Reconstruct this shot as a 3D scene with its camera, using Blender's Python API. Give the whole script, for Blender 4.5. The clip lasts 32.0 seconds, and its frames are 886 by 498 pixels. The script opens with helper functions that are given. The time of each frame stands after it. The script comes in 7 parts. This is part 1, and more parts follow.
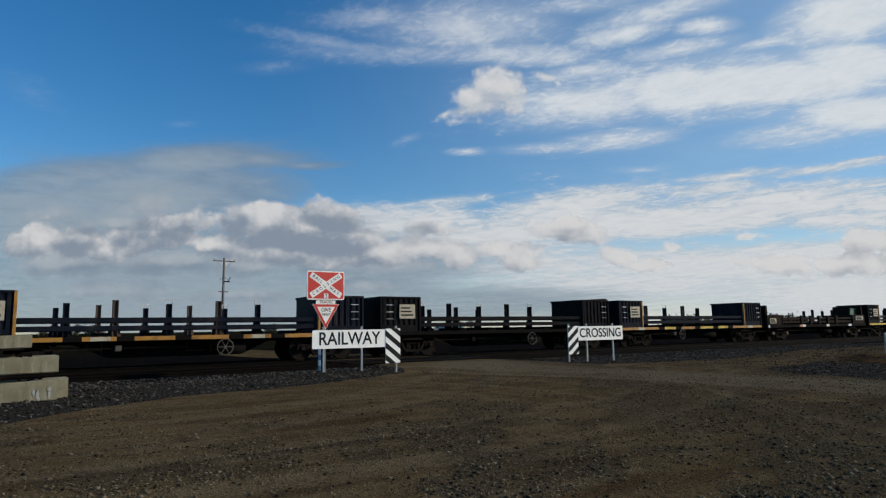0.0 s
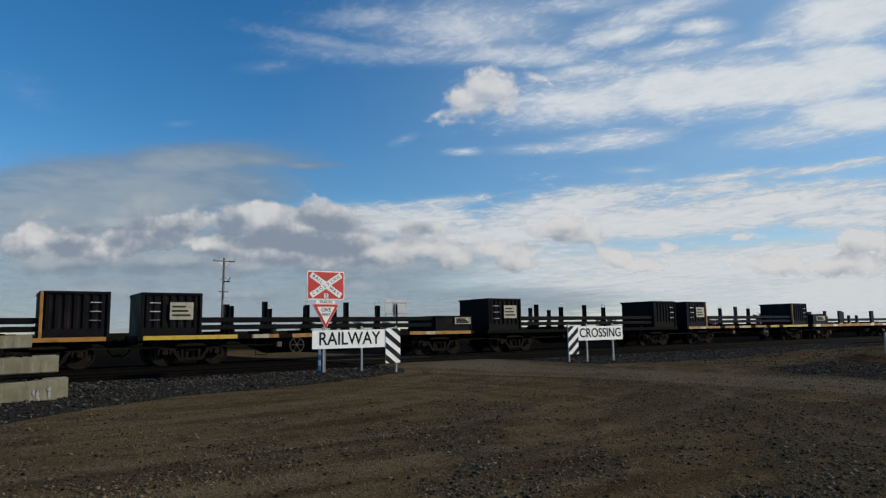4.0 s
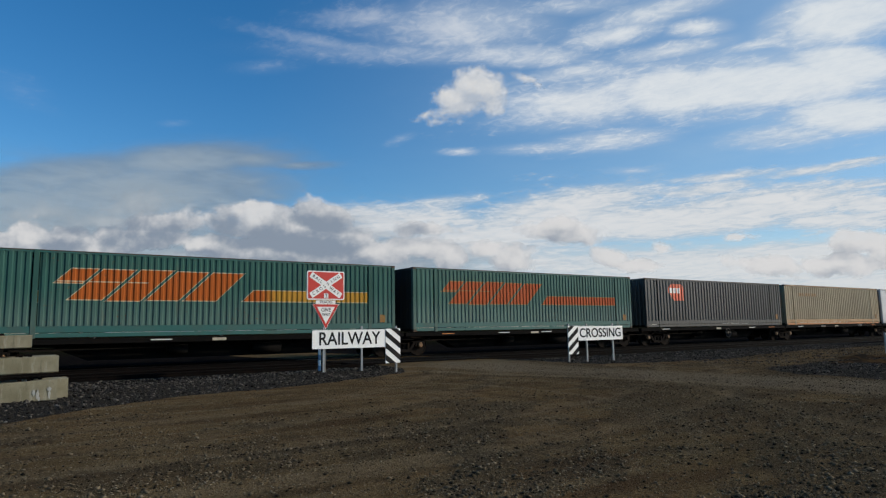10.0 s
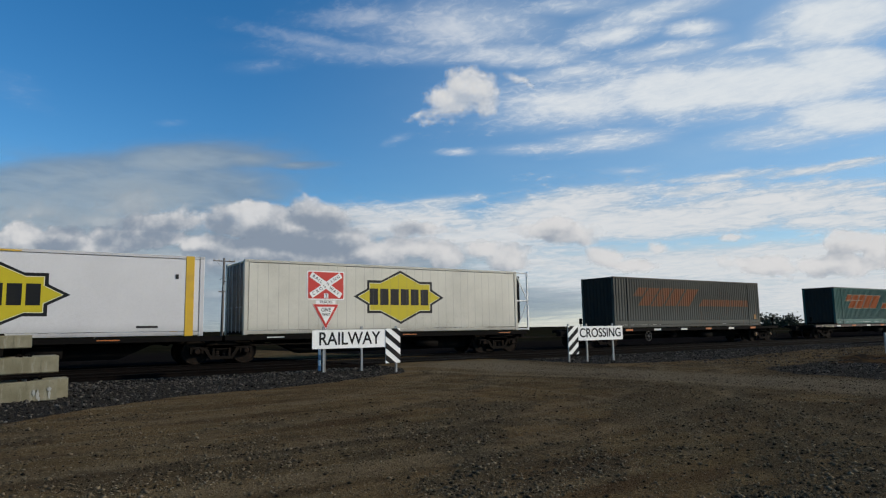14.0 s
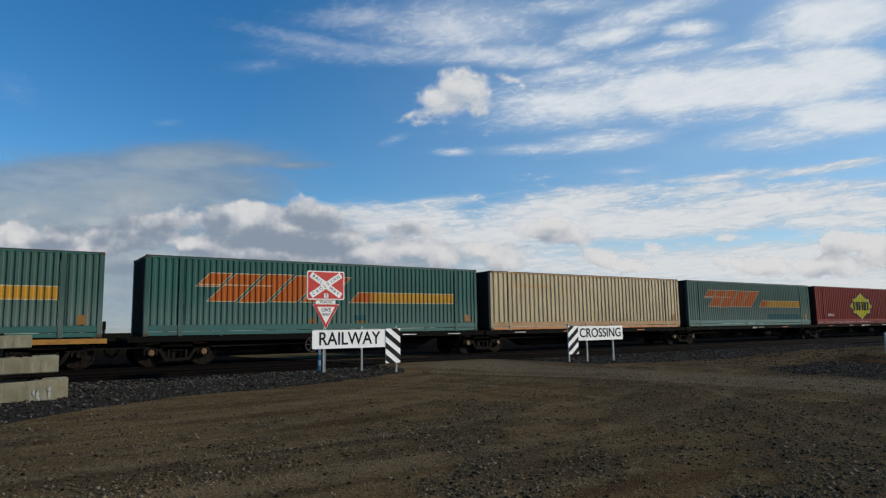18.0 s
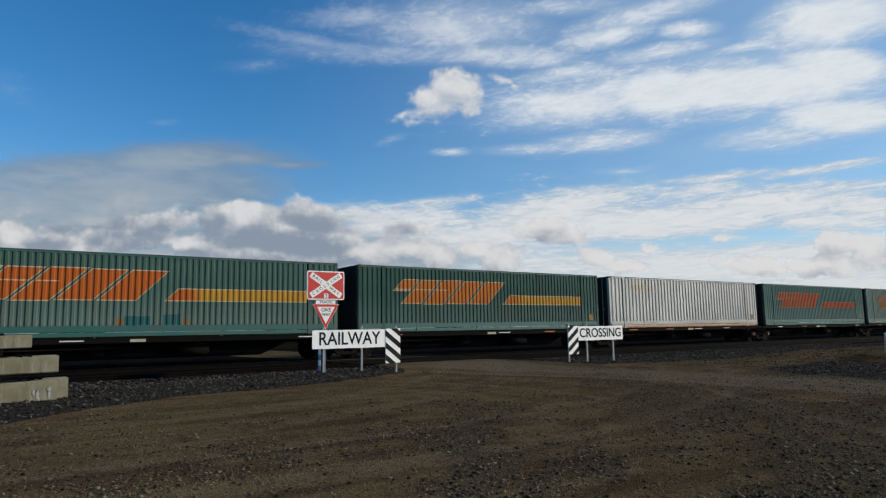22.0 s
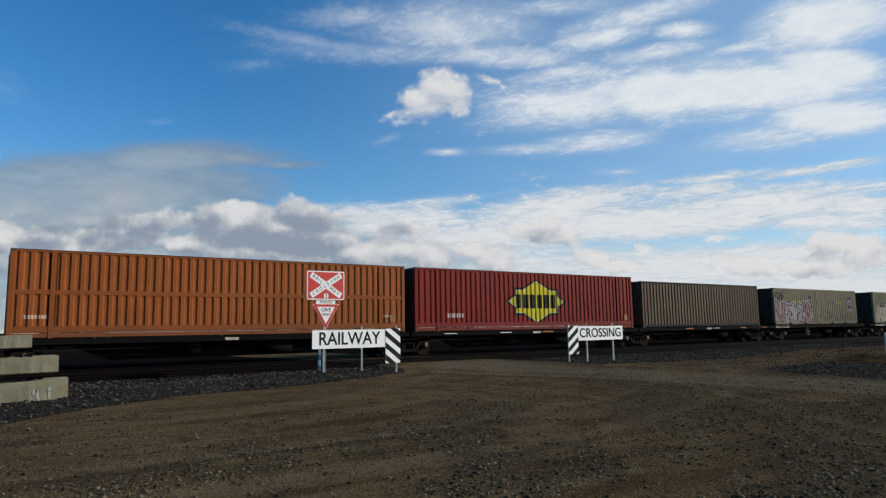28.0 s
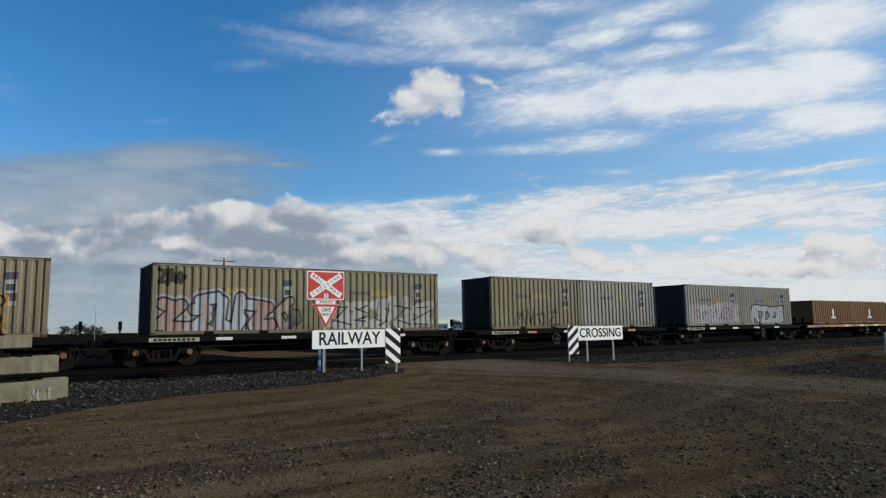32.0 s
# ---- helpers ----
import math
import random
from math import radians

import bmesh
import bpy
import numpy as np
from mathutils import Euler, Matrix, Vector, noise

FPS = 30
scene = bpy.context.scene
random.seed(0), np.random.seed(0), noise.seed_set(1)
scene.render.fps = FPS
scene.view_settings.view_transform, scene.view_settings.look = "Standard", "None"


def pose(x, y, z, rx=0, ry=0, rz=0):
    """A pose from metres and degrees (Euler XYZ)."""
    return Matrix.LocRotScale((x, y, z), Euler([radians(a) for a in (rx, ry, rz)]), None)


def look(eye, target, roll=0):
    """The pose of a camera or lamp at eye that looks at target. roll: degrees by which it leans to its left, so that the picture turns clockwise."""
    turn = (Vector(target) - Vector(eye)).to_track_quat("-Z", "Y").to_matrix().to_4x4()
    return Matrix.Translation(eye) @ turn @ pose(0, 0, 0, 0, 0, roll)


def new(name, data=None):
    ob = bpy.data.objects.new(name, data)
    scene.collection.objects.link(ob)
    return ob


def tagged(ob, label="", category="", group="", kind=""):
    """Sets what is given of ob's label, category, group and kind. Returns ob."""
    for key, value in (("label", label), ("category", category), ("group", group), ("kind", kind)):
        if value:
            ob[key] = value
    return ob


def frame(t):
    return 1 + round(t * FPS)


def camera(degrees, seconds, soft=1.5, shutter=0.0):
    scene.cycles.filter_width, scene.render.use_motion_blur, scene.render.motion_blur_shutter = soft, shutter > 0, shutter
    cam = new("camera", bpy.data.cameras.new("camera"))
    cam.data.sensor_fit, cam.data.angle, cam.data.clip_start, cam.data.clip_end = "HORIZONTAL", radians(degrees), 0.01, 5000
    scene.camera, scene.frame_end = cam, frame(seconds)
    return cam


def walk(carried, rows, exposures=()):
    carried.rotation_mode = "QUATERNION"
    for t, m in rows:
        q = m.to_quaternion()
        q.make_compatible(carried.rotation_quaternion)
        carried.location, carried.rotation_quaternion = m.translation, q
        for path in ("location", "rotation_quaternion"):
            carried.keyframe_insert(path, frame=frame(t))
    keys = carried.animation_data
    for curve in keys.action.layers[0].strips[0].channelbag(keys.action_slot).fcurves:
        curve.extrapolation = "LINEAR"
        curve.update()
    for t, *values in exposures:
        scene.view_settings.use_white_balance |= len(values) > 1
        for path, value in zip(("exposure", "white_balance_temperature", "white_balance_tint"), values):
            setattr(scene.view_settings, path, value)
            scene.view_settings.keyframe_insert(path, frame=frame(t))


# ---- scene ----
cam = camera(68.08, 32.0, soft=1.25, shutter=0.0)
EYE = Vector((0, 0, 1.28))
AIM = EYE + Vector((0.56255, 0.81771, 0.12203)) * 100
walk(cam, [(0, look(EYE, AIM, -0.943)), (32, look(EYE, AIM, -0.943))], [(0, -0.12), (6.5, -0.12), (9, -0.05), (12, -0.04), (24, 0.03), (32, 0.07)])

# ---- world and sun ----
SUN_DIR = Vector((0.74, -0.54, 0.40)).normalized()
world = bpy.data.worlds.new("world")
scene.world = world
world.use_nodes = True
wn = world.node_tree
sky = wn.nodes.new("ShaderNodeTexSky")
sky.sky_type, sky.sun_disc = "NISHITA", False
sky.sun_elevation = math.asin(SUN_DIR.z)
sky.sun_rotation = math.atan2(SUN_DIR.x, SUN_DIR.y)
sky.air_density, sky.dust_density, sky.ozone_density = 1.0, 0.15, 3.5
rich = wn.nodes.new("ShaderNodeHueSaturation")
rich.inputs["Saturation"].default_value, rich.inputs["Value"].default_value = 1.30, 1.60
rich.inputs["Hue"].default_value = 0.500
wn.links.new(sky.outputs[0], rich.inputs["Color"])
wn.links.new(rich.outputs[0], wn.nodes["Background"].inputs[0])
wn.nodes["Background"].inputs[1].default_value = 0.085
sun = new("sun", bpy.data.lights.new("sun", "SUN"))
sun.data.energy, sun.data.angle, sun.data.color = 4.1, radians(2), (1.0, 0.89, 0.74)
sun.matrix_world = look(SUN_DIR * 60, (0, 0, 0))

# ---- places ----
SPEED = 21.40          # the train's speed, towards -x
TRACK = 26.09          # the train's track, middle line
TRACK_NEAR = 21.6      # the empty track
RAIL = 0.15            # top of the rails
DECK = 1.20            # what the boxes stand on
GAUGE = 1.6
BOGIE_Z = RAIL + 0.48


# ---- node helpers ----
class Nodes:
    def __init__(self, name, rough=0.6, metal=0.0):
        self.mat = bpy.data.materials.new(name)
        self.mat.use_nodes = True
        self.t = self.mat.node_tree
        self.bsdf = self.t.nodes["Principled BSDF"]
        self.bsdf.inputs["Roughness"].default_value = rough
        self.bsdf.inputs["Metallic"].default_value = metal
        self.coord = self.t.nodes.new("ShaderNodeTexCoord")

    def put(self, socket, value):
        if hasattr(value, "is_output"):
            self.t.links.new(value, socket)
        elif isinstance(value, (tuple, list)) and len(value) == 3 and socket.type == "RGBA":
            socket.default_value = (*value, 1)
        else:
            socket.default_value = value

    def make(self, kind, *values, **named):
        n = self.t.nodes.new(kind)
        for i, v in enumerate(values):
            if v is not None:
                self.put(n.inputs[i], v)
        for k, v in named.items():
            self.put(n.inputs[k], v)
        return n

    def math(self, op, *v, clamp=False):
        n = self.t.nodes.new("ShaderNodeMath")
        n.operation, n.use_clamp = op, clamp
        for i, x in enumerate(v):
            self.put(n.inputs[i], x)
        return n.outputs[0]

    def add(self, a, b): return self.math("ADD", a, b)
    def sub(self, a, b): return self.math("SUBTRACT", a, b)
    def mul(self, a, b): return self.math("MULTIPLY", a, b)
    def mx(self, a, b): return self.math("MAXIMUM", a, b)
    def mn(self, a, b): return self.math("MINIMUM", a, b)
    def less(self, a, b): return self.math("LESS_THAN", a, b)
    def ab(self, a): return self.math("ABSOLUTE", a)

    def step(self, x, lo, hi, a=0.0, b=1.0):
        n = self.make("ShaderNodeMapRange", x, lo, hi, a, b)
        n.interpolation_type = "SMOOTHSTEP"
        return n.outputs[0]

    def noise(self, vec=None, scale=1.0, detail=3.0, rough=0.55, stretch=None, warp=0.0):
        vec = self.coord.outputs["Object"] if vec is None else vec
        if stretch:
            m = self.t.nodes.new("ShaderNodeMapping")
            m.inputs["Scale"].default_value = stretch
            self.t.links.new(vec, m.inputs[0])
            vec = m.outputs[0]
        n = self.make("ShaderNodeTexNoise", Vector=vec, Scale=scale, Detail=detail, Roughness=rough, Distortion=warp)
        return n.outputs["Fac"]

    def mix(self, fac, a, b, blend="MIX"):
        n = self.t.nodes.new("ShaderNodeMix")
        n.data_type, n.blend_type = "RGBA", blend
        self.put(n.inputs[0], fac)
        self.put(n.inputs[6], a)
        self.put(n.inputs[7], b)
        return n.outputs[2]

    def xyz(self, vec):
        return self.make("ShaderNodeSeparateXYZ", vec).outputs

    def bump(self, height, strength=0.3, distance=0.01):
        n = self.make("ShaderNodeBump", Height=height, Strength=strength, Distance=distance)
        self.put(self.bsdf.inputs["Normal"], n.outputs[0])

    def colour(self, c):
        self.put(self.bsdf.inputs["Base Color"], c)
        return self.mat


def tint(c, k):
    return tuple(min(1.0, x * k) for x in c)


def worn(name, c, rough=0.6, metal=0.0, scale=3.0, dirt=(0.06, 0.05, 0.04), amount=0.4, bump=0.2, grain=40.0):
    """Painted or bare stuff with stains and grain."""
    n = Nodes(name, rough, metal)
    big = n.noise(scale=scale, detail=5)
    fine = n.noise(scale=grain, detail=3)
    col = n.mix(n.step(big, 0.45, 0.75), c, n.mix(amount, c, dirt))
    col = n.mix(n.step(fine, 0.35, 0.7, 0.0, 0.35), col, tint(c, 0.7))
    n.put(n.bsdf.inputs["Roughness"], n.step(big, 0.3, 0.8, max(0.05, rough - 0.12), min(1, rough + 0.15)))
    n.bump(fine, bump, 0.004)
    n.bsdf.inputs["Specular IOR Level"].default_value = 0.03 if max(c) < 0.05 else 0.4
    return n.colour(col)


def paint(name, c, *rest, **more):
    """Paint for the long walls, with its mark, and the same paint without it for the frame."""
    wall = marked(name, c, *rest, **more)
    more.pop("over", None)
    more.pop("logo", None)
    more.pop("panel", None)
    return wall, marked(name + "_frame", tint(c, 0.9), rest[0] * 1.7, *rest[1:2], **more)


def marked(name, c, rust=0.25, fade=0.0, logo=None, panel=0.0, streak=(0.16, 0.07, 0.03), rough=0.5, logo_fade=0.0, gloss=None, over=None):
    """Container paint in the box's own space: x along the box, z up from its floor. logo: a plain coloured shape."""
    n = Nodes(name, rough)
    obj = n.coord.outputs["Object"]
    x, y, z = n.xyz(obj)
    info = n.t.nodes.new("ShaderNodeObjectInfo").outputs["Random"]
    big = n.noise(scale=0.55, detail=5)
    run = n.noise(scale=1.0, detail=5, stretch=(5.0, 5.0, 0.35), rough=0.65)
    spot = n.noise(scale=9.0, detail=4, rough=0.7)
    grain = n.noise(scale=60.0, detail=2)
    col = n.mix(n.step(big, 0.35, 0.7), c, tint(c, 0.94 if min(c) > 0.5 else 0.84))
    if fade:
        pale = tuple(0.55 * v + 0.45 * w for v, w in zip(c, (0.26, 0.29, 0.26)))
        low = n.add(n.step(z, 1.9, 0.4), n.mul(n.sub(run, 0.5), 1.2))
        col = n.mix(n.math("MULTIPLY", low, fade * 0.7, clamp=True), col, pale)
    if logo:
        for mask, ink in logo(n, x, z):
            grey = n.mul(mask, n.step(run, 0.3, 0.62, 1.0 - logo_fade, 1.0)) if logo_fade else mask
            col = n.mix(grey, col, ink)
    if panel:
        joint = n.less(n.math("PINGPONG", x, panel / 2), 0.008)
        col = n.mix(n.mul(joint, 0.45), col, (0.12, 0.12, 0.12))
    col = n.mix(n.step(run, 0.58, 0.8, 0.0, rust), col, streak)
    col = n.mix(n.step(n.mul(spot, n.add(0.75, n.mul(big, 0.5))), 0.62, 0.72, 0.0, min(1.0, rust * 2.2)), col, tint(streak, 0.8))
    grime = n.add(n.step(z, 0.55, 0.0, 0.0, 0.35), n.step(grain, 0.4, 0.7, 0.0, 0.18))
    col = n.mix(n.mul(grime, n.add(0.4, n.mul(big, 0.8))), col, (0.05, 0.045, 0.04))
    if over:
        for mask, ink in over(n, x, z):
            col = n.mix(n.mul(mask, n.step(run, 0.60, 0.75, 0.97, 0.55)), col, ink)
    n.put(n.bsdf.inputs["Roughness"], n.step(run, 0.3, 0.8, rough - 0.08, rough + 0.25))
    n.bump(n.add(grain, n.mul(spot, 2.0)), 0.15, 0.004)
    n.bsdf.inputs["Specular IOR Level"].default_value = gloss or (0.10 if max(c) < 0.3 else 0.2)
    return n.colour(col)


def badge(cx, cz, w, h, faded=0.0):
    """A yellow lozenge badge with a black rim and a row of plain black bars."""
    def shape(n, x, z, k):
        px, pz = n.ab(n.sub(x, cx)), n.ab(n.sub(z, cz))
        body = n.mn(n.less(px, w * 0.36 + k), n.less(pz, h * 0.30 + k))
        tall = n.less(n.add(n.math("DIVIDE", px, w * 0.37 * 1.42 + k * 1.2), n.math("DIVIDE", pz, h * 0.5 + k)), 1.0)
        tall = n.mn(tall, n.less(px, w * 0.36 + k))
        wide = n.less(n.add(n.math("DIVIDE", px, w * 0.5 + k * 1.8), n.math("DIVIDE", pz, h * 0.52 + k)), 1.0)
        wide = n.mn(wide, n.less(pz, h * 0.22 + k))
        return n.mx(body, n.mx(tall, wide))

    def layers(n, x, z):
        px, pz = n.sub(x, cx), n.ab(n.sub(z, cz))
        bars = n.mn(n.less(pz, h * 0.15), n.less(n.ab(px), w * 0.335))
        gap = n.less(n.math("FRACT", n.math("DIVIDE", n.add(px, w * 0.335), w * 0.112)), 0.80)
        dark, lit = (0.008, 0.008, 0.008), (0.47, 0.39, 0.018)
        if faded:
            lit = (0.30, 0.205, 0.028)
        return [(shape(n, x, z, 0.0), dark), (shape(n, x, z, -0.11), (0.6, 0.58, 0.42)), (shape(n, x, z, -0.135), lit), (n.mn(bars, gap), dark)]
    return layers


def slanted(c, edge, x0=-5.2, z0=1.28):
    """A row of slanted orange blocks and a long bar, as plain shapes."""
    def layers(n, x, z):
        zz = n.sub(z, z0)
        sx = n.sub(n.sub(x, x0), zz)
        def block(a, b, lo, hi, k):
            u = n.mn(n.less(a - k, sx), n.less(sx, b + k))
            return n.mn(u, n.mn(n.less(lo - k, zz), n.less(zz, hi + k)))
        def whole(k):
            m = block(-0.9, -0.1, 0.55, 1.02, k)
            for a, b, lo, hi in ((0.05, 1.05, 0.0, 1.02), (1.22, 2.28, -0.03, 1.04), (2.45, 3.52, 0.0, 1.02), (3.70, 4.85, 0.0, 1.02), (5.85, 12.0, 0.0, 0.40)):
                m = n.mx(m, block(a, b, lo, hi, k))
            return n.mn(m, n.less(x, 6.0))
        line = n.mn(n.less(n.ab(n.sub(zz, 0.60)), 0.022), n.less(sx, 1.9))
        hot = n.mix(n.step(x, 1.3, 2.1), c, (0.36, 0.185, 0.022) if edge[0] > 0.35 else c)
        return [(whole(0.035), edge), (whole(0.0), hot), (n.mn(line, whole(0.0)), edge)]
    return layers


def block_mark(cx, cz):
    """An orange-red square with a cut corner and a pale bar."""
    def layers(n, x, z):
        px, pz = n.sub(x, cx), n.sub(z, cz)
        sq = n.mn(n.less(n.ab(px), 0.75), n.less(n.ab(pz), 0.50))
        cut = n.mn(n.less(-1.0, n.add(n.mul(px, 1.0), n.mul(pz, -1.0))), n.less(n.add(px, pz), 1.0))
        cut = n.mn(cut, n.less(-0.75, n.add(px, pz)))
        bar = n.mn(n.less(n.ab(n.add(px, 0.14)), 0.5), n.less(n.ab(n.sub(pz, 0.1)), 0.16))
        gap = n.less(n.math("FRACT", n.math("DIVIDE", n.add(px, 0.64), 0.345)), 0.82)
        return [(n.mn(sq, cut), (0.62, 0.09, 0.025)), (n.mn(n.mn(bar, gap), sq), (0.7, 0.68, 0.62))]
    return layers


def bold_bars(c, cx, cz, w, h, count=3):
    """Plain upright blocks in place of a name."""
    def layers(n, x, z):
        px, pz = n.add(n.sub(x, cx), w / 2), n.ab(n.sub(z, cz))
        inside = n.mn(n.mn(n.less(0.0, px), n.less(px, w)), n.less(pz, h / 2))
        cell = n.math("FRACT", n.math("DIVIDE", px, w / count))
        return [(n.mn(inside, n.less(cell, 0.48)), c)]
    return layers


def small_marks(c, cx, cz, w, h):
    def layers(n, x, z):
        px, pz = n.add(n.sub(x, cx), w / 2), n.ab(n.sub(z, cz))
        inside = n.mn(n.mn(n.less(0.0, px), n.less(px, w)), n.less(pz, h / 2))
        gap = n.less(n.math("FRACT", n.math("DIVIDE", px, h * 0.8)), 0.7)
        return [(n.mul(n.mn(inside, gap), 0.7), c)]
    return layers


ROUND_FORMS = (((0.1, 0, 0.15, 1), (0.15, 1, 0.8, 0.85), (0.8, 0.85, 0.45, 0.5), (0.45, 0.5, 0.95, 0)),
               ((0.5, 1, 0.08, 0.55), (0.08, 0.55, 0.5, 0), (0.5, 0, 0.92, 0.5), (0.92, 0.5, 0.5, 1)),
               ((0.1, 1, 0.9, 0.92), (0.9, 0.92, 0.15, 0.1), (0.15, 0.1, 0.95, 0.02)),
               ((0.9, 0.95, 0.2, 0.8), (0.2, 0.8, 0.75, 0.5), (0.75, 0.5, 0.15, 0.1), (0.15, 0.1, 0.85, 0)),
               ((0.08, 0, 0.2, 1), (0.2, 1, 0.5, 0.35), (0.5, 0.35, 0.8, 1), (0.8, 1, 0.95, 0)),
               ((0.1, 1, 0.12, 0.25), (0.12, 0.25, 0.5, 0), (0.5, 0, 0.88, 0.25), (0.88, 0.25, 0.9, 1)))


# the one sprayed word that can be read, letter by letter: from, to, strokes
WORD_FORMS = ((0.0, 0.29, ((0.10, 1.0, 0.20, 0.35), (0.20, 0.35, 0.5, 0.0), (0.5, 0.0, 0.82, 0.35), (0.82, 0.35, 0.95, 1.0))),
              (0.30, 0.60, ((0.05, 0.0, 0.15, 1.0), (0.15, 1.0, 0.78, 0.0), (0.78, 0.0, 0.95, 0.95))),
              (0.62, 0.86, ((0.5, 0.9, 0.1, 0.4), (0.1, 0.4, 0.5, 0.0), (0.5, 0.0, 0.9, 0.4), (0.9, 0.4, 0.5, 0.9))),
              (0.91, 1.0, ((0.6, 1.05, 0.4, 0.45), (0.4, 0.02, 0.45, 0.04))))


def sprayed(spots):
    """Sprayed pieces: runs of thick bent strokes, mostly without words. spots: (x, z, width, height, stroke, count, fill, second fill, rim, halo, seed)."""
    def layers(n, x, z):
        flat = n.make("ShaderNodeCombineXYZ", x, z, 0.0).outputs[0]
        mist = n.noise(scale=4.0, detail=4, stretch=(1, 0.0, 1))
        patch = n.noise(scale=1.1, detail=2, stretch=(1, 0.0, 0.25))
        out = []

        def vec(op, *v):
            q = n.t.nodes.new("ShaderNodeVectorMath")
            q.operation = op
            for i, a in enumerate(v):
                n.put(q.inputs["Scale"] if op == "SCALE" and i == 1 else q.inputs[i], a)
            return q.outputs["Value"] if op in ("DOT_PRODUCT", "DISTANCE") else q.outputs[0]

        for cx, cz, w, h, r, count, fill, second, rim, halo, seed in spots:
            rng = random.Random(seed if isinstance(seed, int) else 1)
            near = None
            for k in range(count):
                cell, x0 = w / count, cx - w / 2 + w / count * k
                lean, size, loose, form = rng.uniform(-0.08, 0.12), rng.uniform(0.85, 1.1), 0.17, rng.choice(ROUND_FORMS)
                if not isinstance(seed, int):
                    a, b, form = WORD_FORMS[k]
                    x0, cell, lean, size, loose = cx - w / 2 + w * a, w * (b - a), 0.0, 1.0, 0.0
                for a, b, c, d in form:
                    jog = [rng.uniform(-loose, loose) for _ in range(4)]
                    p = Vector((x0 + cell * (0.06 + 0.88 * (a + jog[0] + lean * b)), cz - h / 2 + h * size * (b + jog[1]) * 0.95, 0))
                    q = Vector((x0 + cell * (0.06 + 0.88 * (c + jog[2] + lean * d)), cz - h / 2 + h * size * (d + jog[3]) * 0.95, 0))
                    way = q - p
                    from_p = vec("SUBTRACT", flat, p[:])
                    along = n.math("MULTIPLY", vec("DOT_PRODUCT", from_p, (way / max(way.length_squared, 1e-4))[:]), 1.0, clamp=True)
                    far = vec("DISTANCE", from_p, vec("SCALE", way[:], along))
                    near = far if near is None else n.mn(near, far)
            near = n.add(near, n.mul(n.sub(mist, 0.5), 0.03 if fill is None else 0.05))
            if halo:
                out.append((n.mul(n.less(near, r + 0.17), 0.85), halo))
            if rim:
                out.append((n.mul(n.less(near, r + 0.075), 0.92), rim))
            if fill:
                out.append((n.mul(n.less(near, r), n.step(mist, 0.3, 0.6, 0.80, 0.95)), n.mix(n.step(patch, 0.40, 0.56), fill, second or fill)))
        return out
    return layers


def touched_up(spots):
    """Rough patches of fresher paint near the foot of a wall: (x0, x1, z0, z1, colour)."""
    def layers(n, x, z):
        rough = n.mul(n.sub(n.noise(scale=3.0, detail=4, stretch=(1, 0.0, 1)), 0.5), 0.10)
        xx, zz = n.add(x, rough), n.add(z, rough)
        return [(n.mul(n.mn(n.mn(n.less(x0, xx), n.less(xx, x1)), n.mn(n.less(z0, zz), n.less(zz, z1))), 0.85), c) for x0, x1, z0, z1, c in spots]
    return layers


def both(*parts):
    return lambda n, x, z: [p for f in parts for p in f(n, x, z)]


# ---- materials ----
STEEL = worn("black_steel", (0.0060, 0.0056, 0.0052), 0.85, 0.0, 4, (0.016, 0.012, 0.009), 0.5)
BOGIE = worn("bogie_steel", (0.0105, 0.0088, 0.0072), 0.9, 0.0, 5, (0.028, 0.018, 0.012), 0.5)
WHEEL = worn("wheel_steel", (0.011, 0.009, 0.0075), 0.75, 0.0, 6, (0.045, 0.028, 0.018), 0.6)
HUB = worn("hub_cap", (0.16, 0.085, 0.035), 0.6, 0.1, 8)
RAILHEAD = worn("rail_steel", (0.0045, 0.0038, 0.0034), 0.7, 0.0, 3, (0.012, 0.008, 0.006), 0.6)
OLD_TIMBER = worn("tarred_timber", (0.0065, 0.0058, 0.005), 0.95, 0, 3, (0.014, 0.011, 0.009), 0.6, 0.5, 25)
SILL_YELLOW = worn("yellow_sill", (0.32, 0.150, 0.018), 0.65, 0, 2.5, (0.06, 0.035, 0.018), 0.8)
SILL_BRIGHT = worn("bright_yellow_sill", (0.50, 0.34, 0.03), 0.6, 0, 2.5, (0.10, 0.06, 0.02), 0.6)
BROWN_POST = worn("rusty_post", (0.060, 0.036, 0.022), 0.8, 0, 2.5, (0.10, 0.05, 0.025), 0.6)
SILL_BROWN = worn("brown_sill", (0.050, 0.032, 0.026), 0.7, 0, 2.5, (0.05, 0.03, 0.02), 0.5)
WHITE_TAPE = worn("reflector_white", (0.62, 0.60, 0.55), 0.5, 0, 6, (0.2, 0.17, 0.13), 0.5)
ORANGE_TAPE = worn("reflector_orange", (0.45, 0.14, 0.03), 0.5, 0, 6)
NAVY = worn("navy_paint", (0.0075, 0.010, 0.016), 0.55, 0, 1.6, (0.05, 0.04, 0.035), 0.5)
CHAR = worn("charcoal_paint", (0.0075, 0.0075, 0.0085), 0.65, 0, 1.6, (0.035, 0.024, 0.017), 0.5)
BROWN = worn("rusty_brown_paint", (0.016, 0.012, 0.010), 0.75, 0, 1.6, (0.06, 0.032, 0.02), 0.6)
BLUEGREY = worn("blue_grey_paint", (0.021, 0.025, 0.029), 0.7, 0, 1.6, (0.085, 0.095, 0.105), 0.55)
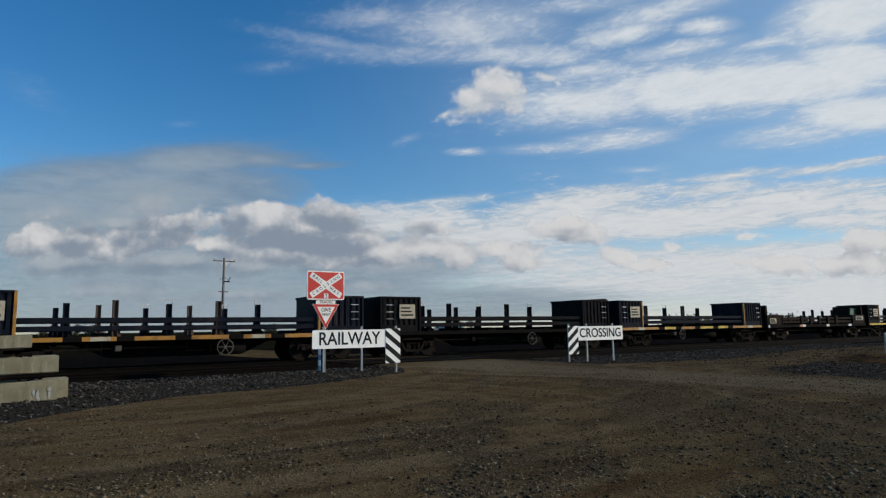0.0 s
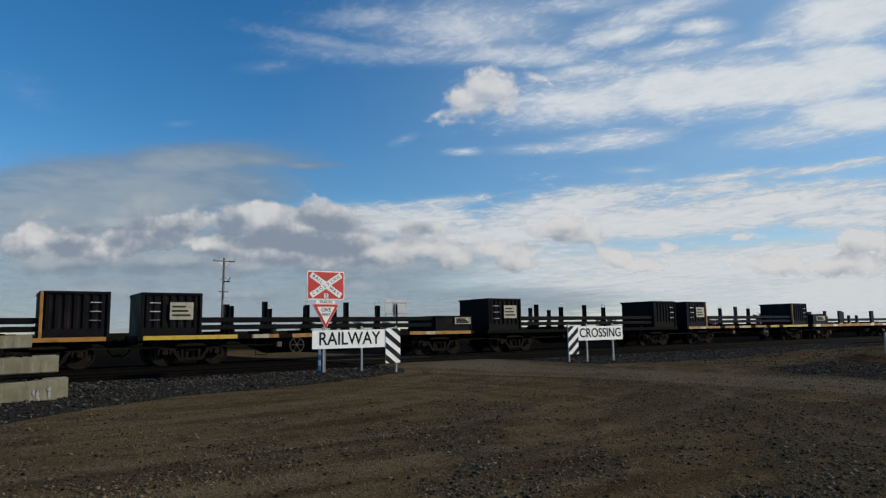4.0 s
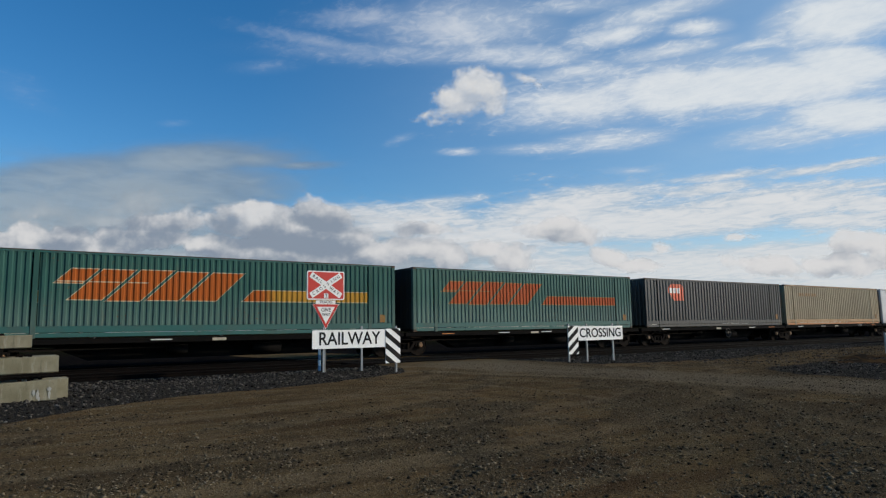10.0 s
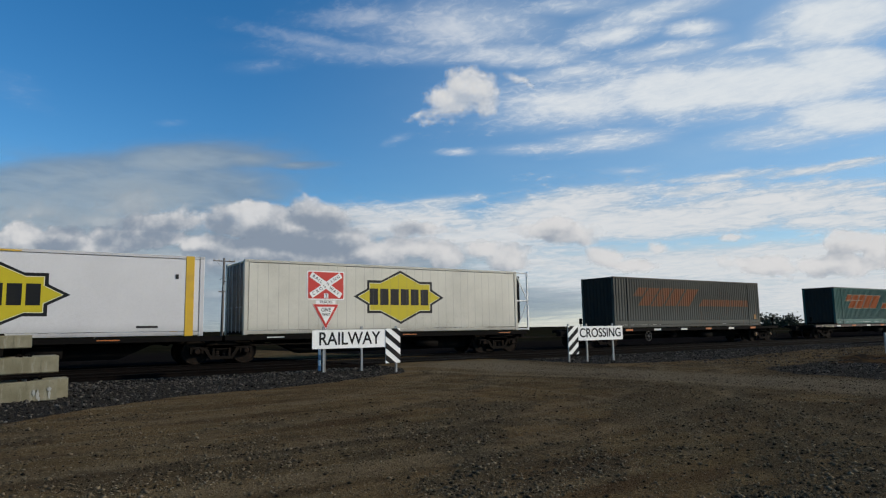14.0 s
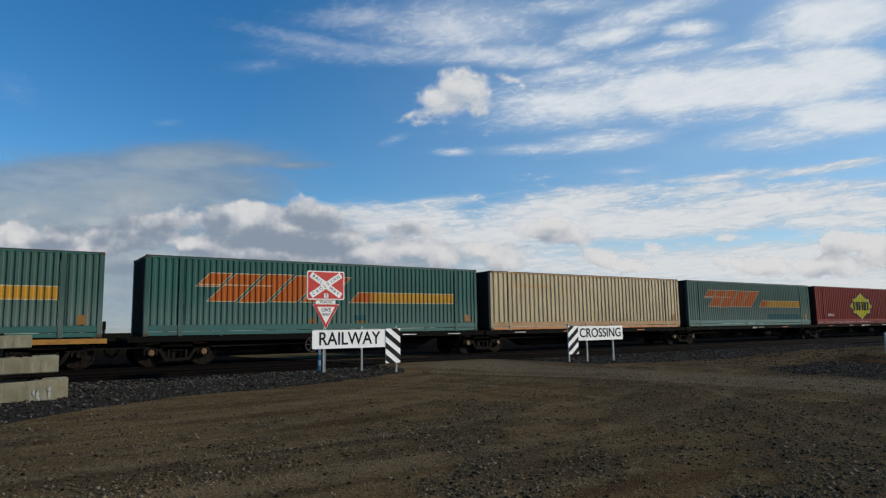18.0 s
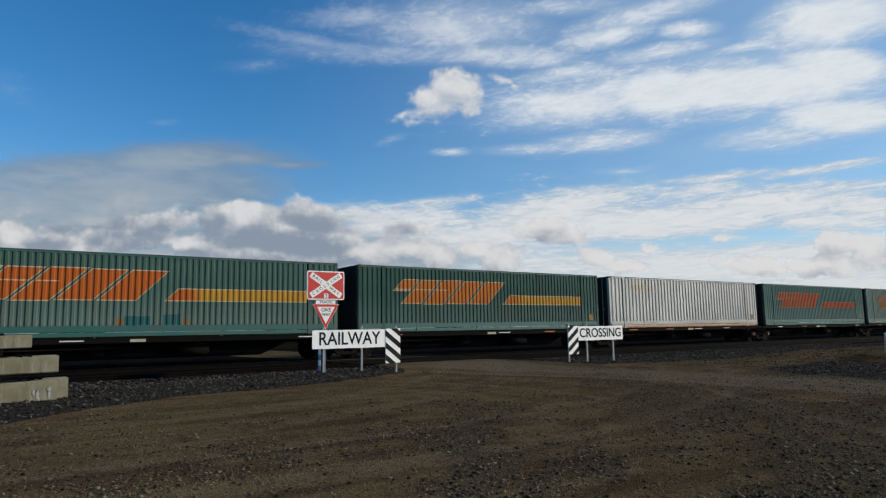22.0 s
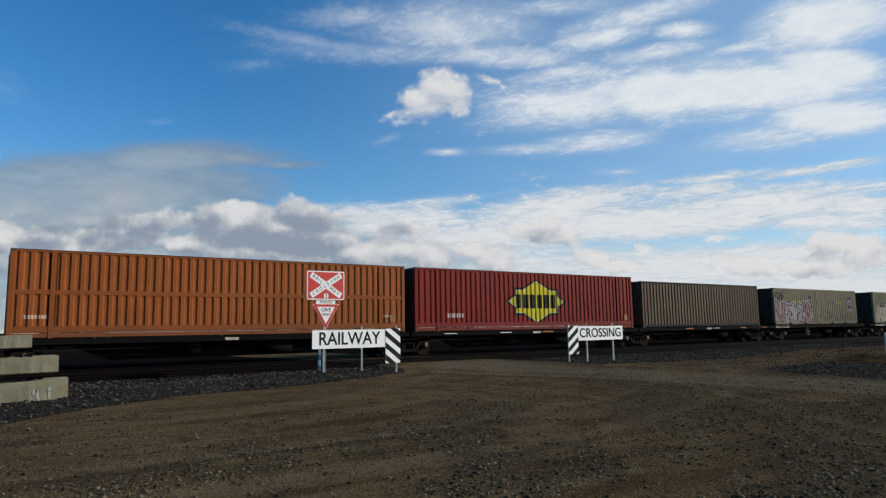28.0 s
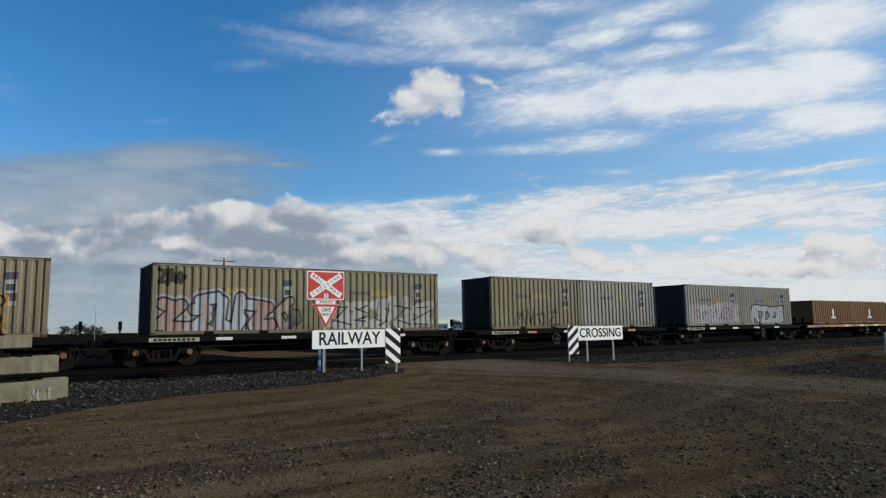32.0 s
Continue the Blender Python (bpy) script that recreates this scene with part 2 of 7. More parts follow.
PLATE = worn("placard_plate", (0.38, 0.34, 0.25), 0.6, 0, 5, (0.16, 0.12, 0.08), 0.7)
GREY_RIM = worn("grey_wheel_rim", (0.072, 0.062, 0.05), 0.7, 0, 5, (0.06, 0.05, 0.04), 0.7)
INK = worn("dark_marking", (0.03, 0.03, 0.03), 0.6)
GALV = worn("galvanised_post", (0.27, 0.28, 0.285), 0.45, 0.5, 6, (0.2, 0.19, 0.17), 0.4)
SIGN_WHITE = worn("sign_white", (0.80, 0.80, 0.77), 0.4, 0, 2.0, (0.55, 0.53, 0.47), 0.3, 0.05)
SIGN_RED = worn("sign_red", (0.50, 0.035, 0.022), 0.4, 0, 2.0, (0.35, 0.05, 0.04), 0.4, 0.05)
SIGN_BLACK = worn("sign_black", (0.018, 0.018, 0.018), 0.5, 0, 3.0)
SIGN_BACK = worn("sign_back", (0.40, 0.42, 0.43), 0.5, 0.4, 2.0)
BLUE_POST = worn("blue_post", (0.17, 0.28, 0.40), 0.5, 0, 5)
TIMBER = worn("grey_timber", (0.12, 0.108, 0.095), 0.9, 0, 3, (0.07, 0.06, 0.05), 0.6, 0.5, 25)
n = Nodes("stained_concrete", 0.92)
big, run = n.noise(scale=2.2, detail=5, rough=0.6), n.noise(scale=1.0, detail=6, rough=0.65, stretch=(9.0, 9.0, 1.6))
pit, cast = n.noise(scale=38, detail=4, rough=0.7), n.noise(scale=9, detail=5, rough=0.65)
shade = n.mix(n.step(big, 0.35, 0.68), (0.205, 0.188, 0.125), (0.135, 0.122, 0.072))
shade = n.mix(n.step(run, 0.52, 0.72, 0, 0.65), shade, (0.075, 0.066, 0.038))
shade = n.mix(n.step(run, 0.44, 0.30, 0, 0.55), shade, (0.27, 0.26, 0.20))
shade = n.mix(n.step(cast, 0.58, 0.70, 0, 0.5), shade, (0.09, 0.078, 0.045))
n.bump(n.add(pit, cast), 0.6, 0.01)
CONCRETE = n.colour(n.mix(n.step(pit, 0.60, 0.72, 0, 0.6), shade, (0.06, 0.055, 0.04)))
n = Nodes("green_spray", 0.6)
GREEN_SPRAY = n.colour(n.mix(n.step(n.noise(scale=2.4, detail=4), 0.40, 0.56), (0.02, 0.018, 0.016), (0.035, 0.13, 0.05)))


# ---- shapes ----
class Shape:
    def __init__(self):
        self.v, self.f = [], []

    def poly(self, verts, faces):
        k = len(self.v)
        self.v += [tuple(p) for p in verts]
        self.f += [tuple(i + k for i in face) for face in faces]
        return self

    def box(self, x0, x1, y0, y1, z0, z1, c=0.0):
        x0, x1, y0, y1, z0, z1 = min(x0, x1), max(x0, x1), min(y0, y1), max(y0, y1), min(z0, z1), max(z0, z1)
        if not c:
            p = [(x, y, z) for x in (x0, x1) for y in (y0, y1) for z in (z0, z1)]
            return self.poly(p, [(0, 1, 3, 2), (4, 6, 7, 5), (0, 4, 5, 1), (2, 3, 7, 6), (0, 2, 6, 4), (1, 5, 7, 3)])
        bm = bmesh.new()
        bmesh.ops.create_cube(bm, size=1.0)
        for v in bm.verts:
            v.co = ((x0 + x1) / 2 + v.co.x * (x1 - x0), (y0 + y1) / 2 + v.co.y * (y1 - y0), (z0 + z1) / 2 + v.co.z * (z1 - z0))
        bmesh.ops.bevel(bm, geom=bm.edges[:], offset=c, segments=1, affect="EDGES")
        bm.verts.index_update()
        self.poly([v.co[:] for v in bm.verts], [[v.index for v in f.verts] for f in bm.faces])
        bm.free()
        return self

    def prism(self, outline, y0, y1, axis="y"):
        """An outline in two axes drawn out along the third."""
        n = len(outline)
        def at(a, b, c):
            return {"y": (a, c, b), "x": (c, a, b), "z": (a, b, c)}[axis]
        p = [at(a, b, y0) for a, b in outline] + [at(a, b, y1) for a, b in outline]
        return self.poly(p, [tuple(range(n - 1, -1, -1)), tuple(range(n, 2 * n))] + [(i, (i + 1) % n, n + (i + 1) % n, n + i) for i in range(n)])

    def tube(self, a, b, r0, r1=None, n=8):
        a, b = Vector(a), Vector(b)
        r1 = r0 if r1 is None else r1
        d = (b - a).normalized()
        s = d.orthogonal().normalized()
        u = d.cross(s)
        p = []
        for c, r in ((a, r0), (b, r1)):
            p += [c + (s * math.cos(2 * math.pi * i / n) + u * math.sin(2 * math.pi * i / n)) * r for i in range(n)]
        return self.poly(p, [tuple(range(n - 1, -1, -1)), tuple(range(n, 2 * n))] + [(i, (i + 1) % n, n + (i + 1) % n, n + i) for i in range(n)])

    def lathe(self, centre, profile, n=20, axis="y"):
        """profile: (radius, along) pairs, turned round an axis through centre."""
        p = []
        for r, h in profile:
            for i in range(n):
                a = 2 * math.pi * i / n
                q = {"y": (r * math.cos(a), h, r * math.sin(a)), "z": (r * math.cos(a), r * math.sin(a), h)}[axis]
                p.append((centre[0] + q[0], centre[1] + q[1], centre[2] + q[2]))
        m = len(profile)
        faces = [(j * n + i, j * n + (i + 1) % n, (j + 1) * n + (i + 1) % n, (j + 1) * n + i) for j in range(m - 1) for i in range(n)]
        faces += [tuple(range(n - 1, -1, -1)), tuple((m - 1) * n + i for i in range(n))]
        return self.poly(p, faces)

    def mesh(self, name, material, smooth=False):
        m = bpy.data.meshes.new(name)
        m.from_pydata(self.v, [], self.f)
        bm = bmesh.new()
        bm.from_mesh(m)
        bmesh.ops.recalc_face_normals(bm, faces=bm.faces)
        bm.to_mesh(m)
        bm.free()
        m.materials.append(material)
        if smooth:
            m.shade_smooth()
        return m


def thing(name, at, label, category, group="", kind=""):
    ob = new(name)
    ob.empty_display_size = 0.3
    ob.matrix_basis = at
    return tagged(ob, label, category, group, kind)


def part(name, shape, material, parent, label="", at=None, smooth=False):
    """One mesh under a thing or a part. shape: a Shape, or a mesh that is shared."""
    data = shape.mesh(name, material, smooth) if isinstance(shape, Shape) else shape
    ob = new(name, data)
    ob.parent = parent
    if at is not None:
        ob.matrix_basis = at
    return tagged(ob, label)


SHARED = {}


def shared(key, make, material, smooth=False):
    key = (key, material.name)
    if key not in SHARED:
        SHARED[key] = make().mesh(key[0].split(" ")[0], material, smooth)
    return SHARED[key]


def lettering(text, size, material, parent, x, z, y, wide=1.0, turn=0.0, name="lettering"):
    """Flat letters in the plane y, centred at x, z, read from -y."""
    curve = bpy.data.curves.new("letters", "FONT")
    curve.body, curve.size, curve.align_x, curve.align_y, curve.extrude = text, size, "CENTER", "CENTER", 0.002
    curve.offset = (0.013 if size > 0.3 else 0.008) * size
    ob = bpy.data.objects.new("letters", curve)
    data = bpy.data.meshes.new_from_object(ob)
    bpy.data.objects.remove(ob)
    data.materials.clear()
    data.materials.append(material)
    data.name = name
    m = Matrix.Translation((x, y, z)) @ Matrix.Rotation(radians(turn), 4, "Y") @ Matrix.Rotation(radians(90), 4, "X") @ Matrix.Diagonal((wide, 1, 1, 1))
    data.transform(m)
    out = new(name, data)
    out.parent = parent
    return out


# ---- ground ----
def smooth01(a, b, x):
    t = np.clip((np.asarray(x, float) - a) / (b - a), 0, 1)
    return t * t * (3 - 2 * t)


def gravel_edge(x):
    """Where the dark gravel along the line begins on the near side, for each x."""
    return np.interp(x, (-40, -2, 0.2, 1.5, 3.3, 5.0, 6.9, 8.6, 10.4, 11.4), (6.0, 10.0, 11.5, 12.8, 13.9, 14.3, 15.0, 15.8, 17.2, 19.0))


def lattice(x, y, seed):
    """Smooth random values, 0 to 1, on a unit grid."""
    table = np.random.RandomState(seed).rand(128, 128)
    i, j = np.floor(x).astype(int), np.floor(y).astype(int)
    u, v = x - i, y - j
    u, v = u * u * (3 - 2 * u), v * v * (3 - 2 * v)
    t = lambda a, b: table[a % 128, b % 128]
    return (t(i, j) * (1 - u) + t(i + 1, j) * u) * (1 - v) + (t(i, j + 1) * (1 - u) + t(i + 1, j + 1) * u) * v


def clumps(x, y):
    """Where loose grey stone lies on the dirt, 0 to 1: uneven patches, more of them away from the line."""
    x, y = np.asarray(x, float), np.asarray(y, float)
    p, q = 0.8 * x + 0.6 * y, -0.6 * x + 0.8 * y
    g = 0.50 * lattice(p * 0.38, q * 0.75, 3) + 0.30 * lattice(p * 1.1, q * 1.7, 5) + 0.20 * lattice(p * 3.1, q * 3.9, 8)
    lean = 0.23 * smooth01(-2.0, 7.0, x - 0.75 * y + 3.0) - 0.10 * smooth01(9.0, 14.0, y)
    return smooth01(0.48, 0.80, g + lean) * (1 - 0.85 * track_wear(x, y))


def gravel_amount(x, y):
    left = smooth01(-0.15, 0.35, y - gravel_edge(x)) * (1 - smooth01(10.8, 11.6, x))
    strip = smooth01(-0.4, 0.5, y - np.interp(x, (16.4, 17.2, 18.5, 21.4, 23.3, 28.0, 33.6, 41.0), (19.5, 16.0, 15.3, 15.2, 14.7, 15.8, 16.8, 16.6))) * smooth01(16.2, 17.0, x)
    spill = smooth01(-0.5, 1.0, x - np.interp(y, (4, 6.6, 8.1, 9.0, 10.4, 10.9), (16.6, 16.4, 16.7, 16.7, 17.8, 18.8))) * (1 - smooth01(10.5, 11.5, y - 0.03 * (x - 18)))
    thin = 0.40 * smooth01(18.0, 21.0, x) * smooth01(10.5, 11.5, y) * (1 - smooth01(17.0, 18.0, y))
    right = np.clip(np.maximum(strip + 0.85 * spill, thin), 0, 1)
    line = smooth01(20.0, 20.6, y)
    road = smooth01(10.6, 11.6, x) * (1 - smooth01(16.6, 17.6, x))
    return np.clip(left + right + line * (1 - road), 0, 1) * (1 - smooth01(60.0, 80.0, y))


def bumps(x, y, f, seed):
    g = np.zeros_like(x)
    for k in range(4):
        a = seed + 1.7 * k
        g += np.sin(f * (1.3 ** k) * (x * math.cos(a) + y * math.sin(a)) + 3.1 * k + seed) / (1.2 ** k)
    return g / 4


def ground_z(x, y):
    far = smooth01(60, 400, np.hypot(x, y))
    road = smooth01(9.8, 12.2, x) * (1 - smooth01(15.8, 18.4, x))
    rise = smooth01(14.5, 20.0, y) * (1 - smooth01(28.5, 36.0, y))
    z = 0.115 * road * rise
    heap = np.exp(-((y - gravel_edge(x) - 2.2) / 1.8) ** 2) * (1 - smooth01(9.0, 10.6, x)) * smooth01(-25, -5, x)
    z = z + 0.13 * heap
    near = (1 - smooth01(18.3, 19.6, y))
    z = z + near * (0.030 * clumps(x, y) * (lattice(x * 2.3, y * 2.3, 11) - 0.2) + 0.018 * bumps(x, y, 0.9, 0.4) + 0.010 * bumps(x, y, 2.6, 1.9) + 0.006 * bumps(x, y, 6.1, 2.2))
    rut = 0.0
    for d in wheel_lines(x, y):
        rut = rut + np.exp(-(d / 0.17) ** 2) - 0.6 * np.exp(-((np.abs(d) - 0.33) / 0.12) ** 2)
    z = z - 0.016 * rut * near * (1 - road)
    hill = smooth01(150, 700, y) * 3.0
    return z + hill * far + 0.004 * tyre_arcs(x, y) * near


def grid_lines(fine0, fine1, step, reach):
    mid = list(np.arange(fine0, fine1 + 1e-6, step))
    out, d = [], step
    a, b = [], []
    lo, hi = fine0, fine1
    while hi < reach or lo > -reach:
        d *= 1.22
        lo, hi = lo - d, hi + d
        if lo > -reach * 1.2:
            a.append(lo)
        if hi < reach * 1.2:
            b.append(hi)
    return np.array(a[::-1] + mid + b)


def make_ground():
    gx, gy = grid_lines(-8, 40, 0.16, 4600), grid_lines(1.5, 22, 0.16, 4600)
    X, Y = np.meshgrid(gx, gy)
    Z = ground_z(X, Y)
    nx, ny = len(gx), len(gy)
    m = bpy.data.meshes.new("ground")
    m.vertices.add(nx * ny)
    m.vertices.foreach_set("co", np.stack([X, Y, Z], -1).ravel())
    j, i = np.meshgrid(np.arange(ny - 1), np.arange(nx - 1), indexing="ij")
    a = (j * nx + i).ravel()
    quads = np.stack([a, a + 1, a + nx + 1, a + nx], -1)
    m.loops.add(quads.size)
    m.loops.foreach_set("vertex_index", quads.ravel())
    m.polygons.add(len(quads))
    m.polygons.foreach_set("loop_start", np.arange(len(quads)) * 4)
    m.update()
    m.shade_smooth()
    for key, val in (("gravel", gravel_amount(X, Y)),
                     ("field", smooth01(44, 56, Y + 0 * X)),
                     ("worn", track_wear(X, Y)),
                     ("arcs", tyre_arcs(X, Y)),
                     ("coarse", clumps(X, Y)), ("road", road_dust(X, Y))):
        at = m.attributes.new(key, "FLOAT", "POINT")
        at.data.foreach_set("value", np.ascontiguousarray(val.ravel(), dtype=np.float32))
    n = Nodes("dirt_ground", 0.95)
    pos = n.t.nodes.new("ShaderNodeNewGeometry").outputs["Position"]
    def attr(k):
        q = n.t.nodes.new("ShaderNodeAttribute")
        q.attribute_name = k
        return q.outputs["Fac"]
    big, mid = n.noise(pos, 0.35, 5), n.noise(pos, 2.2, 5, 0.65)
    fine, grit, sand = n.noise(pos, 14, 4, 0.7), n.noise(pos, 42, 3, 0.7), n.noise(pos, 95, 2, 0.7)
    dirt = n.mix(n.step(big, 0.35, 0.66), (0.143, 0.097, 0.044), (0.100, 0.071, 0.033))
    dirt = n.mix(n.step(mid, 0.45, 0.68, 0, 0.7), dirt, (0.100, 0.060, 0.027))
    dirt = n.mix(n.step(n.noise(pos, 0.8, 4), 0.52, 0.7, 0, 0.65), dirt, (0.036, 0.030, 0.022))
    streak = n.noise(pos, 1.0, 5, 0.6, stretch=(0.35, 1.7, 1.0), warp=0.4)
    dirt = n.mix(n.step(streak, 0.50, 0.66, 0, 0.75), dirt, (0.150, 0.113, 0.060))
    dirt = n.mix(n.step(streak, 0.47, 0.34, 0, 0.70), dirt, (0.066, 0.038, 0.019))
    mark = n.add(attr("arcs"), n.mul(n.sub(mid, 0.5), 4.5))
    dirt = n.mix(n.step(mark, 0.25, 1.3, 0, 0.65), dirt, (0.165, 0.125, 0.068))
    dirt = n.mix(n.step(mark, -0.2, -1.3, 0, 0.55), dirt, (0.052, 0.034, 0.019))
    pale = n.mul(attr("worn"), n.step(mid, 0.25, 0.6))
    dirt = n.mix(n.mul(pale, 0.9), dirt, (0.190, 0.152, 0.092))
    patch = n.step(n.add(attr("coarse"), n.mul(n.sub(fine, 0.5), 1.1)), 0.25, 0.75)
    dirt = n.mix(n.mul(patch, 0.52), dirt, n.mix(n.step(grit, 0.38, 0.62), (0.026, 0.021, 0.014), (0.085, 0.068, 0.043)))
    dust = n.mul(attr("road"), n.step(n.add(mid, n.mul(streak, 0.6)), 0.40, 0.90, 0.65, 1.0))
    dirt = n.mix(n.mul(dust, 0.85), dirt, (0.160, 0.133, 0.088))
    dirt = n.mix(n.step(fine, 0.50, 0.72, 0, 0.50), dirt, (0.024, 0.017, 0.010))
    dirt = n.mix(n.step(grit, 0.54, 0.68, 0, 0.65), dirt, (0.022, 0.017, 0.011))
    dirt = n.mix(n.step(grit, 0.44, 0.33, 0, 0.75), dirt, (0.174, 0.136, 0.081))
    dirt = n.mix(n.step(sand, 0.58, 0.70, 0, 0.6), dirt, (0.145, 0.115, 0.072))
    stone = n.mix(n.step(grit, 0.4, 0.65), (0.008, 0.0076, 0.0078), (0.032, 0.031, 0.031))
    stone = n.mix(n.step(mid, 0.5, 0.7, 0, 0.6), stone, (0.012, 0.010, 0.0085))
    # oily track gravel, with the shade under the train put into its colour too
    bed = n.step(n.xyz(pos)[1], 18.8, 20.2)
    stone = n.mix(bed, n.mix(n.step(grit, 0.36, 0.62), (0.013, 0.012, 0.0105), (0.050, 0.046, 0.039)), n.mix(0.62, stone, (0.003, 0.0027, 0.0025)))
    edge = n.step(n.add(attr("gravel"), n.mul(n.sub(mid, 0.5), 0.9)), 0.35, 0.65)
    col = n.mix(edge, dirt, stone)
    grass = n.mix(n.step(n.noise(pos, 0.12, 6, 0.7), 0.4, 0.65), (0.009, 0.009, 0.005), (0.019, 0.017, 0.010))
    grass = n.mix(n.step(fine, 0.4, 0.7, 0, 0.6), grass, (0.012, 0.014, 0.007))
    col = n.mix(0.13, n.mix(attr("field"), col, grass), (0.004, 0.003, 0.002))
    n.bump(n.add(n.add(n.mul(grit, 0.5), n.mul(sand, 0.2)), n.add(n.mul(fine, 0.9), mid)), 1.0, 0.05)
    n.bsdf.inputs["Specular IOR Level"].default_value = 0.0
    n.colour(col)
    m.materials.append(n.mat)
    return tagged(new("ground", m), "brown dirt and gravel yard beside the railway", "ground", kind="structure")


def road_dust(X, Y):
    """Pale dust of the driven road, from the crossing round to the far side of the yard."""
    d = X - (14.6 - 0.010 * np.clip(Y - 9.0, 0, 99) ** 2 - 0.03 * np.clip(6.5 - Y, 0, 99) ** 2)
    return smooth01(-2.2, -0.6, d) * (1 - smooth01(0.9, 2.0, d)) * (1 - smooth01(18.8, 20.0, Y))


def wheel_lines(X, Y):
    """Distances from the wheel tracks: the road that bends from the crossing to the right, and two that sweep past the camera."""
    a = X - (15.1 - 0.028 * (Y - 7.6) ** 2)
    c = (Y - (7.3 + 0.03 * np.clip(X - 3.2, 0, 99) ** 2)) / np.sqrt(1 + (0.06 * np.clip(X - 3.2, 0, 30)) ** 2)
    e = (Y - (10.2 + 0.05 * X * np.abs(X))) / np.sqrt(1 + (0.10 * X) ** 2)
    h = 0.81 * (X - 11.5) + 0.58 * (7.4 - Y)
    return [a, a + 1.75, c, c + 1.75, e, e + 1.7, h]


def tyre_arcs(X, Y):
    """Old tyre marks, -1 to 1: circles of turning lorries on one side, long sweeps on the other."""
    turn = np.hypot(X - 2.0, Y - 10.5)
    sweep = (Y - (7.3 + 0.03 * np.clip(X - 3.2, 0, 99) ** 2)) / np.sqrt(1 + (0.06 * np.clip(X - 3.2, 0, 30)) ** 2)
    out = 0
    for d, w in ((turn, smooth01(4, 8, X)), (sweep, 1 - smooth01(4, 8, X))):
        out = out + w * (np.sin(d * 2 * math.pi / 1.75) + 0.8 * np.sin(d * 2 * math.pi / 0.82 + 1.0) + 0.7 * np.sin(d * 2 * math.pi / 0.47 + 2.0)) / 2.0
    return out * (1 - smooth01(13, 17, Y)) * (1 - smooth01(24, 32, X))


def track_wear(X, Y):
    """Pale trodden wheel tracks."""
    w = np.zeros_like(X)
    for d, k, s in zip(wheel_lines(X, Y), (1.0, 0.8, 0.5, 0.45, 0.4, 0.3, 0.5), (0.26, 0.35, 0.22, 0.25, 0.3, 0.3, 0.2)):
        w += k * np.exp(-(d / s) ** 2)
    w += 0.5 * smooth01(11.5, 13, X) * (1 - smooth01(15.5, 17, X)) * smooth01(12, 16, Y)
    return np.clip(w * (1 - smooth01(19.5, 20.5, Y)), 0, 1)


make_ground()


# ---- loose stones ----
def stones(name, label, count, place, size, colours, seed, rare=3.0):
    """Many small angular stones as one scattering."""
    rng = np.random.RandomState(seed)
    base = np.array([(1, 0, 0), (-1, 0, 0), (0, 1, 0), (0, -1, 0), (0, 0, 1), (0, 0, -1)], float)
    tri = np.array([(0, 2, 4), (2, 1, 4), (1, 3, 4), (3, 0, 4), (2, 0, 5), (1, 2, 5), (3, 1, 5), (0, 3, 5)])
    p = place(rng, count)
    k = len(p)
    z = ground_z(p[:, 0], p[:, 1])
    s = size[0] * np.exp(rng.rand(k) ** rare * math.log(size[1] / size[0]))
    shape = base[None] * (0.6 + 0.8 * rng.rand(k, 6, 1)) * np.array([1, 0.8, 0.5])
    shape = shape + rng.normal(0, 0.14, shape.shape)
    a = rng.rand(k) * 2 * math.pi
    c, d = np.cos(a)[:, None], np.sin(a)[:, None]
    x = shape[..., 0] * c - shape[..., 1] * d
    y = shape[..., 0] * d + shape[..., 1] * c
    v = np.stack([x, y, shape[..., 2]], -1) * s[:, None, None] * 0.5
    v[..., 0] += p[:, 0, None]
    v[..., 1] += p[:, 1, None]
    v[..., 2] += (z + s * 0.14)[:, None]
    faces = (tri[None] + (np.arange(k) * 6)[:, None, None]).reshape(-1, 3)
    m = bpy.data.meshes.new(name)
    m.vertices.add(k * 6)
    m.vertices.foreach_set("co", v.ravel())
    m.loops.add(faces.size)
    m.loops.foreach_set("vertex_index", faces.ravel())
    m.polygons.add(len(faces))
    m.polygons.foreach_set("loop_start", np.arange(len(faces)) * 3)
    m.update()
    n = Nodes(name, 0.9)
    isle = n.t.nodes.new("ShaderNodeNewGeometry").outputs["Random Per Island"]
    ramp = n.t.nodes.new("ShaderNodeValToRGB")
    n.put(ramp.inputs[0], isle)
    el = ramp.color_ramp.elements
    while len(el) < len(colours):
        el.new(0.5)
    for i, col in enumerate(colours):
        el[i].position = i / (len(colours) - 1)
        el[i].color = (*col, 1)
    n.bsdf.inputs["Specular IOR Level"].default_value = 0.02
    n.colour(ramp.outputs[0])
    m.materials.append(n.mat)
    return tagged(new(name, m), label, "stones", kind="stuff")


def in_gravel(rng, count):
    x = -6 + 50 * rng.rand(count * 3) ** 1.15
    y = 6.5 + 17.5 * rng.rand(count * 3) ** 0.8
    keep = gravel_amount(x, y) > 0.25 + 0.5 * rng.rand(len(x))
    keep &= np.abs(np.abs(y - TRACK_NEAR) - GAUGE / 2) > 0.09
    return np.stack([x, y], -1)[keep][:count]


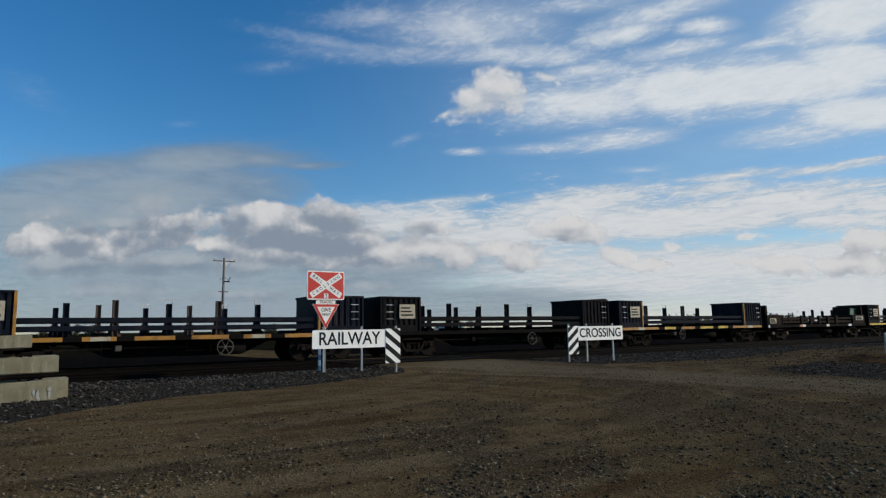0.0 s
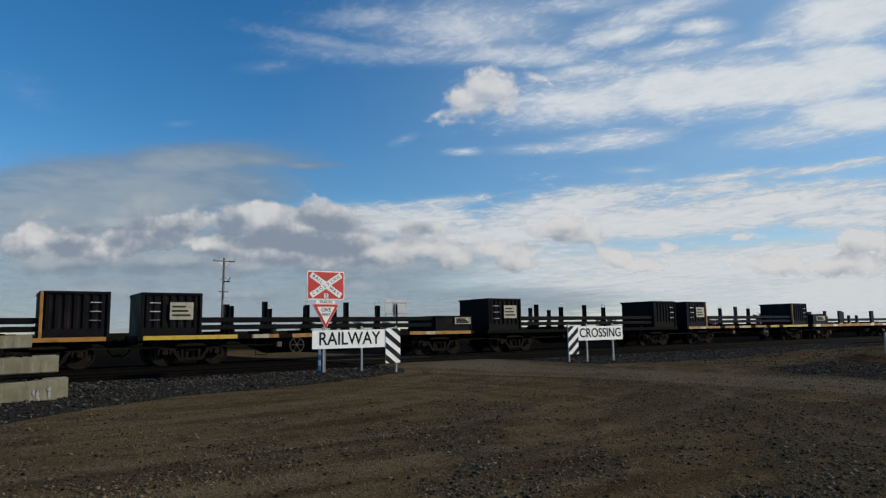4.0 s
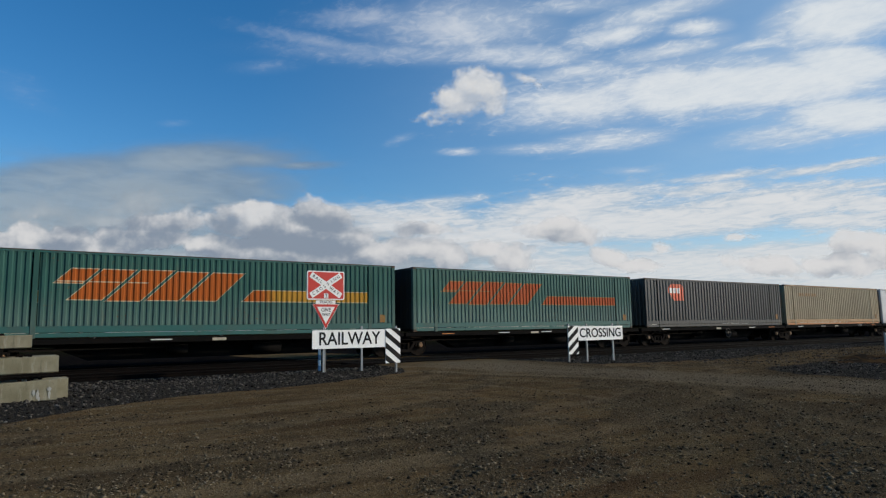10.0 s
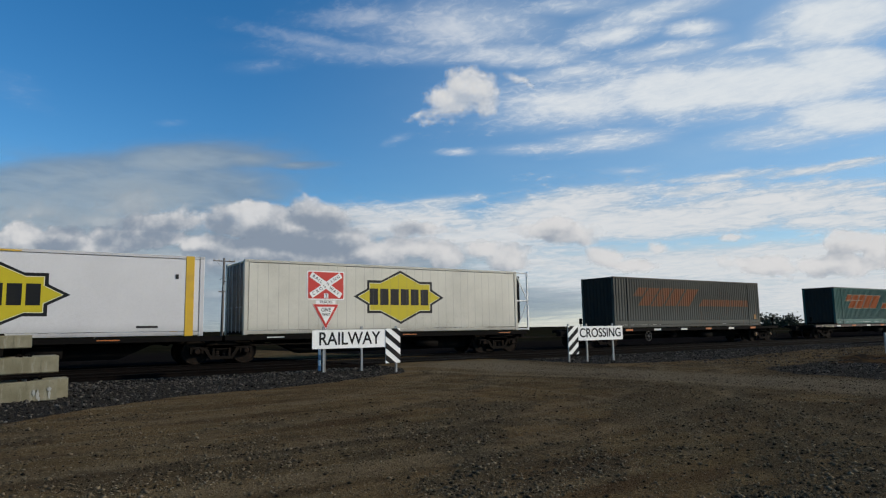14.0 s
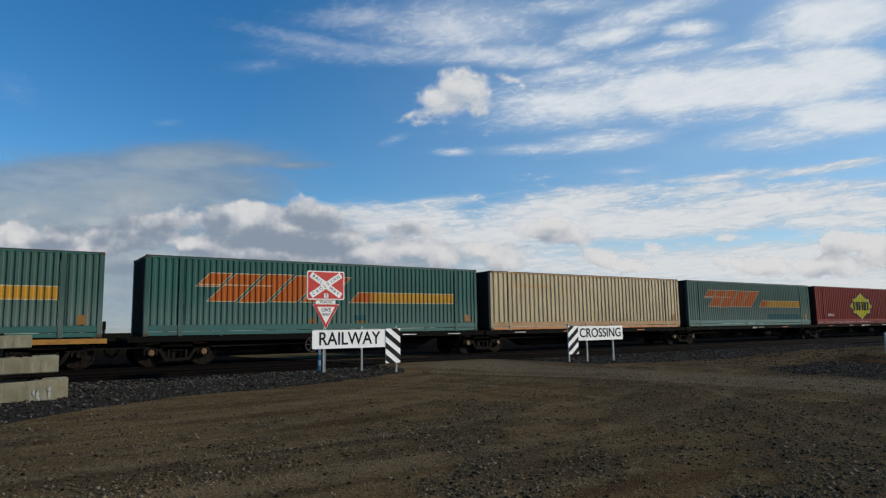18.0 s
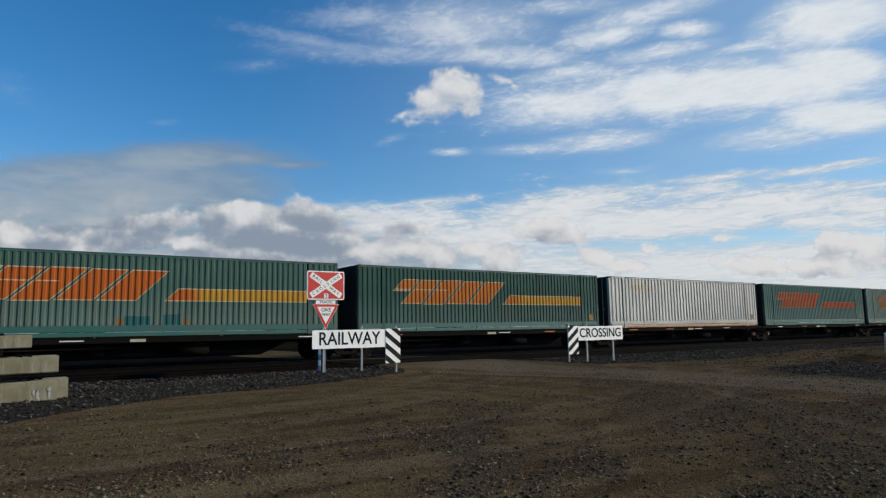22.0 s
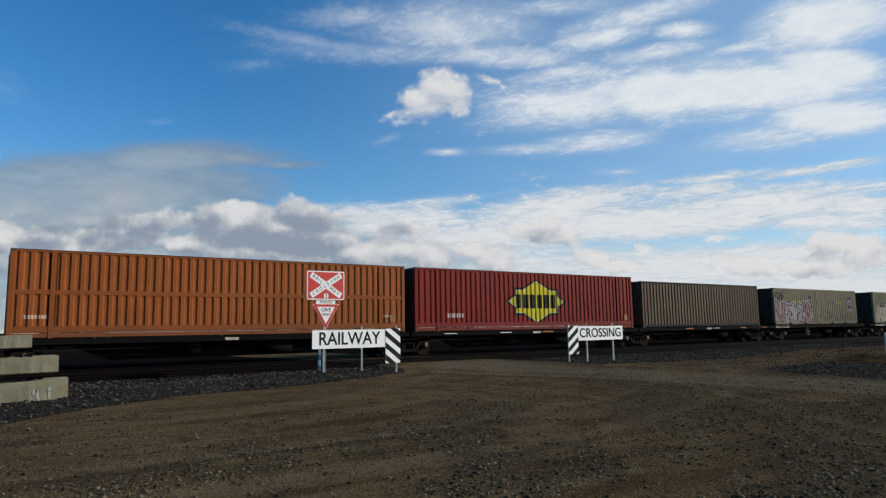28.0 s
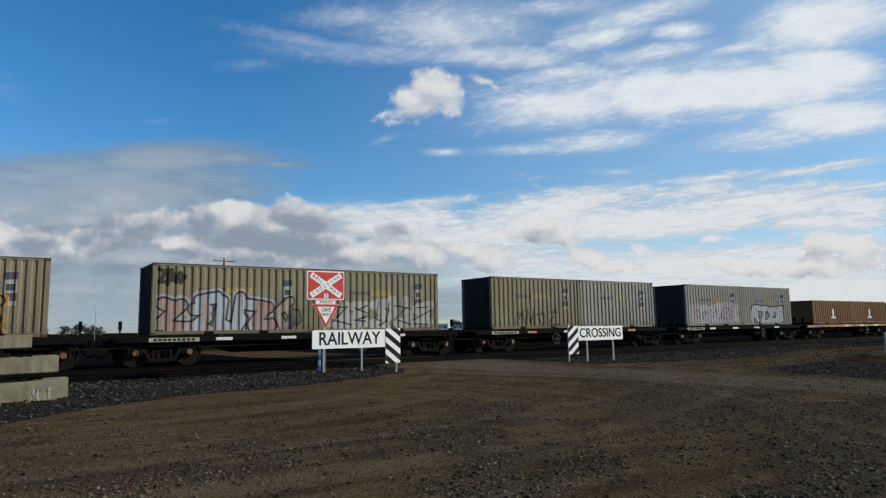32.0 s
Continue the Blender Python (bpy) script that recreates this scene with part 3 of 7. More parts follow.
def on_dirt(rng, count):
    r = 4.0 + 24 * rng.rand(count * 5) ** 1.5
    a = radians(8) + radians(90) * rng.rand(count * 5)
    x, y = r * np.cos(a), r * np.sin(a)
    keep = (gravel_amount(x, y) < 0.5) & (y < 19.5) & (rng.rand(len(x)) < 0.10 + 0.75 * clumps(x, y))
    return np.stack([x, y], -1)[keep][:count]


stones("track_gravel", "dark blue-grey crushed stone along the railway", 55000, in_gravel, (0.026, 0.105),
       [(0.009, 0.0080, 0.0068), (0.020, 0.018, 0.0152), (0.040, 0.0365, 0.031), (0.074, 0.067, 0.056), (0.135, 0.121, 0.100)], 3, 2.4)
stones("yard_stones", "loose grey and brown stones in patches on the dirt yard", 100000, on_dirt, (0.008, 0.060),
       [(0.022, 0.017, 0.011), (0.045, 0.035, 0.022), (0.080, 0.063, 0.039), (0.115, 0.091, 0.057), (0.175, 0.142, 0.092)], 4, 5.5)


def grit_on_dirt(rng, count):
    r = 3.9 + 22 * rng.rand(count * 4) ** 1.4
    a = radians(8) + radians(90) * rng.rand(count * 4)
    x, y = r * np.cos(a), r * np.sin(a)
    keep = (gravel_amount(x, y) < 0.5) & (y < 19.5) & (0.6 * tyre_arcs(x, y) + rng.normal(0, 0.45, len(x)) > 0.25)
    return np.stack([x, y], -1)[keep][:count]


stones("yard_grit", "fine pale grit lying in tyre marks on the dirt yard", 100000, grit_on_dirt, (0.005, 0.026),
       [(0.050, 0.038, 0.022), (0.10, 0.078, 0.045), (0.15, 0.12, 0.072), (0.21, 0.17, 0.11), (0.26, 0.22, 0.15)], 5, 3.0)


# ---- railway lines ----
def rail_line(y, x0, x1):
    s = Shape()
    half = [(0.036, 0.0), (0.036, -0.035), (0.010, -0.05), (0.010, -0.125), (0.07, -0.15), (0.07, -0.16)]
    outline = [(a, RAIL + b) for a, b in half] + [(-a, RAIL + b) for a, b in half[::-1]]
    s.prism([(y + a, b) for a, b in outline], x0, x1, axis="x")
    return s


for middle, tag in ((TRACK_NEAR, "empty"), (TRACK, "used")):
    line = thing("railway_track", pose(0, 0, 0), "%s railway track with rusty steel rails in dark gravel" % tag, "railway track", "railway tracks", "structure")
    for side in (-1, 1):
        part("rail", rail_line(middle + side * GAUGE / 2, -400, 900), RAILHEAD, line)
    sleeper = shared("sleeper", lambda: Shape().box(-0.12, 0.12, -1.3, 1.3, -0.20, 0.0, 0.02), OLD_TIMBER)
    for i in range(110):
        x = -14 + i * 0.68
        if not 10.5 < x < 17.2:
            part("sleeper", sleeper, None, line, at=pose(x, middle, RAIL - 0.145))

# ---- the dirt road's boards between the rails ----
deck = thing("crossing_deck", pose(13.9, TRACK_NEAR, 0), "packed dirt and timber deck between the rails at the crossing", "crossing deck", kind="structure")
for dy, wide in ((0.0, GAUGE - 0.2), (1.9, 1.5), (TRACK - TRACK_NEAR, GAUGE - 0.2)):
    k = 4
    for j in range(k):
        y0 = dy - wide / 2 + wide * j / k
        part("plank", Shape().box(-3.2, 3.2, y0 + 0.01, y0 + wide / k - 0.01, 0.02, RAIL - 0.012, 0.01), OLD_TIMBER, deck)


# ---- signs ----
def rounded(x0, x1, z0, z1, r, n=4):
    out = []
    for cx, cz, a0 in ((x1 - r, z1 - r, 0), (x0 + r, z1 - r, 90), (x0 + r, z0 + r, 180), (x1 - r, z0 + r, 270)):
        out += [(cx + r * math.cos(radians(a0 + 90 * i / n)), cz + r * math.sin(radians(a0 + 90 * i / n))) for i in range(n + 1)]
    return out


def crossing_sign(at, label):
    """Red board with a white cross of two lettered arms, tracks plate and give-way triangle on one post."""
    s = thing("railway_crossing_sign", at, label, "road sign", "crossing signs")
    part("post", Shape().tube((0, 0.05, -0.25), (0, 0.05, 2.95), 0.033, n=12), GALV, s, "galvanised round post", smooth=True)
    rim = part("board_rim", Shape().prism(rounded(-0.585, 0.585, 2.195, 3.025, 0.05), -0.012, 0.012), SIGN_WHITE, s, "white board edge")
    part("board", Shape().prism(rounded(-0.555, 0.555, 2.225, 2.995, 0.04), -0.018, -0.013), SIGN_RED, s, "red board face")
    part("board_back", Shape().prism(rounded(-0.575, 0.575, 2.205, 3.015, 0.05), 0.013, 0.016), SIGN_BACK, s, "bare metal back")
    for turn, y in ((33, -0.022), (-33, -0.027)):
        arm = Shape().box(-0.56, 0.56, y, y + 0.004, -0.085, 0.085)
        a = part("cross_arm", arm, SIGN_WHITE, s, "white cross arm", at=pose(0, 0, 2.615, 0, turn, 0))
    letters = [(ch, 33, d) for ch, d in zip("RAILWAY", (-0.46, -0.355, -0.265, -0.185, 0.19, 0.315, 0.43))]
    letters += [(ch, -33, -0.455 + 0.13 * i) for i, ch in enumerate("CROSSING")]
    for ch, turn, d in letters:
        c, q = math.cos(radians(turn)), -math.sin(radians(turn))
        lettering(ch, 0.128, SIGN_BLACK, s, d * c, 2.615 + d * q, -0.030, 0.95, turn)
    part("number_tile", Shape().box(-0.065, 0.065, -0.031, -0.021, 2.235, 2.375), SIGN_WHITE, s, "small white tile")
    lettering("2", 0.15, SIGN_BLACK, s, 0, 2.305, -0.034)
    part("tracks_plate", Shape().prism(rounded(-0.30, 0.30, 2.075, 2.175, 0.01), -0.012, 0.008), SIGN_WHITE, s, "narrow white plate")
    lettering("TRACKS", 0.105, SIGN_BLACK, s, 0, 2.125, -0.015, 1.05)
    tri = lambda k, y0, y1: Shape().prism([(-0.40 * k, 1.83 + 0.23 * k), (0.0, 1.83 - 0.46 * k), (0.40 * k, 1.83 + 0.23 * k)], y0, y1)
    part("triangle_rim", tri(1.04, -0.010, 0.010), SIGN_WHITE, s, "white triangle edge")
    part("triangle_border", tri(1.0, -0.016, -0.011), SIGN_RED, s, "red triangle border")
    part("triangle_face", tri(0.70, -0.021, -0.017), SIGN_WHITE, s, "white triangle face")
    part("triangle_back", tri(1.02, 0.011, 0.014), SIGN_BACK, s, "bare metal back")
    lettering("GIVE", 0.155, SIGN_BLACK, s, 0, 1.90, -0.024, 0.95)
    lettering("WAY", 0.115, SIGN_BLACK, s, 0, 1.765, -0.024, 0.95)
    return s


SIGN_Y = 17.6
crossing_sign(pose(7.97, SIGN_Y + 0.02, 0, 0, 0, 0), "red and white railway crossing sign with give way triangle")
back = thing("road_sign", pose(18.17, 31.0, 0), "pale grey back of a road sign beyond the tracks", "road sign")
part("board", Shape().prism(rounded(-0.71, 0.71, 2.04, 2.96, 0.05), -0.01, 0.01), SIGN_BACK, back)
for z in (2.19, 2.77):
    part("stiffener", Shape().box(-0.69, 0.69, -0.035, -0.011, z - 0.022, z + 0.022, 0.004), GALV, back, "flat steel stiffener")
part("post", Shape().tube((-0.03, -0.09, -0.3), (-0.03, -0.09, 2.72), 0.05, n=10), BOGIE, back, "dark steel post", smooth=True)


def wing_sign(text, at, width, side, label, size):
    """A white board with black letters and a hanging end with slanted black stripes, on three posts."""
    s = thing("warning_board", at, label, "road sign", "railway crossing boards")
    z0, z1 = 0.79, 1.32
    lean = radians(1.2)
    part("board", Shape().prism(rounded(0, width, z0, z1, 0.04), -0.010, 0.010), SIGN_WHITE, s)
    lettering(text, size, SIGN_BLACK, s, width / 2 + (-0.25 if side > 0 else 0.24), (z0 + z1) / 2, -0.014, 0.89 if side > 0 else 1.0)
    x0, x1 = (width - 0.50, width + 0.02) if side > 0 else (-0.02, 0.50)
    z2 = 0.30
    hang = part("striped_end", Shape().prism(rounded(x0, x1, z2, z1 + 0.02, 0.03), -0.022, -0.012), SIGN_WHITE, s, "white end board with slanted black stripes")
    step = 0.36
    for k in range(5):
        zc = z2 - 0.30 + step * k
        h, rise = 0.18, 0.40
        za, zb = (zc + rise, zc) if side > 0 else (zc, zc + rise)
        quad = [(x0, za), (x1, zb), (x1, zb + h), (x0, za + h)]
        quad = clip_z(quad, z2, z1 + 0.02)
        if len(quad) > 2:
            part("stripe", Shape().prism(quad, -0.027, -0.023), SIGN_BLACK, hang)
    for px in ((0.36, 1.58, 2.76) if side > 0 else (0.05, 1.0, 2.45)):
        part("post", Shape().prism([(px - 0.028, -0.25), (px + 0.028, -0.25), (px + 0.028, 1.42), (px - 0.028, 1.42)], 0.012, 0.062), GALV, s, "galvanised post")
        for z in (0.9, 1.2):
            part("bolt", Shape().lathe((px, -0.012, z), [(0.014, -0.004), (0.016, 0.0)], 6), GALV, s)
    return s


def clip_z(q, lo, hi):
    for keep, lim in ((1, lo), (-1, hi)):
        out = []
        for a, b in zip(q, q[1:] + q[:1]):
            ia, ib = keep * (a[1] - lim) >= 0, keep * (b[1] - lim) >= 0
            if ia:
                out.append(a)
            if ia != ib:
                t = (lim - a[1]) / (b[1] - a[1])
                out.append((a[0] + t * (b[0] - a[0]), lim))
        q = out
    return q


wing_sign("RAILWAY", pose(7.53, SIGN_Y - 0.05, 0), 2.86, 1, "white board reading RAILWAY with black striped end beside the crossing", 0.52)
wing_sign("CROSSING", pose(17.62, SIGN_Y - 0.05, 0), 2.99, -1, "white board reading CROSSING with black striped end beside the crossing", 0.48)

marker = thing("marker_post", pose(8.11, SIGN_Y + 0.75, 0), "blue and white banded short marker post", "marker post")
for i in range(5):
    part("band", Shape().lathe((0, 0, 0), [(0.042, 0.16 * i - 0.04), (0.042, 0.16 * i + 0.12)], 12, "z"), BLUE_POST if i % 2 else SIGN_WHITE, marker, "blue band" if i % 2 else "white band")

# ---- stack of concrete sleepers ----
def sleeper_beam(at, h, label):
    s = thing("concrete_sleeper", at, label, "railway sleeper", "stacked concrete sleepers")
    sh = Shape()
    w, length = 0.14, 2.5
    xs = [-length / 2, -0.95, -0.45, 0.45, 0.95, length / 2]
    hs = [h, h, h * 0.96, h * 0.96, h, h]
    ring = []
    for x, hh in zip(xs, hs):
        ring.append([(x, -w, 0.015), (x, -w + 0.015, 0), (x, w - 0.015, 0), (x, w, 0.015), (x, w * 0.86, hh - 0.015), (x, w * 0.78, hh), (x, -w * 0.78, hh), (x, -w * 0.86, hh - 0.015)])
    v = [p for r in ring for p in r]
    f = [tuple(range(7, -1, -1)), tuple(range(40, 48))]
    f += [(8 * j + i, 8 * j + (i + 1) % 8, 8 * j + 8 + (i + 1) % 8, 8 * j + 8 + i) for j in range(5) for i in range(8)]
    sh.poly(v, f)
    part("beam", sh, CONCRETE, s)
    for x in (-0.80, -0.66, 0.66, 0.80):
        part("rail_clip", Shape().box(x - 0.03, x + 0.03, -0.04, 0.04, h - 0.01, h + 0.035, 0.008), RAILHEAD, s, "rusty iron rail clip")
    return s


SPLASH = worn("white_splash", (0.30, 0.30, 0.27), 0.8, 0, 20, (0.2, 0.19, 0.14), 0.8)
STACK_Y = 14.29
for end_x, z, h in ((1.08, 0.10, 0.37), (1.08, 0.605, 0.30), (0.64, 1.06, 0.235)):
    for j in range(3):
        sleeper_beam(pose(end_x - 1.25 - (-0.20 if j and z < 0.3 else 0.05 if j == 1 else 0.0), STACK_Y + 0.33 * j, z, 0, -0.6, 0.8), h, "pale concrete railway sleeper with rail clips in a stack")
splash = thing("paint_marks", pose(0, STACK_Y - 0.142, 0, 0, 0, 0.8), "white paint splashes on the lowest sleeper", "paint marks")
for x, z, w, h in ((0.71, 0.27, 0.022, 0.12), (0.77, 0.22, 0.026, 0.18), (0.80, 0.15, 0.012, 0.10), (0.95, 0.32, 0.036, 0.07), (0.955, 0.22, 0.020, 0.16)):
    rim = [(x + w * (1 + 0.25 * math.sin(5 * a + x * 40)) * math.cos(a), z + h / 2 * (1 + 0.2 * math.sin(3 * a + x * 70)) * math.sin(a)) for a in [2 * math.pi * i / 14 for i in range(14)]]
    part("splash", Shape().prism(rim, 0.0, 0.004), SPLASH, splash)
for z0, z1 in ((-0.02, 0.10), (0.505, 0.60), (0.925, 1.07)):
    for x in (-0.45, 0.15):
        b = thing("dunnage_block", pose(x, STACK_Y + 0.33, 0), "weathered timber spacer block between stacked sleepers", "timber block", "spacer blocks")
        part("block", Shape().box(-0.06, 0.06, -0.46, 0.46, z0, z1, 0.008), OLD_TIMBER, b)


# ---- power pole ----
def power_pole(at):
    s = thing("power_pole", at, "grey timber power pole with two crossarms in the far field", "power pole")
    part("pole", Shape().tube((0, 0, -0.5), (0, 0, 11.2), 0.20, 0.13, 12), TIMBER, s, smooth=True)
    top = part("crossarm", Shape().box(-1.45, 1.45, -0.16, -0.06, 10.72, 10.86, 0.02), TIMBER, s, "upper timber crossarm")
    part("crossarm", Shape().box(-0.62, 0.62, -0.16, -0.06, 6.65, 6.80, 0.02), TIMBER, s, "short lower crossarm")
    for x in (-1.35, -0.7, 0.7, 1.35):
        part("insulator", Shape().lathe((x, -0.11, 0), [(0.02, 10.86), (0.06, 10.92), (0.03, 10.97), (0.06, 11.02), (0.02, 11.1)], 8, "z"), PLATE, top, "pale insulator")
    for side in (-1, 1):
        part("brace", Shape().tube((side * 1.0, -0.14, 10.72), (0, -0.17, 9.7), 0.025, n=6), GALV, s, "steel brace")
        part("cable_loop", Shape().tube((side * 0.1, -0.2, 8.6), (side * 0.55, -0.2, 8.25), 0.03, n=6), STEEL, s)
    part("switch_bracket", Shape().box(0.05, 0.75, -0.3, -0.1, 8.0, 8.14, 0.02), STEEL, s, "dark switch bracket")
    part("fuse", Shape().tube((0.55, -0.2, 8.1), (0.85, -0.2, 8.7), 0.05, n=6), STEEL, s)
    part("cable_box", Shape().box(-0.12, 0.12, -0.34, -0.18, 6.9, 7.6, 0.02), GALV, s, "grey cable box")
    return s


power_pole(pose(25.05, 88.0, 0, 0, 0.6, 0))
for x, y, h, r in ((21.5, 185.0, 8.0, 0.05),):
    m = thing("mast", pose(x, y, 0), "thin far mast in the field", "mast", "far masts")
    part("pole", Shape().tube((0, 0, -0.3), (0, 0, h), r * 1.4, r, 6), GALV, m)


# ---- far trees and buildings ----
n = Nodes("far_leaves", 0.9)
rnd = n.t.nodes.new("ShaderNodeNewGeometry").outputs["Random Per Island"]
LEAVES = n.colour(n.mix(rnd, (0.014, 0.018, 0.010), (0.040, 0.045, 0.024)))
BARK = worn("bark", (0.10, 0.08, 0.06), 0.95)


def tree(x, y, height, spread, seed, label):
    """A round-headed field tree: short forked trunk, limbs, and a full uneven crown of leaf clumps down to a low skirt."""
    rng = random.Random(seed)
    s = thing("tree", pose(x, y, float(ground_z(np.array(x), np.array(y))) - 0.1), label, "tree", "far trees")
    t = Shape()
    t.tube((0, 0, 0), (0.1, 0, height * 0.34), height * 0.040, height * 0.028, 7)
    crown = Shape()
    for k in range(11):
        a = 2 * math.pi * k / 11 + rng.random()
        out = spread * 0.62 * math.sqrt(rng.random())
        top = height * (0.50 + (0.34 * math.sqrt(1 - (out / spread) ** 2)) * rng.uniform(-0.9, 1.0))
        tip = Vector((math.cos(a) * out, math.sin(a) * out, top))
        root = Vector((0.1, 0, height * (0.22 + 0.12 * rng.random())))
        t.tube(root, tip, height * 0.014, height * 0.005, 5)
        for j in range(60):
            c = tip + Vector((rng.gauss(0, 1), rng.gauss(0, 1), rng.gauss(-0.10, 0.80))) * spread * 0.18
            c.z = max(c.z, height * 0.08)
            r = spread * rng.uniform(0.05, 0.13)
            e = [Vector((rng.gauss(0, 1), rng.gauss(0, 1), rng.gauss(0, 0.8))).normalized() * r * rng.uniform(0.6, 1.2) for _ in range(4)]
            crown.poly([c + q for q in e], [(0, 1, 2), (0, 2, 3), (0, 3, 1), (1, 3, 2)])
    part("trunk", t, BARK, s)
    part("crown", crown, LEAVES, s)
    return s


def at_far(px, depth):
    """A place in the field at a bearing px (tangent off the view's axis) and a depth along it."""
    return depth * (0.5669 + px * 0.8238), depth * (0.8238 - px * 0.5669)


for px, depth, h, w in ((-0.607, 330, 4.5, 3.2), (-0.575, 330, 6.0, 4.0), (-0.555, 345, 6.5, 5.0), (-0.535, 335, 6.0, 4.2), (-0.522, 340, 5.0, 3.2),
                            (-0.262, 420, 5.5, 5.5), (-0.207, 400, 7.5, 6.0), (-0.155, 430, 8.0, 6.5), (-0.13, 430, 7.5, 6.0), (-0.09, 450, 6.0, 6.0),
                            (0.02, 470, 7.5, 6.5), (0.04, 480, 6.5, 5.5), (0.245, 300, 5.5, 6.0), (0.345, 260, 5.0, 6.5), (0.37, 260, 4.5, 7.0), (0.40, 270, 4.0, 6.0),
                            (0.49, 240, 5.0, 6.0), (0.52, 235, 4.5, 5.5)):
    x, y = at_far(px, depth)
    tree(x, y, h, w, int(px * 1000) + depth, "dark green spreading tree far across the field")

house_x, house_y = at_far(-0.005, 460)
HOUSE_WALL = worn("pale_weatherboard", (0.5, 0.5, 0.48), 0.8)
ROOF = worn("grey_iron_roof", (0.16, 0.16, 0.17), 0.6)
for dx, w in ((0.0, 9.0), (14.0, 7.0)):
    hz0 = float(ground_z(np.array(house_x + dx), np.array(house_y)))
    b = thing("farmhouse", pose(house_x + dx, house_y, hz0, 0, 0, -30), "pale low farmhouse with a grey roof far away", "house", "far houses")
    wall = part("wall", Shape().box(-w / 2, w / 2, -3, 3, -0.3, 2.8), HOUSE_WALL, b)
    part("roof", Shape().prism([(-3.4, 2.8), (3.4, 2.8), (0, 4.4)], -w / 2 - 0.4, w / 2 + 0.4, axis="x"), ROOF, b)
    for k in (-0.3, 0.3):
        part("window", Shape().box(k * w - 0.6, k * w + 0.6, -3.06, -3.0, 1.0, 2.2), STEEL, b, "dark window")

# ---- spoil by the far road edge ----
n = Nodes("orange_soil", 0.95)
mid = n.noise(scale=3.0, detail=5)
SOIL = n.mix(n.step(mid, 0.4, 0.65), (0.022, 0.017, 0.012), (0.052, 0.032, 0.015))
n.bump(n.noise(scale=12, detail=4), 0.8, 0.03)
n.bsdf.inputs["Specular IOR Level"].default_value = 0.0
n.colour(SOIL)
SOIL = n.mat


def mound(at, rx, ry, h, seed, label):
    s = thing("dirt_mound", at, label, "dirt mound", "dirt mounds")
    sh = Shape()
    rng = random.Random(seed)
    N, R = 28, 9
    v = []
    for j in range(R):
        t = j / (R - 1)
        for i in range(N):
            a = 2 * math.pi * i / N
            k = 1 + 0.22 * noise.noise((math.cos(a) * 2, math.sin(a) * 2, seed + t * 2))
            z = h * (1 - t * t) ** 1.2 * (1 + 0.5 * noise.noise((math.cos(a) * 3 * t, math.sin(a) * 3 * t, seed))) - 0.04
            v.append((rx * t * k * math.cos(a), ry * t * k * math.sin(a), z))
    f = [(j * N + i, j * N + (i + 1) % N, (j + 1) * N + (i + 1) % N, (j + 1) * N + i) for j in range(R - 1) for i in range(N)]
    part("soil", sh.poly(v, f), SOIL, s, smooth=True)
    return s


mound(pose(23.2, 10.0, 0, 0, 0, -25), 1.6, 0.5, 0.16, 4, "low mound of dark and orange soil by the dirt road")
mound(pose(26.5, 11.2, 0, 0, 0, -30), 1.8, 0.6, 0.16, 9, "low mound of dark and orange soil by the dirt road")
bollard = thing("guide_post", pose(31.2, 12.5, 0), "short pale guide post at the road's edge", "guide post")
part("post", Shape().box(-0.07, 0.07, -0.03, 0.03, -0.1, 0.85, 0.01), GALV, bollard)
part("reflector", Shape().box(-0.04, 0.04, -0.04, -0.031, 0.62, 0.78), WHITE_TAPE, bollard, "white reflector")


# ---- clouds ----
VIEW_F, VIEW_R = Vector((0.5669, 0.8238, 0)), Vector((0.8238, -0.5669, 0))


def cloud_sheet(name, radius, label, make):
    """A far curved sheet of sky before the camera, with its own flat coordinates: right and up over forward."""
    na, ne = 60, 30
    m = bpy.data.meshes.new(name)
    v, uv = [], []
    for j in range(ne + 1):
        for i in range(na + 1):
            a, e = radians(-56 + 112 * i / na), radians(-1.5 + 40 * j / ne)
            d = (VIEW_F * math.cos(a) + VIEW_R * math.sin(a)) * math.cos(e) + Vector((0, 0, math.sin(e)))
            v.append(tuple(d * radius))
            uv.append((math.tan(a), math.tan(e) / math.cos(a)))
    f = [(j * (na + 1) + i, j * (na + 1) + i + 1, (j + 1) * (na + 1) + i + 1, (j + 1) * (na + 1) + i) for j in range(ne) for i in range(na)]
    m.from_pydata(v, [], f)
    layer = m.uv_layers.new(name="flat")
    for loop in m.loops:
        layer.data[loop.index].uv = uv[loop.vertex_index]
    m.shade_smooth()
    m.materials.append(make(name))
    ob = tagged(new(name, m), label, "clouds", kind="structure")
    return ob


def patches(n, vec, spots, outer=0.6):
    """How far inside the nearest of some ellipses (u, v, half width, half height, turn, weight): 1 in the middle, 0 at the rim."""
    best = None
    for cu, cv, ru, rv, turn, k in spots:
        mp = n.t.nodes.new("ShaderNodeMapping")
        mp.vector_type = "TEXTURE"
        mp.inputs["Location"].default_value = (cu, cv, 0)
        mp.inputs["Rotation"].default_value = (0, 0, radians(turn))
        mp.inputs["Scale"].default_value = (ru, rv, 1)
        n.t.links.new(vec, mp.inputs[0])
        d = n.t.nodes.new("ShaderNodeVectorMath")
        d.operation = "LENGTH"
        n.t.links.new(mp.outputs[0], d.inputs[0])
        c = n.sub(1.0, d.outputs["Value"])
        c = n.mx(n.mul(c, k), n.mul(c, outer)) if k > outer else n.mul(c, k)
        best = c if best is None else n.mx(best, c)
    return best


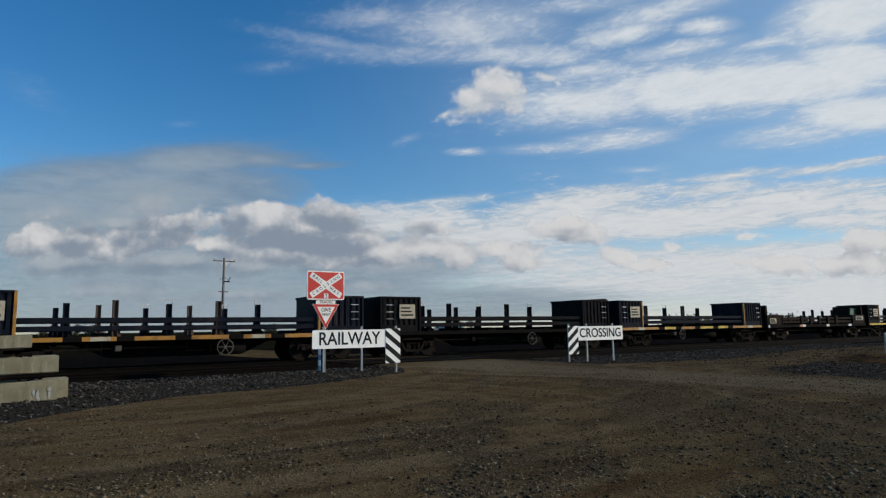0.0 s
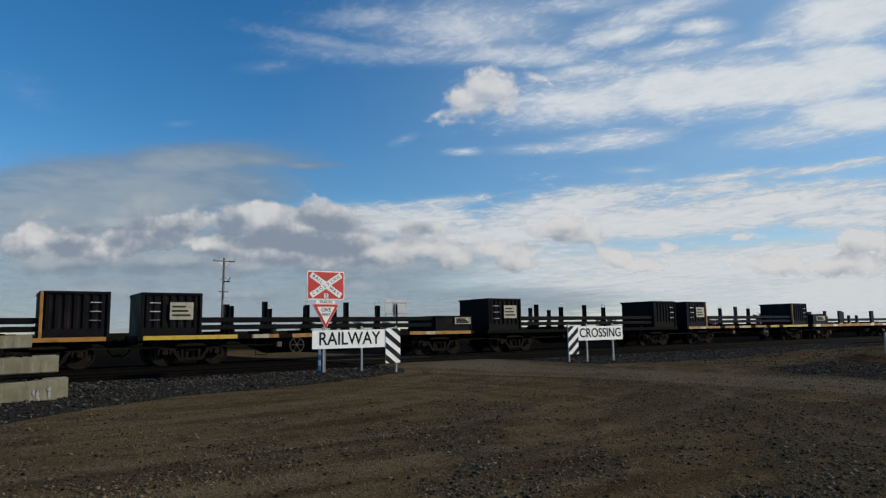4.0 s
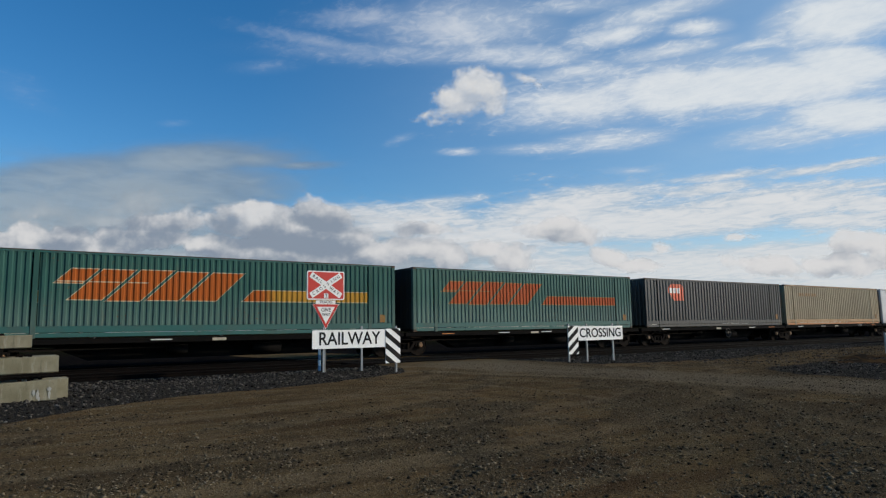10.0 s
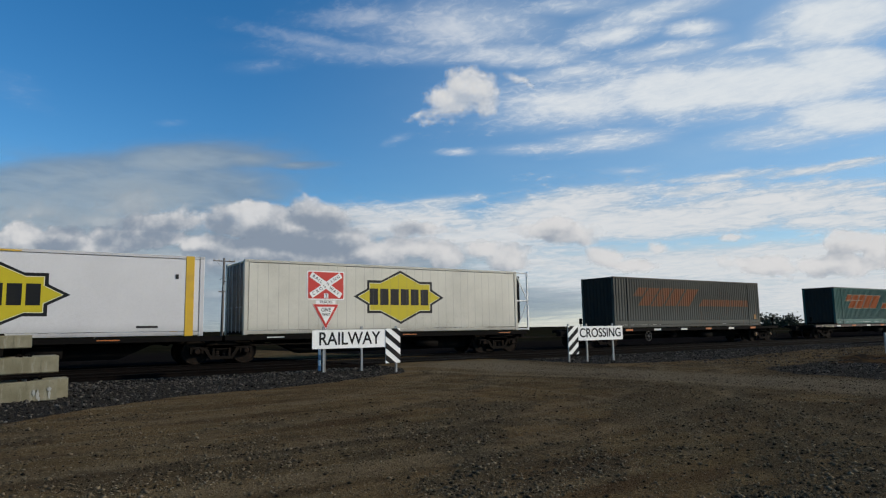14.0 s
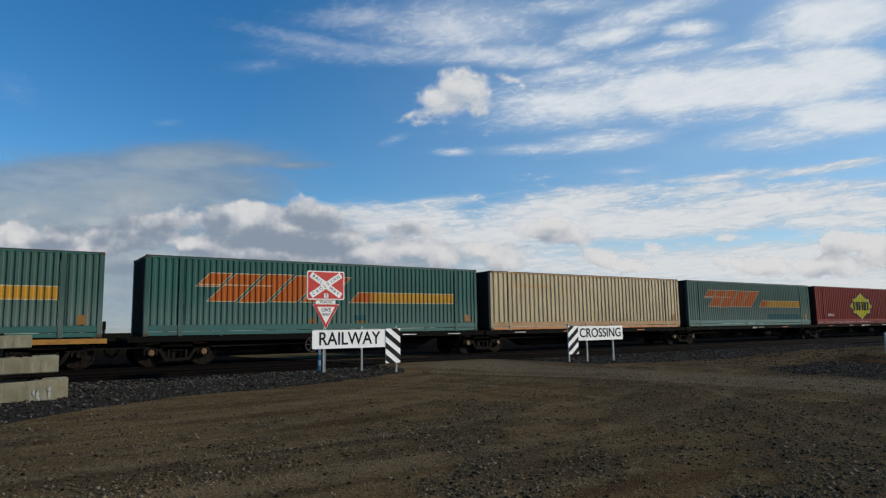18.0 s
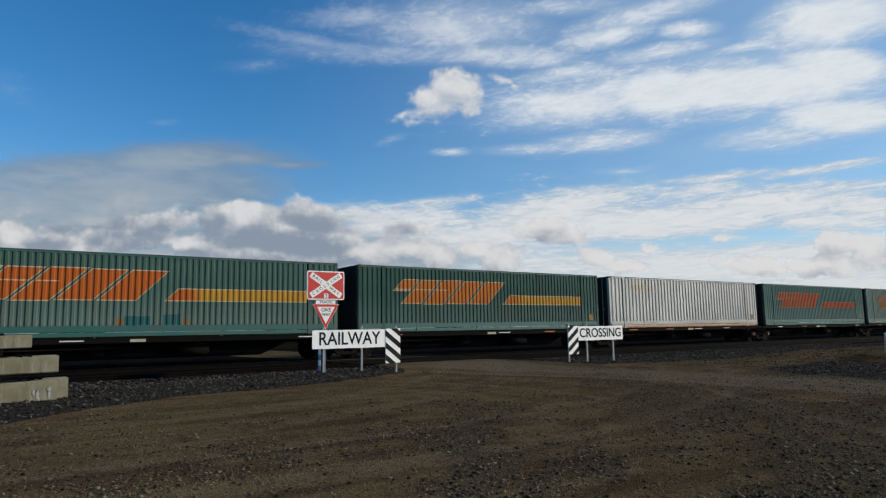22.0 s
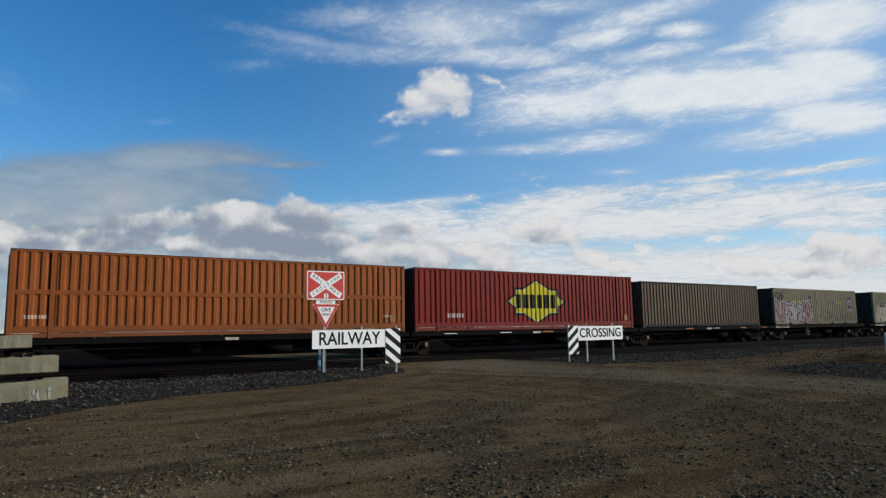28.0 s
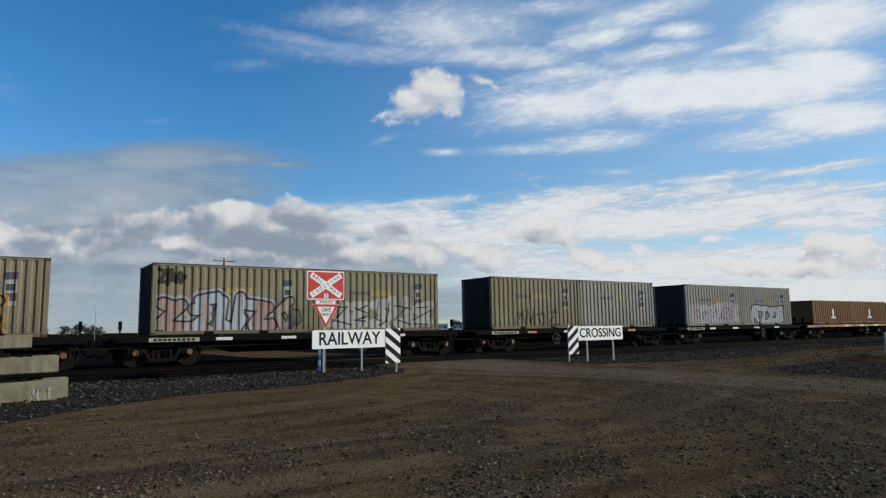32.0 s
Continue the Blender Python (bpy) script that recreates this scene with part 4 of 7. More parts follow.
def deck_of(n, flat):
    """Where a line of sight meets a level cloud deck, turned so that x runs along the wind's streaks."""
    u, v, _ = n.xyz(flat)
    far = n.math("DIVIDE", 1.0, n.mx(n.add(v, 0.06), 0.02))
    both_ways = n.make("ShaderNodeCombineXYZ", n.mul(u, far), far, 0.0).outputs[0]
    mp = n.t.nodes.new("ShaderNodeMapping")
    mp.inputs["Rotation"].default_value = (0, 0, radians(30))
    n.t.links.new(both_ways, mp.inputs[0])
    return mp.outputs[0]


def moved(n, vec, off):
    mp = n.t.nodes.new("ShaderNodeMapping")
    mp.inputs["Location"].default_value = (*off, 0)
    n.t.links.new(vec, mp.inputs[0])
    return mp.outputs[0]


def glowing(n, alpha, tone):
    """Cloud gives off the sunlight that it scatters, and is clear where it is thin."""
    glow = n.make("ShaderNodeEmission", tone, 1.0)
    clear = n.t.nodes.new("ShaderNodeBsdfTransparent")
    mixed = n.make("ShaderNodeMixShader", alpha, clear.outputs[0], glow.outputs[0])
    n.t.links.new(mixed.outputs[0], n.t.nodes["Material Output"].inputs[0])
    return n.mat


def sheet_cloud(name, spots, scale, ragged, rim, dense, dark, lit, ripple, fill, glow=None, thin=None, lumpy=0.55):
    """Flat layered cloud seen from below: streaks and ripples that close up towards the horizon."""
    n = Nodes(name)
    n.t.nodes.remove(n.bsdf)
    flat = n.coord.outputs["UV"]
    deck = deck_of(n, flat)
    streak = n.noise(deck, scale, 6, 0.55, stretch=(0.52, 1.0, 1.0), warp=0.5)
    lump = n.noise(deck, scale * 2.3, 7, 0.6, warp=0.8)
    fine = n.noise(deck, scale * 9.0, 4, 0.60, stretch=(0.75, 1.0, 1.0), warp=0.9)
    inside = patches(n, flat, spots)
    wave = n.add(n.mul(n.sub(streak, 0.5), ragged), n.mul(n.sub(lump, 0.5), ragged * lumpy))
    body = n.add(inside, wave)
    thick = n.add(body, n.mul(n.sub(fine, 0.5), n.mul(ripple, n.step(body, 1.3, 0.2))))
    alpha = n.mul(n.step(thick, 0.0, rim), dense)
    film = n.mul(n.step(n.add(inside, n.mul(wave, 0.45)), -0.25, 0.75), fill)
    alpha = n.sub(n.add(alpha, film), n.mul(alpha, film))
    if thin:
        alpha = n.mul(alpha, n.step(n.xyz(flat)[0], *thin))
    face = n.add(n.step(thick, 0.15, 1.5, 0.15, 0.75), n.add(n.mul(n.sub(fine, 0.5), 0.35 * ripple), n.mul(n.sub(lump, 0.5), 1.5 * lumpy)))
    tone = n.mix(n.step(face, 0.0, 1.0), dark, lit)
    if glow:
        u, v, _ = n.xyz(flat)
        (u0, u1), (v0, v1), k, c = glow
        near = n.mul(n.mul(n.step(u, u0, u1), n.step(v, v0, v1)), k)
        near = n.mul(near, n.step(n.noise(deck, scale * 0.6, 5), 0.25, 0.7, 0.75, 1.0))
        tone = n.mix(n.math("DIVIDE", alpha, n.mx(n.add(alpha, near), 0.001)), c, tone)
        alpha = n.sub(n.add(alpha, near), n.mul(alpha, near))
    return glowing(n, alpha, tone)


def heaped_cloud(name, spots, scale, puffy, ragged, rim, dense, dark, lit, contrast, off, shade=(), outer=0.8, shine=0.0):
    """Cauliflower cloud, lit from above and from the sun's side."""
    n = Nodes(name)
    n.t.nodes.remove(n.bsdf)
    flat = n.coord.outputs["UV"]

    def cells(vec, size, detail):
        mp = n.t.nodes.new("ShaderNodeMapping")
        mp.inputs["Scale"].default_value = (1.0, 1.2, 1)
        n.t.links.new(vec, mp.inputs[0])
        vo = n.make("ShaderNodeTexVoronoi", Vector=mp.outputs[0], Scale=size, Detail=detail, Roughness=0.55)
        vo.feature, vo.normalize, vo.voronoi_dimensions = "SMOOTH_F1", True, "2D"
        vo.inputs["Smoothness"].default_value = 0.5
        return n.mul(n.sub(0.25, vo.outputs["Distance"]), 2.5)

    def body(vec):
        soft = n.noise(vec, scale, 10, 0.60, stretch=(1.0, 1.35, 1), warp=0.3)
        bend = n.make("ShaderNodeTexNoise", Vector=vec, Scale=scale * 1.3, Detail=3.0)
        swayed = n.t.nodes.new("ShaderNodeVectorMath")
        swayed.operation = "MULTIPLY_ADD"
        n.put(swayed.inputs[0], bend.outputs["Color"])
        swayed.inputs[1].default_value = (0.022, 0.016, 0)
        n.put(swayed.inputs[2], moved(n, vec, (-0.011, -0.008)))
        w = swayed.outputs[0]
        out = n.add(patches(n, w, spots, outer), n.mul(n.sub(soft, 0.5), ragged))
        return n.add(out, n.mul(cells(w, scale * 1.8, 3.0), puffy))

    here = body(flat)
    above = body(moved(n, flat, off))
    alpha = n.mul(n.step(n.add(here, n.mul(n.sub(n.noise(flat, scale * 5, 6, 0.65), 0.5), 0.5)), 0.0, rim), dense)
    face = n.add(0.60, n.mul(n.sub(here, above), contrast))
    big = n.noise(flat, scale * 0.5, 4, 0.55)
    face = n.add(n.sub(face, n.step(big, 0.42, 0.72, 0.0, 0.22)), n.add(n.mul(n.sub(n.noise(flat, scale * 2.2, 7, 0.58), 0.5), 0.75), n.mul(cells(flat, scale * 3.2, 2.0), 0.22)))
    if shade:
        deep = n.add(patches(n, flat, shade), n.mul(n.sub(n.noise(flat, scale * 1.4, 7, 0.6), 0.5), 2.2))
        face = n.sub(face, n.step(deep, -0.4, 1.3, 0.0, 0.62))
    if shine:
        face = n.add(face, n.step(n.xyz(flat)[0], -0.15, 0.45, 0.0, shine))
    return glowing(n, alpha, n.mix(n.step(face, 0.0, 1.0), dark, lit))


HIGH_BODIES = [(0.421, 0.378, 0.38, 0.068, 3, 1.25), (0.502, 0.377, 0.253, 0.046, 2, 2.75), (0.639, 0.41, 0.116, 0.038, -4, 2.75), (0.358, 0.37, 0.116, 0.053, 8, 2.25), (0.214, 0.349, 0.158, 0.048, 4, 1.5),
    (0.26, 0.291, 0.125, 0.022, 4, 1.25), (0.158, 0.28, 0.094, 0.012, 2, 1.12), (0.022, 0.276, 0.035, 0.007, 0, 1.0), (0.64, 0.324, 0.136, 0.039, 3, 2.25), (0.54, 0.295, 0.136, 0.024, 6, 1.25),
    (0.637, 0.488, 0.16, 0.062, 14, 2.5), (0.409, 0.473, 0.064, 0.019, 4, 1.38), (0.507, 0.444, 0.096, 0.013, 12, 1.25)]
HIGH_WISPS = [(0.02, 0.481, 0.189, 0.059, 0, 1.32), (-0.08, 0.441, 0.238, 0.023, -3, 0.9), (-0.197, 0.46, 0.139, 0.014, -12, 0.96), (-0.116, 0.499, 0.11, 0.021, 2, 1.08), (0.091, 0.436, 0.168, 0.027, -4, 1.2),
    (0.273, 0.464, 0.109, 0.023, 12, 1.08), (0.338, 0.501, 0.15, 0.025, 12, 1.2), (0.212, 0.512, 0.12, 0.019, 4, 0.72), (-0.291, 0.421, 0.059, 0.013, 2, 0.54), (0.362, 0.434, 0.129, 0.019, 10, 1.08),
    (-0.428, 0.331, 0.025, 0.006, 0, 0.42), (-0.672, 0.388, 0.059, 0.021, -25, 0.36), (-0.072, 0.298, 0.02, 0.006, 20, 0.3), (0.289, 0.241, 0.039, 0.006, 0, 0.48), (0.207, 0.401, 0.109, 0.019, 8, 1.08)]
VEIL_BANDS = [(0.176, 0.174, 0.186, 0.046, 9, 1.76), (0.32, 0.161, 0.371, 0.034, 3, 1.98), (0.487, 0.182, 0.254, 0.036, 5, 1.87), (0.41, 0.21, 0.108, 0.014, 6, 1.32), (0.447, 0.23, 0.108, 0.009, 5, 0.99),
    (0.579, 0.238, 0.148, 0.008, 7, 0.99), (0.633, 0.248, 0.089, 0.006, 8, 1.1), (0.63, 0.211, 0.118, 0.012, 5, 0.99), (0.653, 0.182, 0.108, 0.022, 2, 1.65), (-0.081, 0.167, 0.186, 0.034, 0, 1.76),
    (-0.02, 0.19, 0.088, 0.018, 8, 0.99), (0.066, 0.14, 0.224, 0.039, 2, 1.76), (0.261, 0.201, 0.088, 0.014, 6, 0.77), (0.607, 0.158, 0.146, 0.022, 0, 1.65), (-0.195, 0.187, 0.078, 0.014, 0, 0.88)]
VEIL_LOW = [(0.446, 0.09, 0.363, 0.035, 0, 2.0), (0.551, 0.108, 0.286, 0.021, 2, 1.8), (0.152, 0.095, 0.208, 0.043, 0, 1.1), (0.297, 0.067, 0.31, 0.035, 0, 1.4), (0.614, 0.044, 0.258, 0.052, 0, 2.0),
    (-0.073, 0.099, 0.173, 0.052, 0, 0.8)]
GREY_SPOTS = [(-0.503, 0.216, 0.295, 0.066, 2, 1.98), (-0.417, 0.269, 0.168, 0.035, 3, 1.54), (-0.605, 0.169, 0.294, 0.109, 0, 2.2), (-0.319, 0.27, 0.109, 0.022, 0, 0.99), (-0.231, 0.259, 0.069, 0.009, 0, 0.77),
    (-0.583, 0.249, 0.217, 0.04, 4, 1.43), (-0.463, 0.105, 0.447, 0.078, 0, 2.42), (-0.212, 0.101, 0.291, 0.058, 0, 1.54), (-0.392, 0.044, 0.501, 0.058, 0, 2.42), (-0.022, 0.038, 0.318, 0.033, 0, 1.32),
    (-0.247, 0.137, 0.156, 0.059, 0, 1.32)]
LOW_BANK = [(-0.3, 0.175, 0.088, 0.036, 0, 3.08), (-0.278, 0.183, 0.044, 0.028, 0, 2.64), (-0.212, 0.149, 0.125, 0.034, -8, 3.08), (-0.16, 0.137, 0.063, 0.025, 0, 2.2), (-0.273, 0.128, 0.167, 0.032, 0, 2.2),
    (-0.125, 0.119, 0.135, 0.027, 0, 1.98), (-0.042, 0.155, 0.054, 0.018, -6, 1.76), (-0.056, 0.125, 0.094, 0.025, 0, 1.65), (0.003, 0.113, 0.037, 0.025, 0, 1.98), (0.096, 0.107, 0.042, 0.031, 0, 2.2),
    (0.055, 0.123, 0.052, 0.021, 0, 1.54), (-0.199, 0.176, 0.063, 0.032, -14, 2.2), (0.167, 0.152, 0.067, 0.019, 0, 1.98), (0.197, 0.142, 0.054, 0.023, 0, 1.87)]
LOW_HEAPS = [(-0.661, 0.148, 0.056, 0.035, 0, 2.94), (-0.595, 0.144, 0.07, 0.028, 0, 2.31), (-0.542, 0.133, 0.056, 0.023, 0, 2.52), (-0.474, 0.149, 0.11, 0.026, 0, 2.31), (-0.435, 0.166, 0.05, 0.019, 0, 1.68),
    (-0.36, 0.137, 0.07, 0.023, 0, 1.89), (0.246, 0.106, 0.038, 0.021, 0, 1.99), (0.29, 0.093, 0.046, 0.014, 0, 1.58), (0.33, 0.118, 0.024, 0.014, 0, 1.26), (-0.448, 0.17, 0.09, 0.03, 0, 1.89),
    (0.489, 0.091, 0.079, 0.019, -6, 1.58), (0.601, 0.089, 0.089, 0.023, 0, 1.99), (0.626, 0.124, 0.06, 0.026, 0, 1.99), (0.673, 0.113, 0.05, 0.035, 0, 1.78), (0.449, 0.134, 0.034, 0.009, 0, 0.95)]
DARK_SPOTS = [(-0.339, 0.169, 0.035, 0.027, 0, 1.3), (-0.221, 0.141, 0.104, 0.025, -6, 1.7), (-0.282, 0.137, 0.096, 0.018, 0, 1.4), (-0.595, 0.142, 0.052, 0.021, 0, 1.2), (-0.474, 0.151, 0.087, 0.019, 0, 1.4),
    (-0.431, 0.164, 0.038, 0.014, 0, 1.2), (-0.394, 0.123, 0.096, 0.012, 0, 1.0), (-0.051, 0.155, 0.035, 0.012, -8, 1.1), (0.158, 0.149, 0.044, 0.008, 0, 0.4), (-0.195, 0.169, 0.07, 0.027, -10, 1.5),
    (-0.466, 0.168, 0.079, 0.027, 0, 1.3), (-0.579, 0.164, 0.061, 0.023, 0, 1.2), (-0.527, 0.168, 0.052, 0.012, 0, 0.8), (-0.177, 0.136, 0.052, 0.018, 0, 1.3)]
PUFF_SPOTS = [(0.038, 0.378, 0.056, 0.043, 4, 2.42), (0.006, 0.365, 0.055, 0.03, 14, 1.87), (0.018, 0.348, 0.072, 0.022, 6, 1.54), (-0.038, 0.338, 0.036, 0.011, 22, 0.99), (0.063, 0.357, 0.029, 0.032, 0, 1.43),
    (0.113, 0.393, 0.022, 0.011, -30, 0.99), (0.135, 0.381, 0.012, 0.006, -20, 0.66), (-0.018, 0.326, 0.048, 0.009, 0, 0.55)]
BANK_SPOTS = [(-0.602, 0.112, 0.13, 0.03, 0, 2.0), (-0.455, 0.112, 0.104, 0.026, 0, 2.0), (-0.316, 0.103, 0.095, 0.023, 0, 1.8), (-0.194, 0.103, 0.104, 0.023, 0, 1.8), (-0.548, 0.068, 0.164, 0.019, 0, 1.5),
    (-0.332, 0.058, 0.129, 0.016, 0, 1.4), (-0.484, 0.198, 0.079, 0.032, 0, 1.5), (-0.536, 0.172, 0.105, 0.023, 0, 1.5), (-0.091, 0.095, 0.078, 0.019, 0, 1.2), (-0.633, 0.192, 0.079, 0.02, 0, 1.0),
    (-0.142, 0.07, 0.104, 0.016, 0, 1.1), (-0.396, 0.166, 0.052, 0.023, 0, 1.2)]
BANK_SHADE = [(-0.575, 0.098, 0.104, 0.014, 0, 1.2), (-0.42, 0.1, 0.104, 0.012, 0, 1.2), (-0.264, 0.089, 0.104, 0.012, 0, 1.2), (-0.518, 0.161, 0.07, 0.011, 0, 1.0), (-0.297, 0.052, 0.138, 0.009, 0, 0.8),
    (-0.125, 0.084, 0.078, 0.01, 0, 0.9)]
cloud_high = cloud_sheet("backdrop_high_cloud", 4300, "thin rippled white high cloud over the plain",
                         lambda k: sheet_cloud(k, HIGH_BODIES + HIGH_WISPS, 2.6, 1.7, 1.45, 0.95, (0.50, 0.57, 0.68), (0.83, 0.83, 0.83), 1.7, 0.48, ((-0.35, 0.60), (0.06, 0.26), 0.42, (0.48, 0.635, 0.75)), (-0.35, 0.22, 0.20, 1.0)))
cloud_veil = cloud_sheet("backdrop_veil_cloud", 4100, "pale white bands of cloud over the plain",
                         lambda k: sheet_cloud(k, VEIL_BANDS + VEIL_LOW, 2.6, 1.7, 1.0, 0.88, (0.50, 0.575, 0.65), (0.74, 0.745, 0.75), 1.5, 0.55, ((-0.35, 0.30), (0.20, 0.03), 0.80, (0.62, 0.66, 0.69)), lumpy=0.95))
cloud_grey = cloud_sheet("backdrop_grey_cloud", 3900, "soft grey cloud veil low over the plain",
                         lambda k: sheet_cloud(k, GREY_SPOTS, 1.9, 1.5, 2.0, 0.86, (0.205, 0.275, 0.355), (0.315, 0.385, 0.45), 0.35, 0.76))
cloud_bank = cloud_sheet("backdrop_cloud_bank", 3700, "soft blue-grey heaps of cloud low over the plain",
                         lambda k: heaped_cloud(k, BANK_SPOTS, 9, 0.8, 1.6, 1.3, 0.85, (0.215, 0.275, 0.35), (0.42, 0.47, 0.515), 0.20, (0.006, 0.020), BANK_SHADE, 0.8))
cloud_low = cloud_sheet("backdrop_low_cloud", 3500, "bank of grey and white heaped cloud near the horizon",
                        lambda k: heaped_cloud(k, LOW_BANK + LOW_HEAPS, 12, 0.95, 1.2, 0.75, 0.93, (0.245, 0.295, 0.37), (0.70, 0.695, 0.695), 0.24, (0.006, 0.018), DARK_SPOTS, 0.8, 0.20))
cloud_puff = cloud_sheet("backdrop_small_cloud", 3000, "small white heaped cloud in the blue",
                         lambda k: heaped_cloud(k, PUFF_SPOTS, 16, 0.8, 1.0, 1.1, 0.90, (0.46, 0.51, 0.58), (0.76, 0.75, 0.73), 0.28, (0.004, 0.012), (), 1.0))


# ---- container parts ----
def ribbed(x0, x1, z0, z1, y_out, depth, pitch=0.29, skin=0.03):
    """A wall of upright trapezoid ribs facing -y."""
    count = max(1, round((x1 - x0) / pitch))
    p = (x1 - x0) / count
    line = [(x0, y_out + depth)]
    for k in range(count):
        a = x0 + k * p
        line += [(a + 0.14 * p, y_out + depth), (a + 0.31 * p, y_out), (a + 0.69 * p, y_out), (a + 0.86 * p, y_out + depth)]
    line.append((x1, y_out + depth))
    outline = line + [(x1, y_out + depth + skin), (x0, y_out + depth + skin)]
    s = Shape()
    n = len(line)
    v = [(x, y, z) for z in (z0, z1) for x, y in outline]
    k = len(outline)
    f = [(i, i + 1, k + i + 1, k + i) for i in range(n - 1)]
    f.append((n, n + 1, k + n + 1, k + n))
    return s.poly(v, f)


LIVING = []          # keyed things with the x that each has at the start
HALF = 1.22


def container(u0, length, height, mat, label, group="freight containers", door_left=False, deep=True, posts=True, smooth=False, post_mat=None, unit=None, z=DECK, end_mat=None, rail_mat=None, strip=None, pitch=0.29):
    """A box whose left end is at u0 at the start. Parts: walls, posts, rails, castings, doors, roof, floor."""
    L, H = length, height
    wall_mat, mat = mat
    end_mat = end_mat[1] if isinstance(end_mat, tuple) else end_mat
    root = thing("shipping_container", pose(u0 + L / 2, TRACK, z), label, "shipping container", group)
    LIVING.append((root, u0 + L / 2, TRACK, z))
    end_mat = end_mat or mat
    rail_mat = rail_mat or mat
    low = 0.40 if deep else 0.16
    key = "%.2f %.2f %d %d" % (L, H, deep, posts)
    for sx in (-1, 1):
        for sy in (-1, 1):
            part("corner_post", shared("corner_post " + key, lambda: Shape().box(-0.08, 0.08, -0.08, 0.08, 0.0, H, 0.012), mat), None, root, at=pose(sx * (L / 2 - 0.08), sy * (HALF - 0.08), 0))
            for z1 in (0.0, H - 0.118):
                part("corner_casting", shared("corner_casting", lambda: Shape().box(-0.089, 0.089, -0.081, 0.081, 0.0, 0.118, 0.015), mat if smooth else RUST_EDGE), None, root, at=pose(sx * (L / 2 - 0.085), sy * (HALF - 0.077), z1))
    side_key = "side_wall %s %d %.3f" % (key, smooth, pitch)
    if smooth:
        wall = shared(side_key, lambda: Shape().box(-L / 2 + 0.185, L / 2 - 0.185, -HALF + 0.012, -HALF + 0.06, low + 0.02, H - 0.125, 0.004), wall_mat)
    else:
        def make():
            a = Shape()
            cut = [-L / 2 + 0.16] + ([-6.095 - 0.115, -6.095 + 0.115, 6.095 - 0.115, 6.095 + 0.115] if posts else []) + [L / 2 - 0.16]
            for x0, x1 in zip(cut[0::2], cut[1::2]):
                q = ribbed(x0, x1, low, H - 0.10, -HALF + 0.006, 0.150 * pitch, pitch)
                a.poly(q.v, q.f)
            return a
        wall = shared(side_key, make, wall_mat)
    part("side_wall", wall, None, root)
    part("side_wall", wall, None, root, at=pose(0, 0, 0, 0, 0, 180))
    for turn in (0, 180):
        part("top_rail", shared("top_rail " + key, lambda: Shape().box(-L / 2 + 0.16, L / 2 - 0.16, -HALF + 0.004, -HALF + 0.07, H - 0.10, H - 0.038, 0.008), rail_mat), None, root, at=pose(0, 0, 0, 0, 0, turn))
        def rail():
            a = Shape()
            a.box(-L / 2 + 0.16, L / 2 - 0.16, -HALF + 0.02, -HALF + 0.09, 0.03, low * 0.42, 0.006)
            if deep:
                a.box(-L / 2 + 0.16, L / 2 - 0.16, -HALF + 0.008, -HALF + 0.09, low * 0.47, low - 0.004, 0.006)
                for x in (-4.4, -1.05, 1.05, 4.4):
                    a.box(x - 0.03, x + 0.03, -HALF + 0.004, -HALF + 0.09, 0.02, low)
            else:
                a.box(-L / 2 + 0.16, L / 2 - 0.16, -HALF + 0.012, -HALF + 0.09, low * 0.42, low, 0.004)
            return a
        br = part("bottom_rail", shared("bottom_rail " + key, rail, rail_mat), None, root, at=pose(0, 0, 0, 0, 0, turn))
        if strip:
            part("strip", shared("strip " + key, lambda: Shape().box(-L / 2 + 0.17, L / 2 - 0.17, -HALF + 0.012, -HALF + 0.018, 0.03, 0.11), strip), None, br, "thin coloured strip")
        if posts:
            for x in (-6.095, 6.095):
                part("lifting_post", shared("lifting_post " + key + str(bool(post_mat)), lambda: Shape().box(-0.15 if post_mat else -0.08, 0.15 if post_mat else 0.08, -HALF - 0.006, -HALF + 0.09, 0.0, H - 0.004, 0.012), post_mat or mat), None, root, "yellow post" if post_mat else "", at=pose(x, 0, 0) if turn == 0 else pose(x, 0, 0, 0, 0, 180))
    if deep:
        part("data_panel", shared("data_panel", lambda: Shape().box(-0.13, 0.13, -HALF - 0.004, -HALF + 0.004, 0.44, 0.76), RUSTY_LABEL), None, root, "small rusty orange label", at=pose(L / 2 - 0.62, 0, 0))
    if post_mat:
        part("data_panel", shared("data_panel_low", lambda: Shape().box(-0.14, 0.14, -HALF - 0.002, -HALF + 0.014, 0.62, 1.12), YELLOW), None, root, "small yellow label", at=pose(-5.70, 0, 0))
        part("top_marking", shared("top_marking", lambda: Shape().box(-0.9, 0.9, -HALF + 0.001, -HALF + 0.006, H - 0.092, H - 0.048), YELLOW), None, root, "thin yellow marking", at=pose(-0.02, 0, 0))
        for x in (-5.65, L / 2 - 0.95):
            part("vent", shared("vent", lambda: Shape().box(-0.05, 0.05, -HALF - 0.004, -HALF + 0.014, 2.05, 2.22, 0.004), INK), None, root, "small dark vent", at=pose(x, 0, 0))
        part("stencil_bar", shared("stencil_bar", lambda: Shape().box(-0.35, 0.35, -HALF + 0.006, -HALF + 0.014, 0.30, 0.38), INK), None, root, "small dark marking", at=pose(L / 2 - 1.9, 0, 0))
    part("roof", shared("roof " + key, lambda: Shape().box(-L / 2 + 0.165, L / 2 - 0.165, -HALF + 0.004, HALF - 0.004, H - 0.034, H - 0.004, 0.004), mat if smooth else RUST_EDGE), None, root)
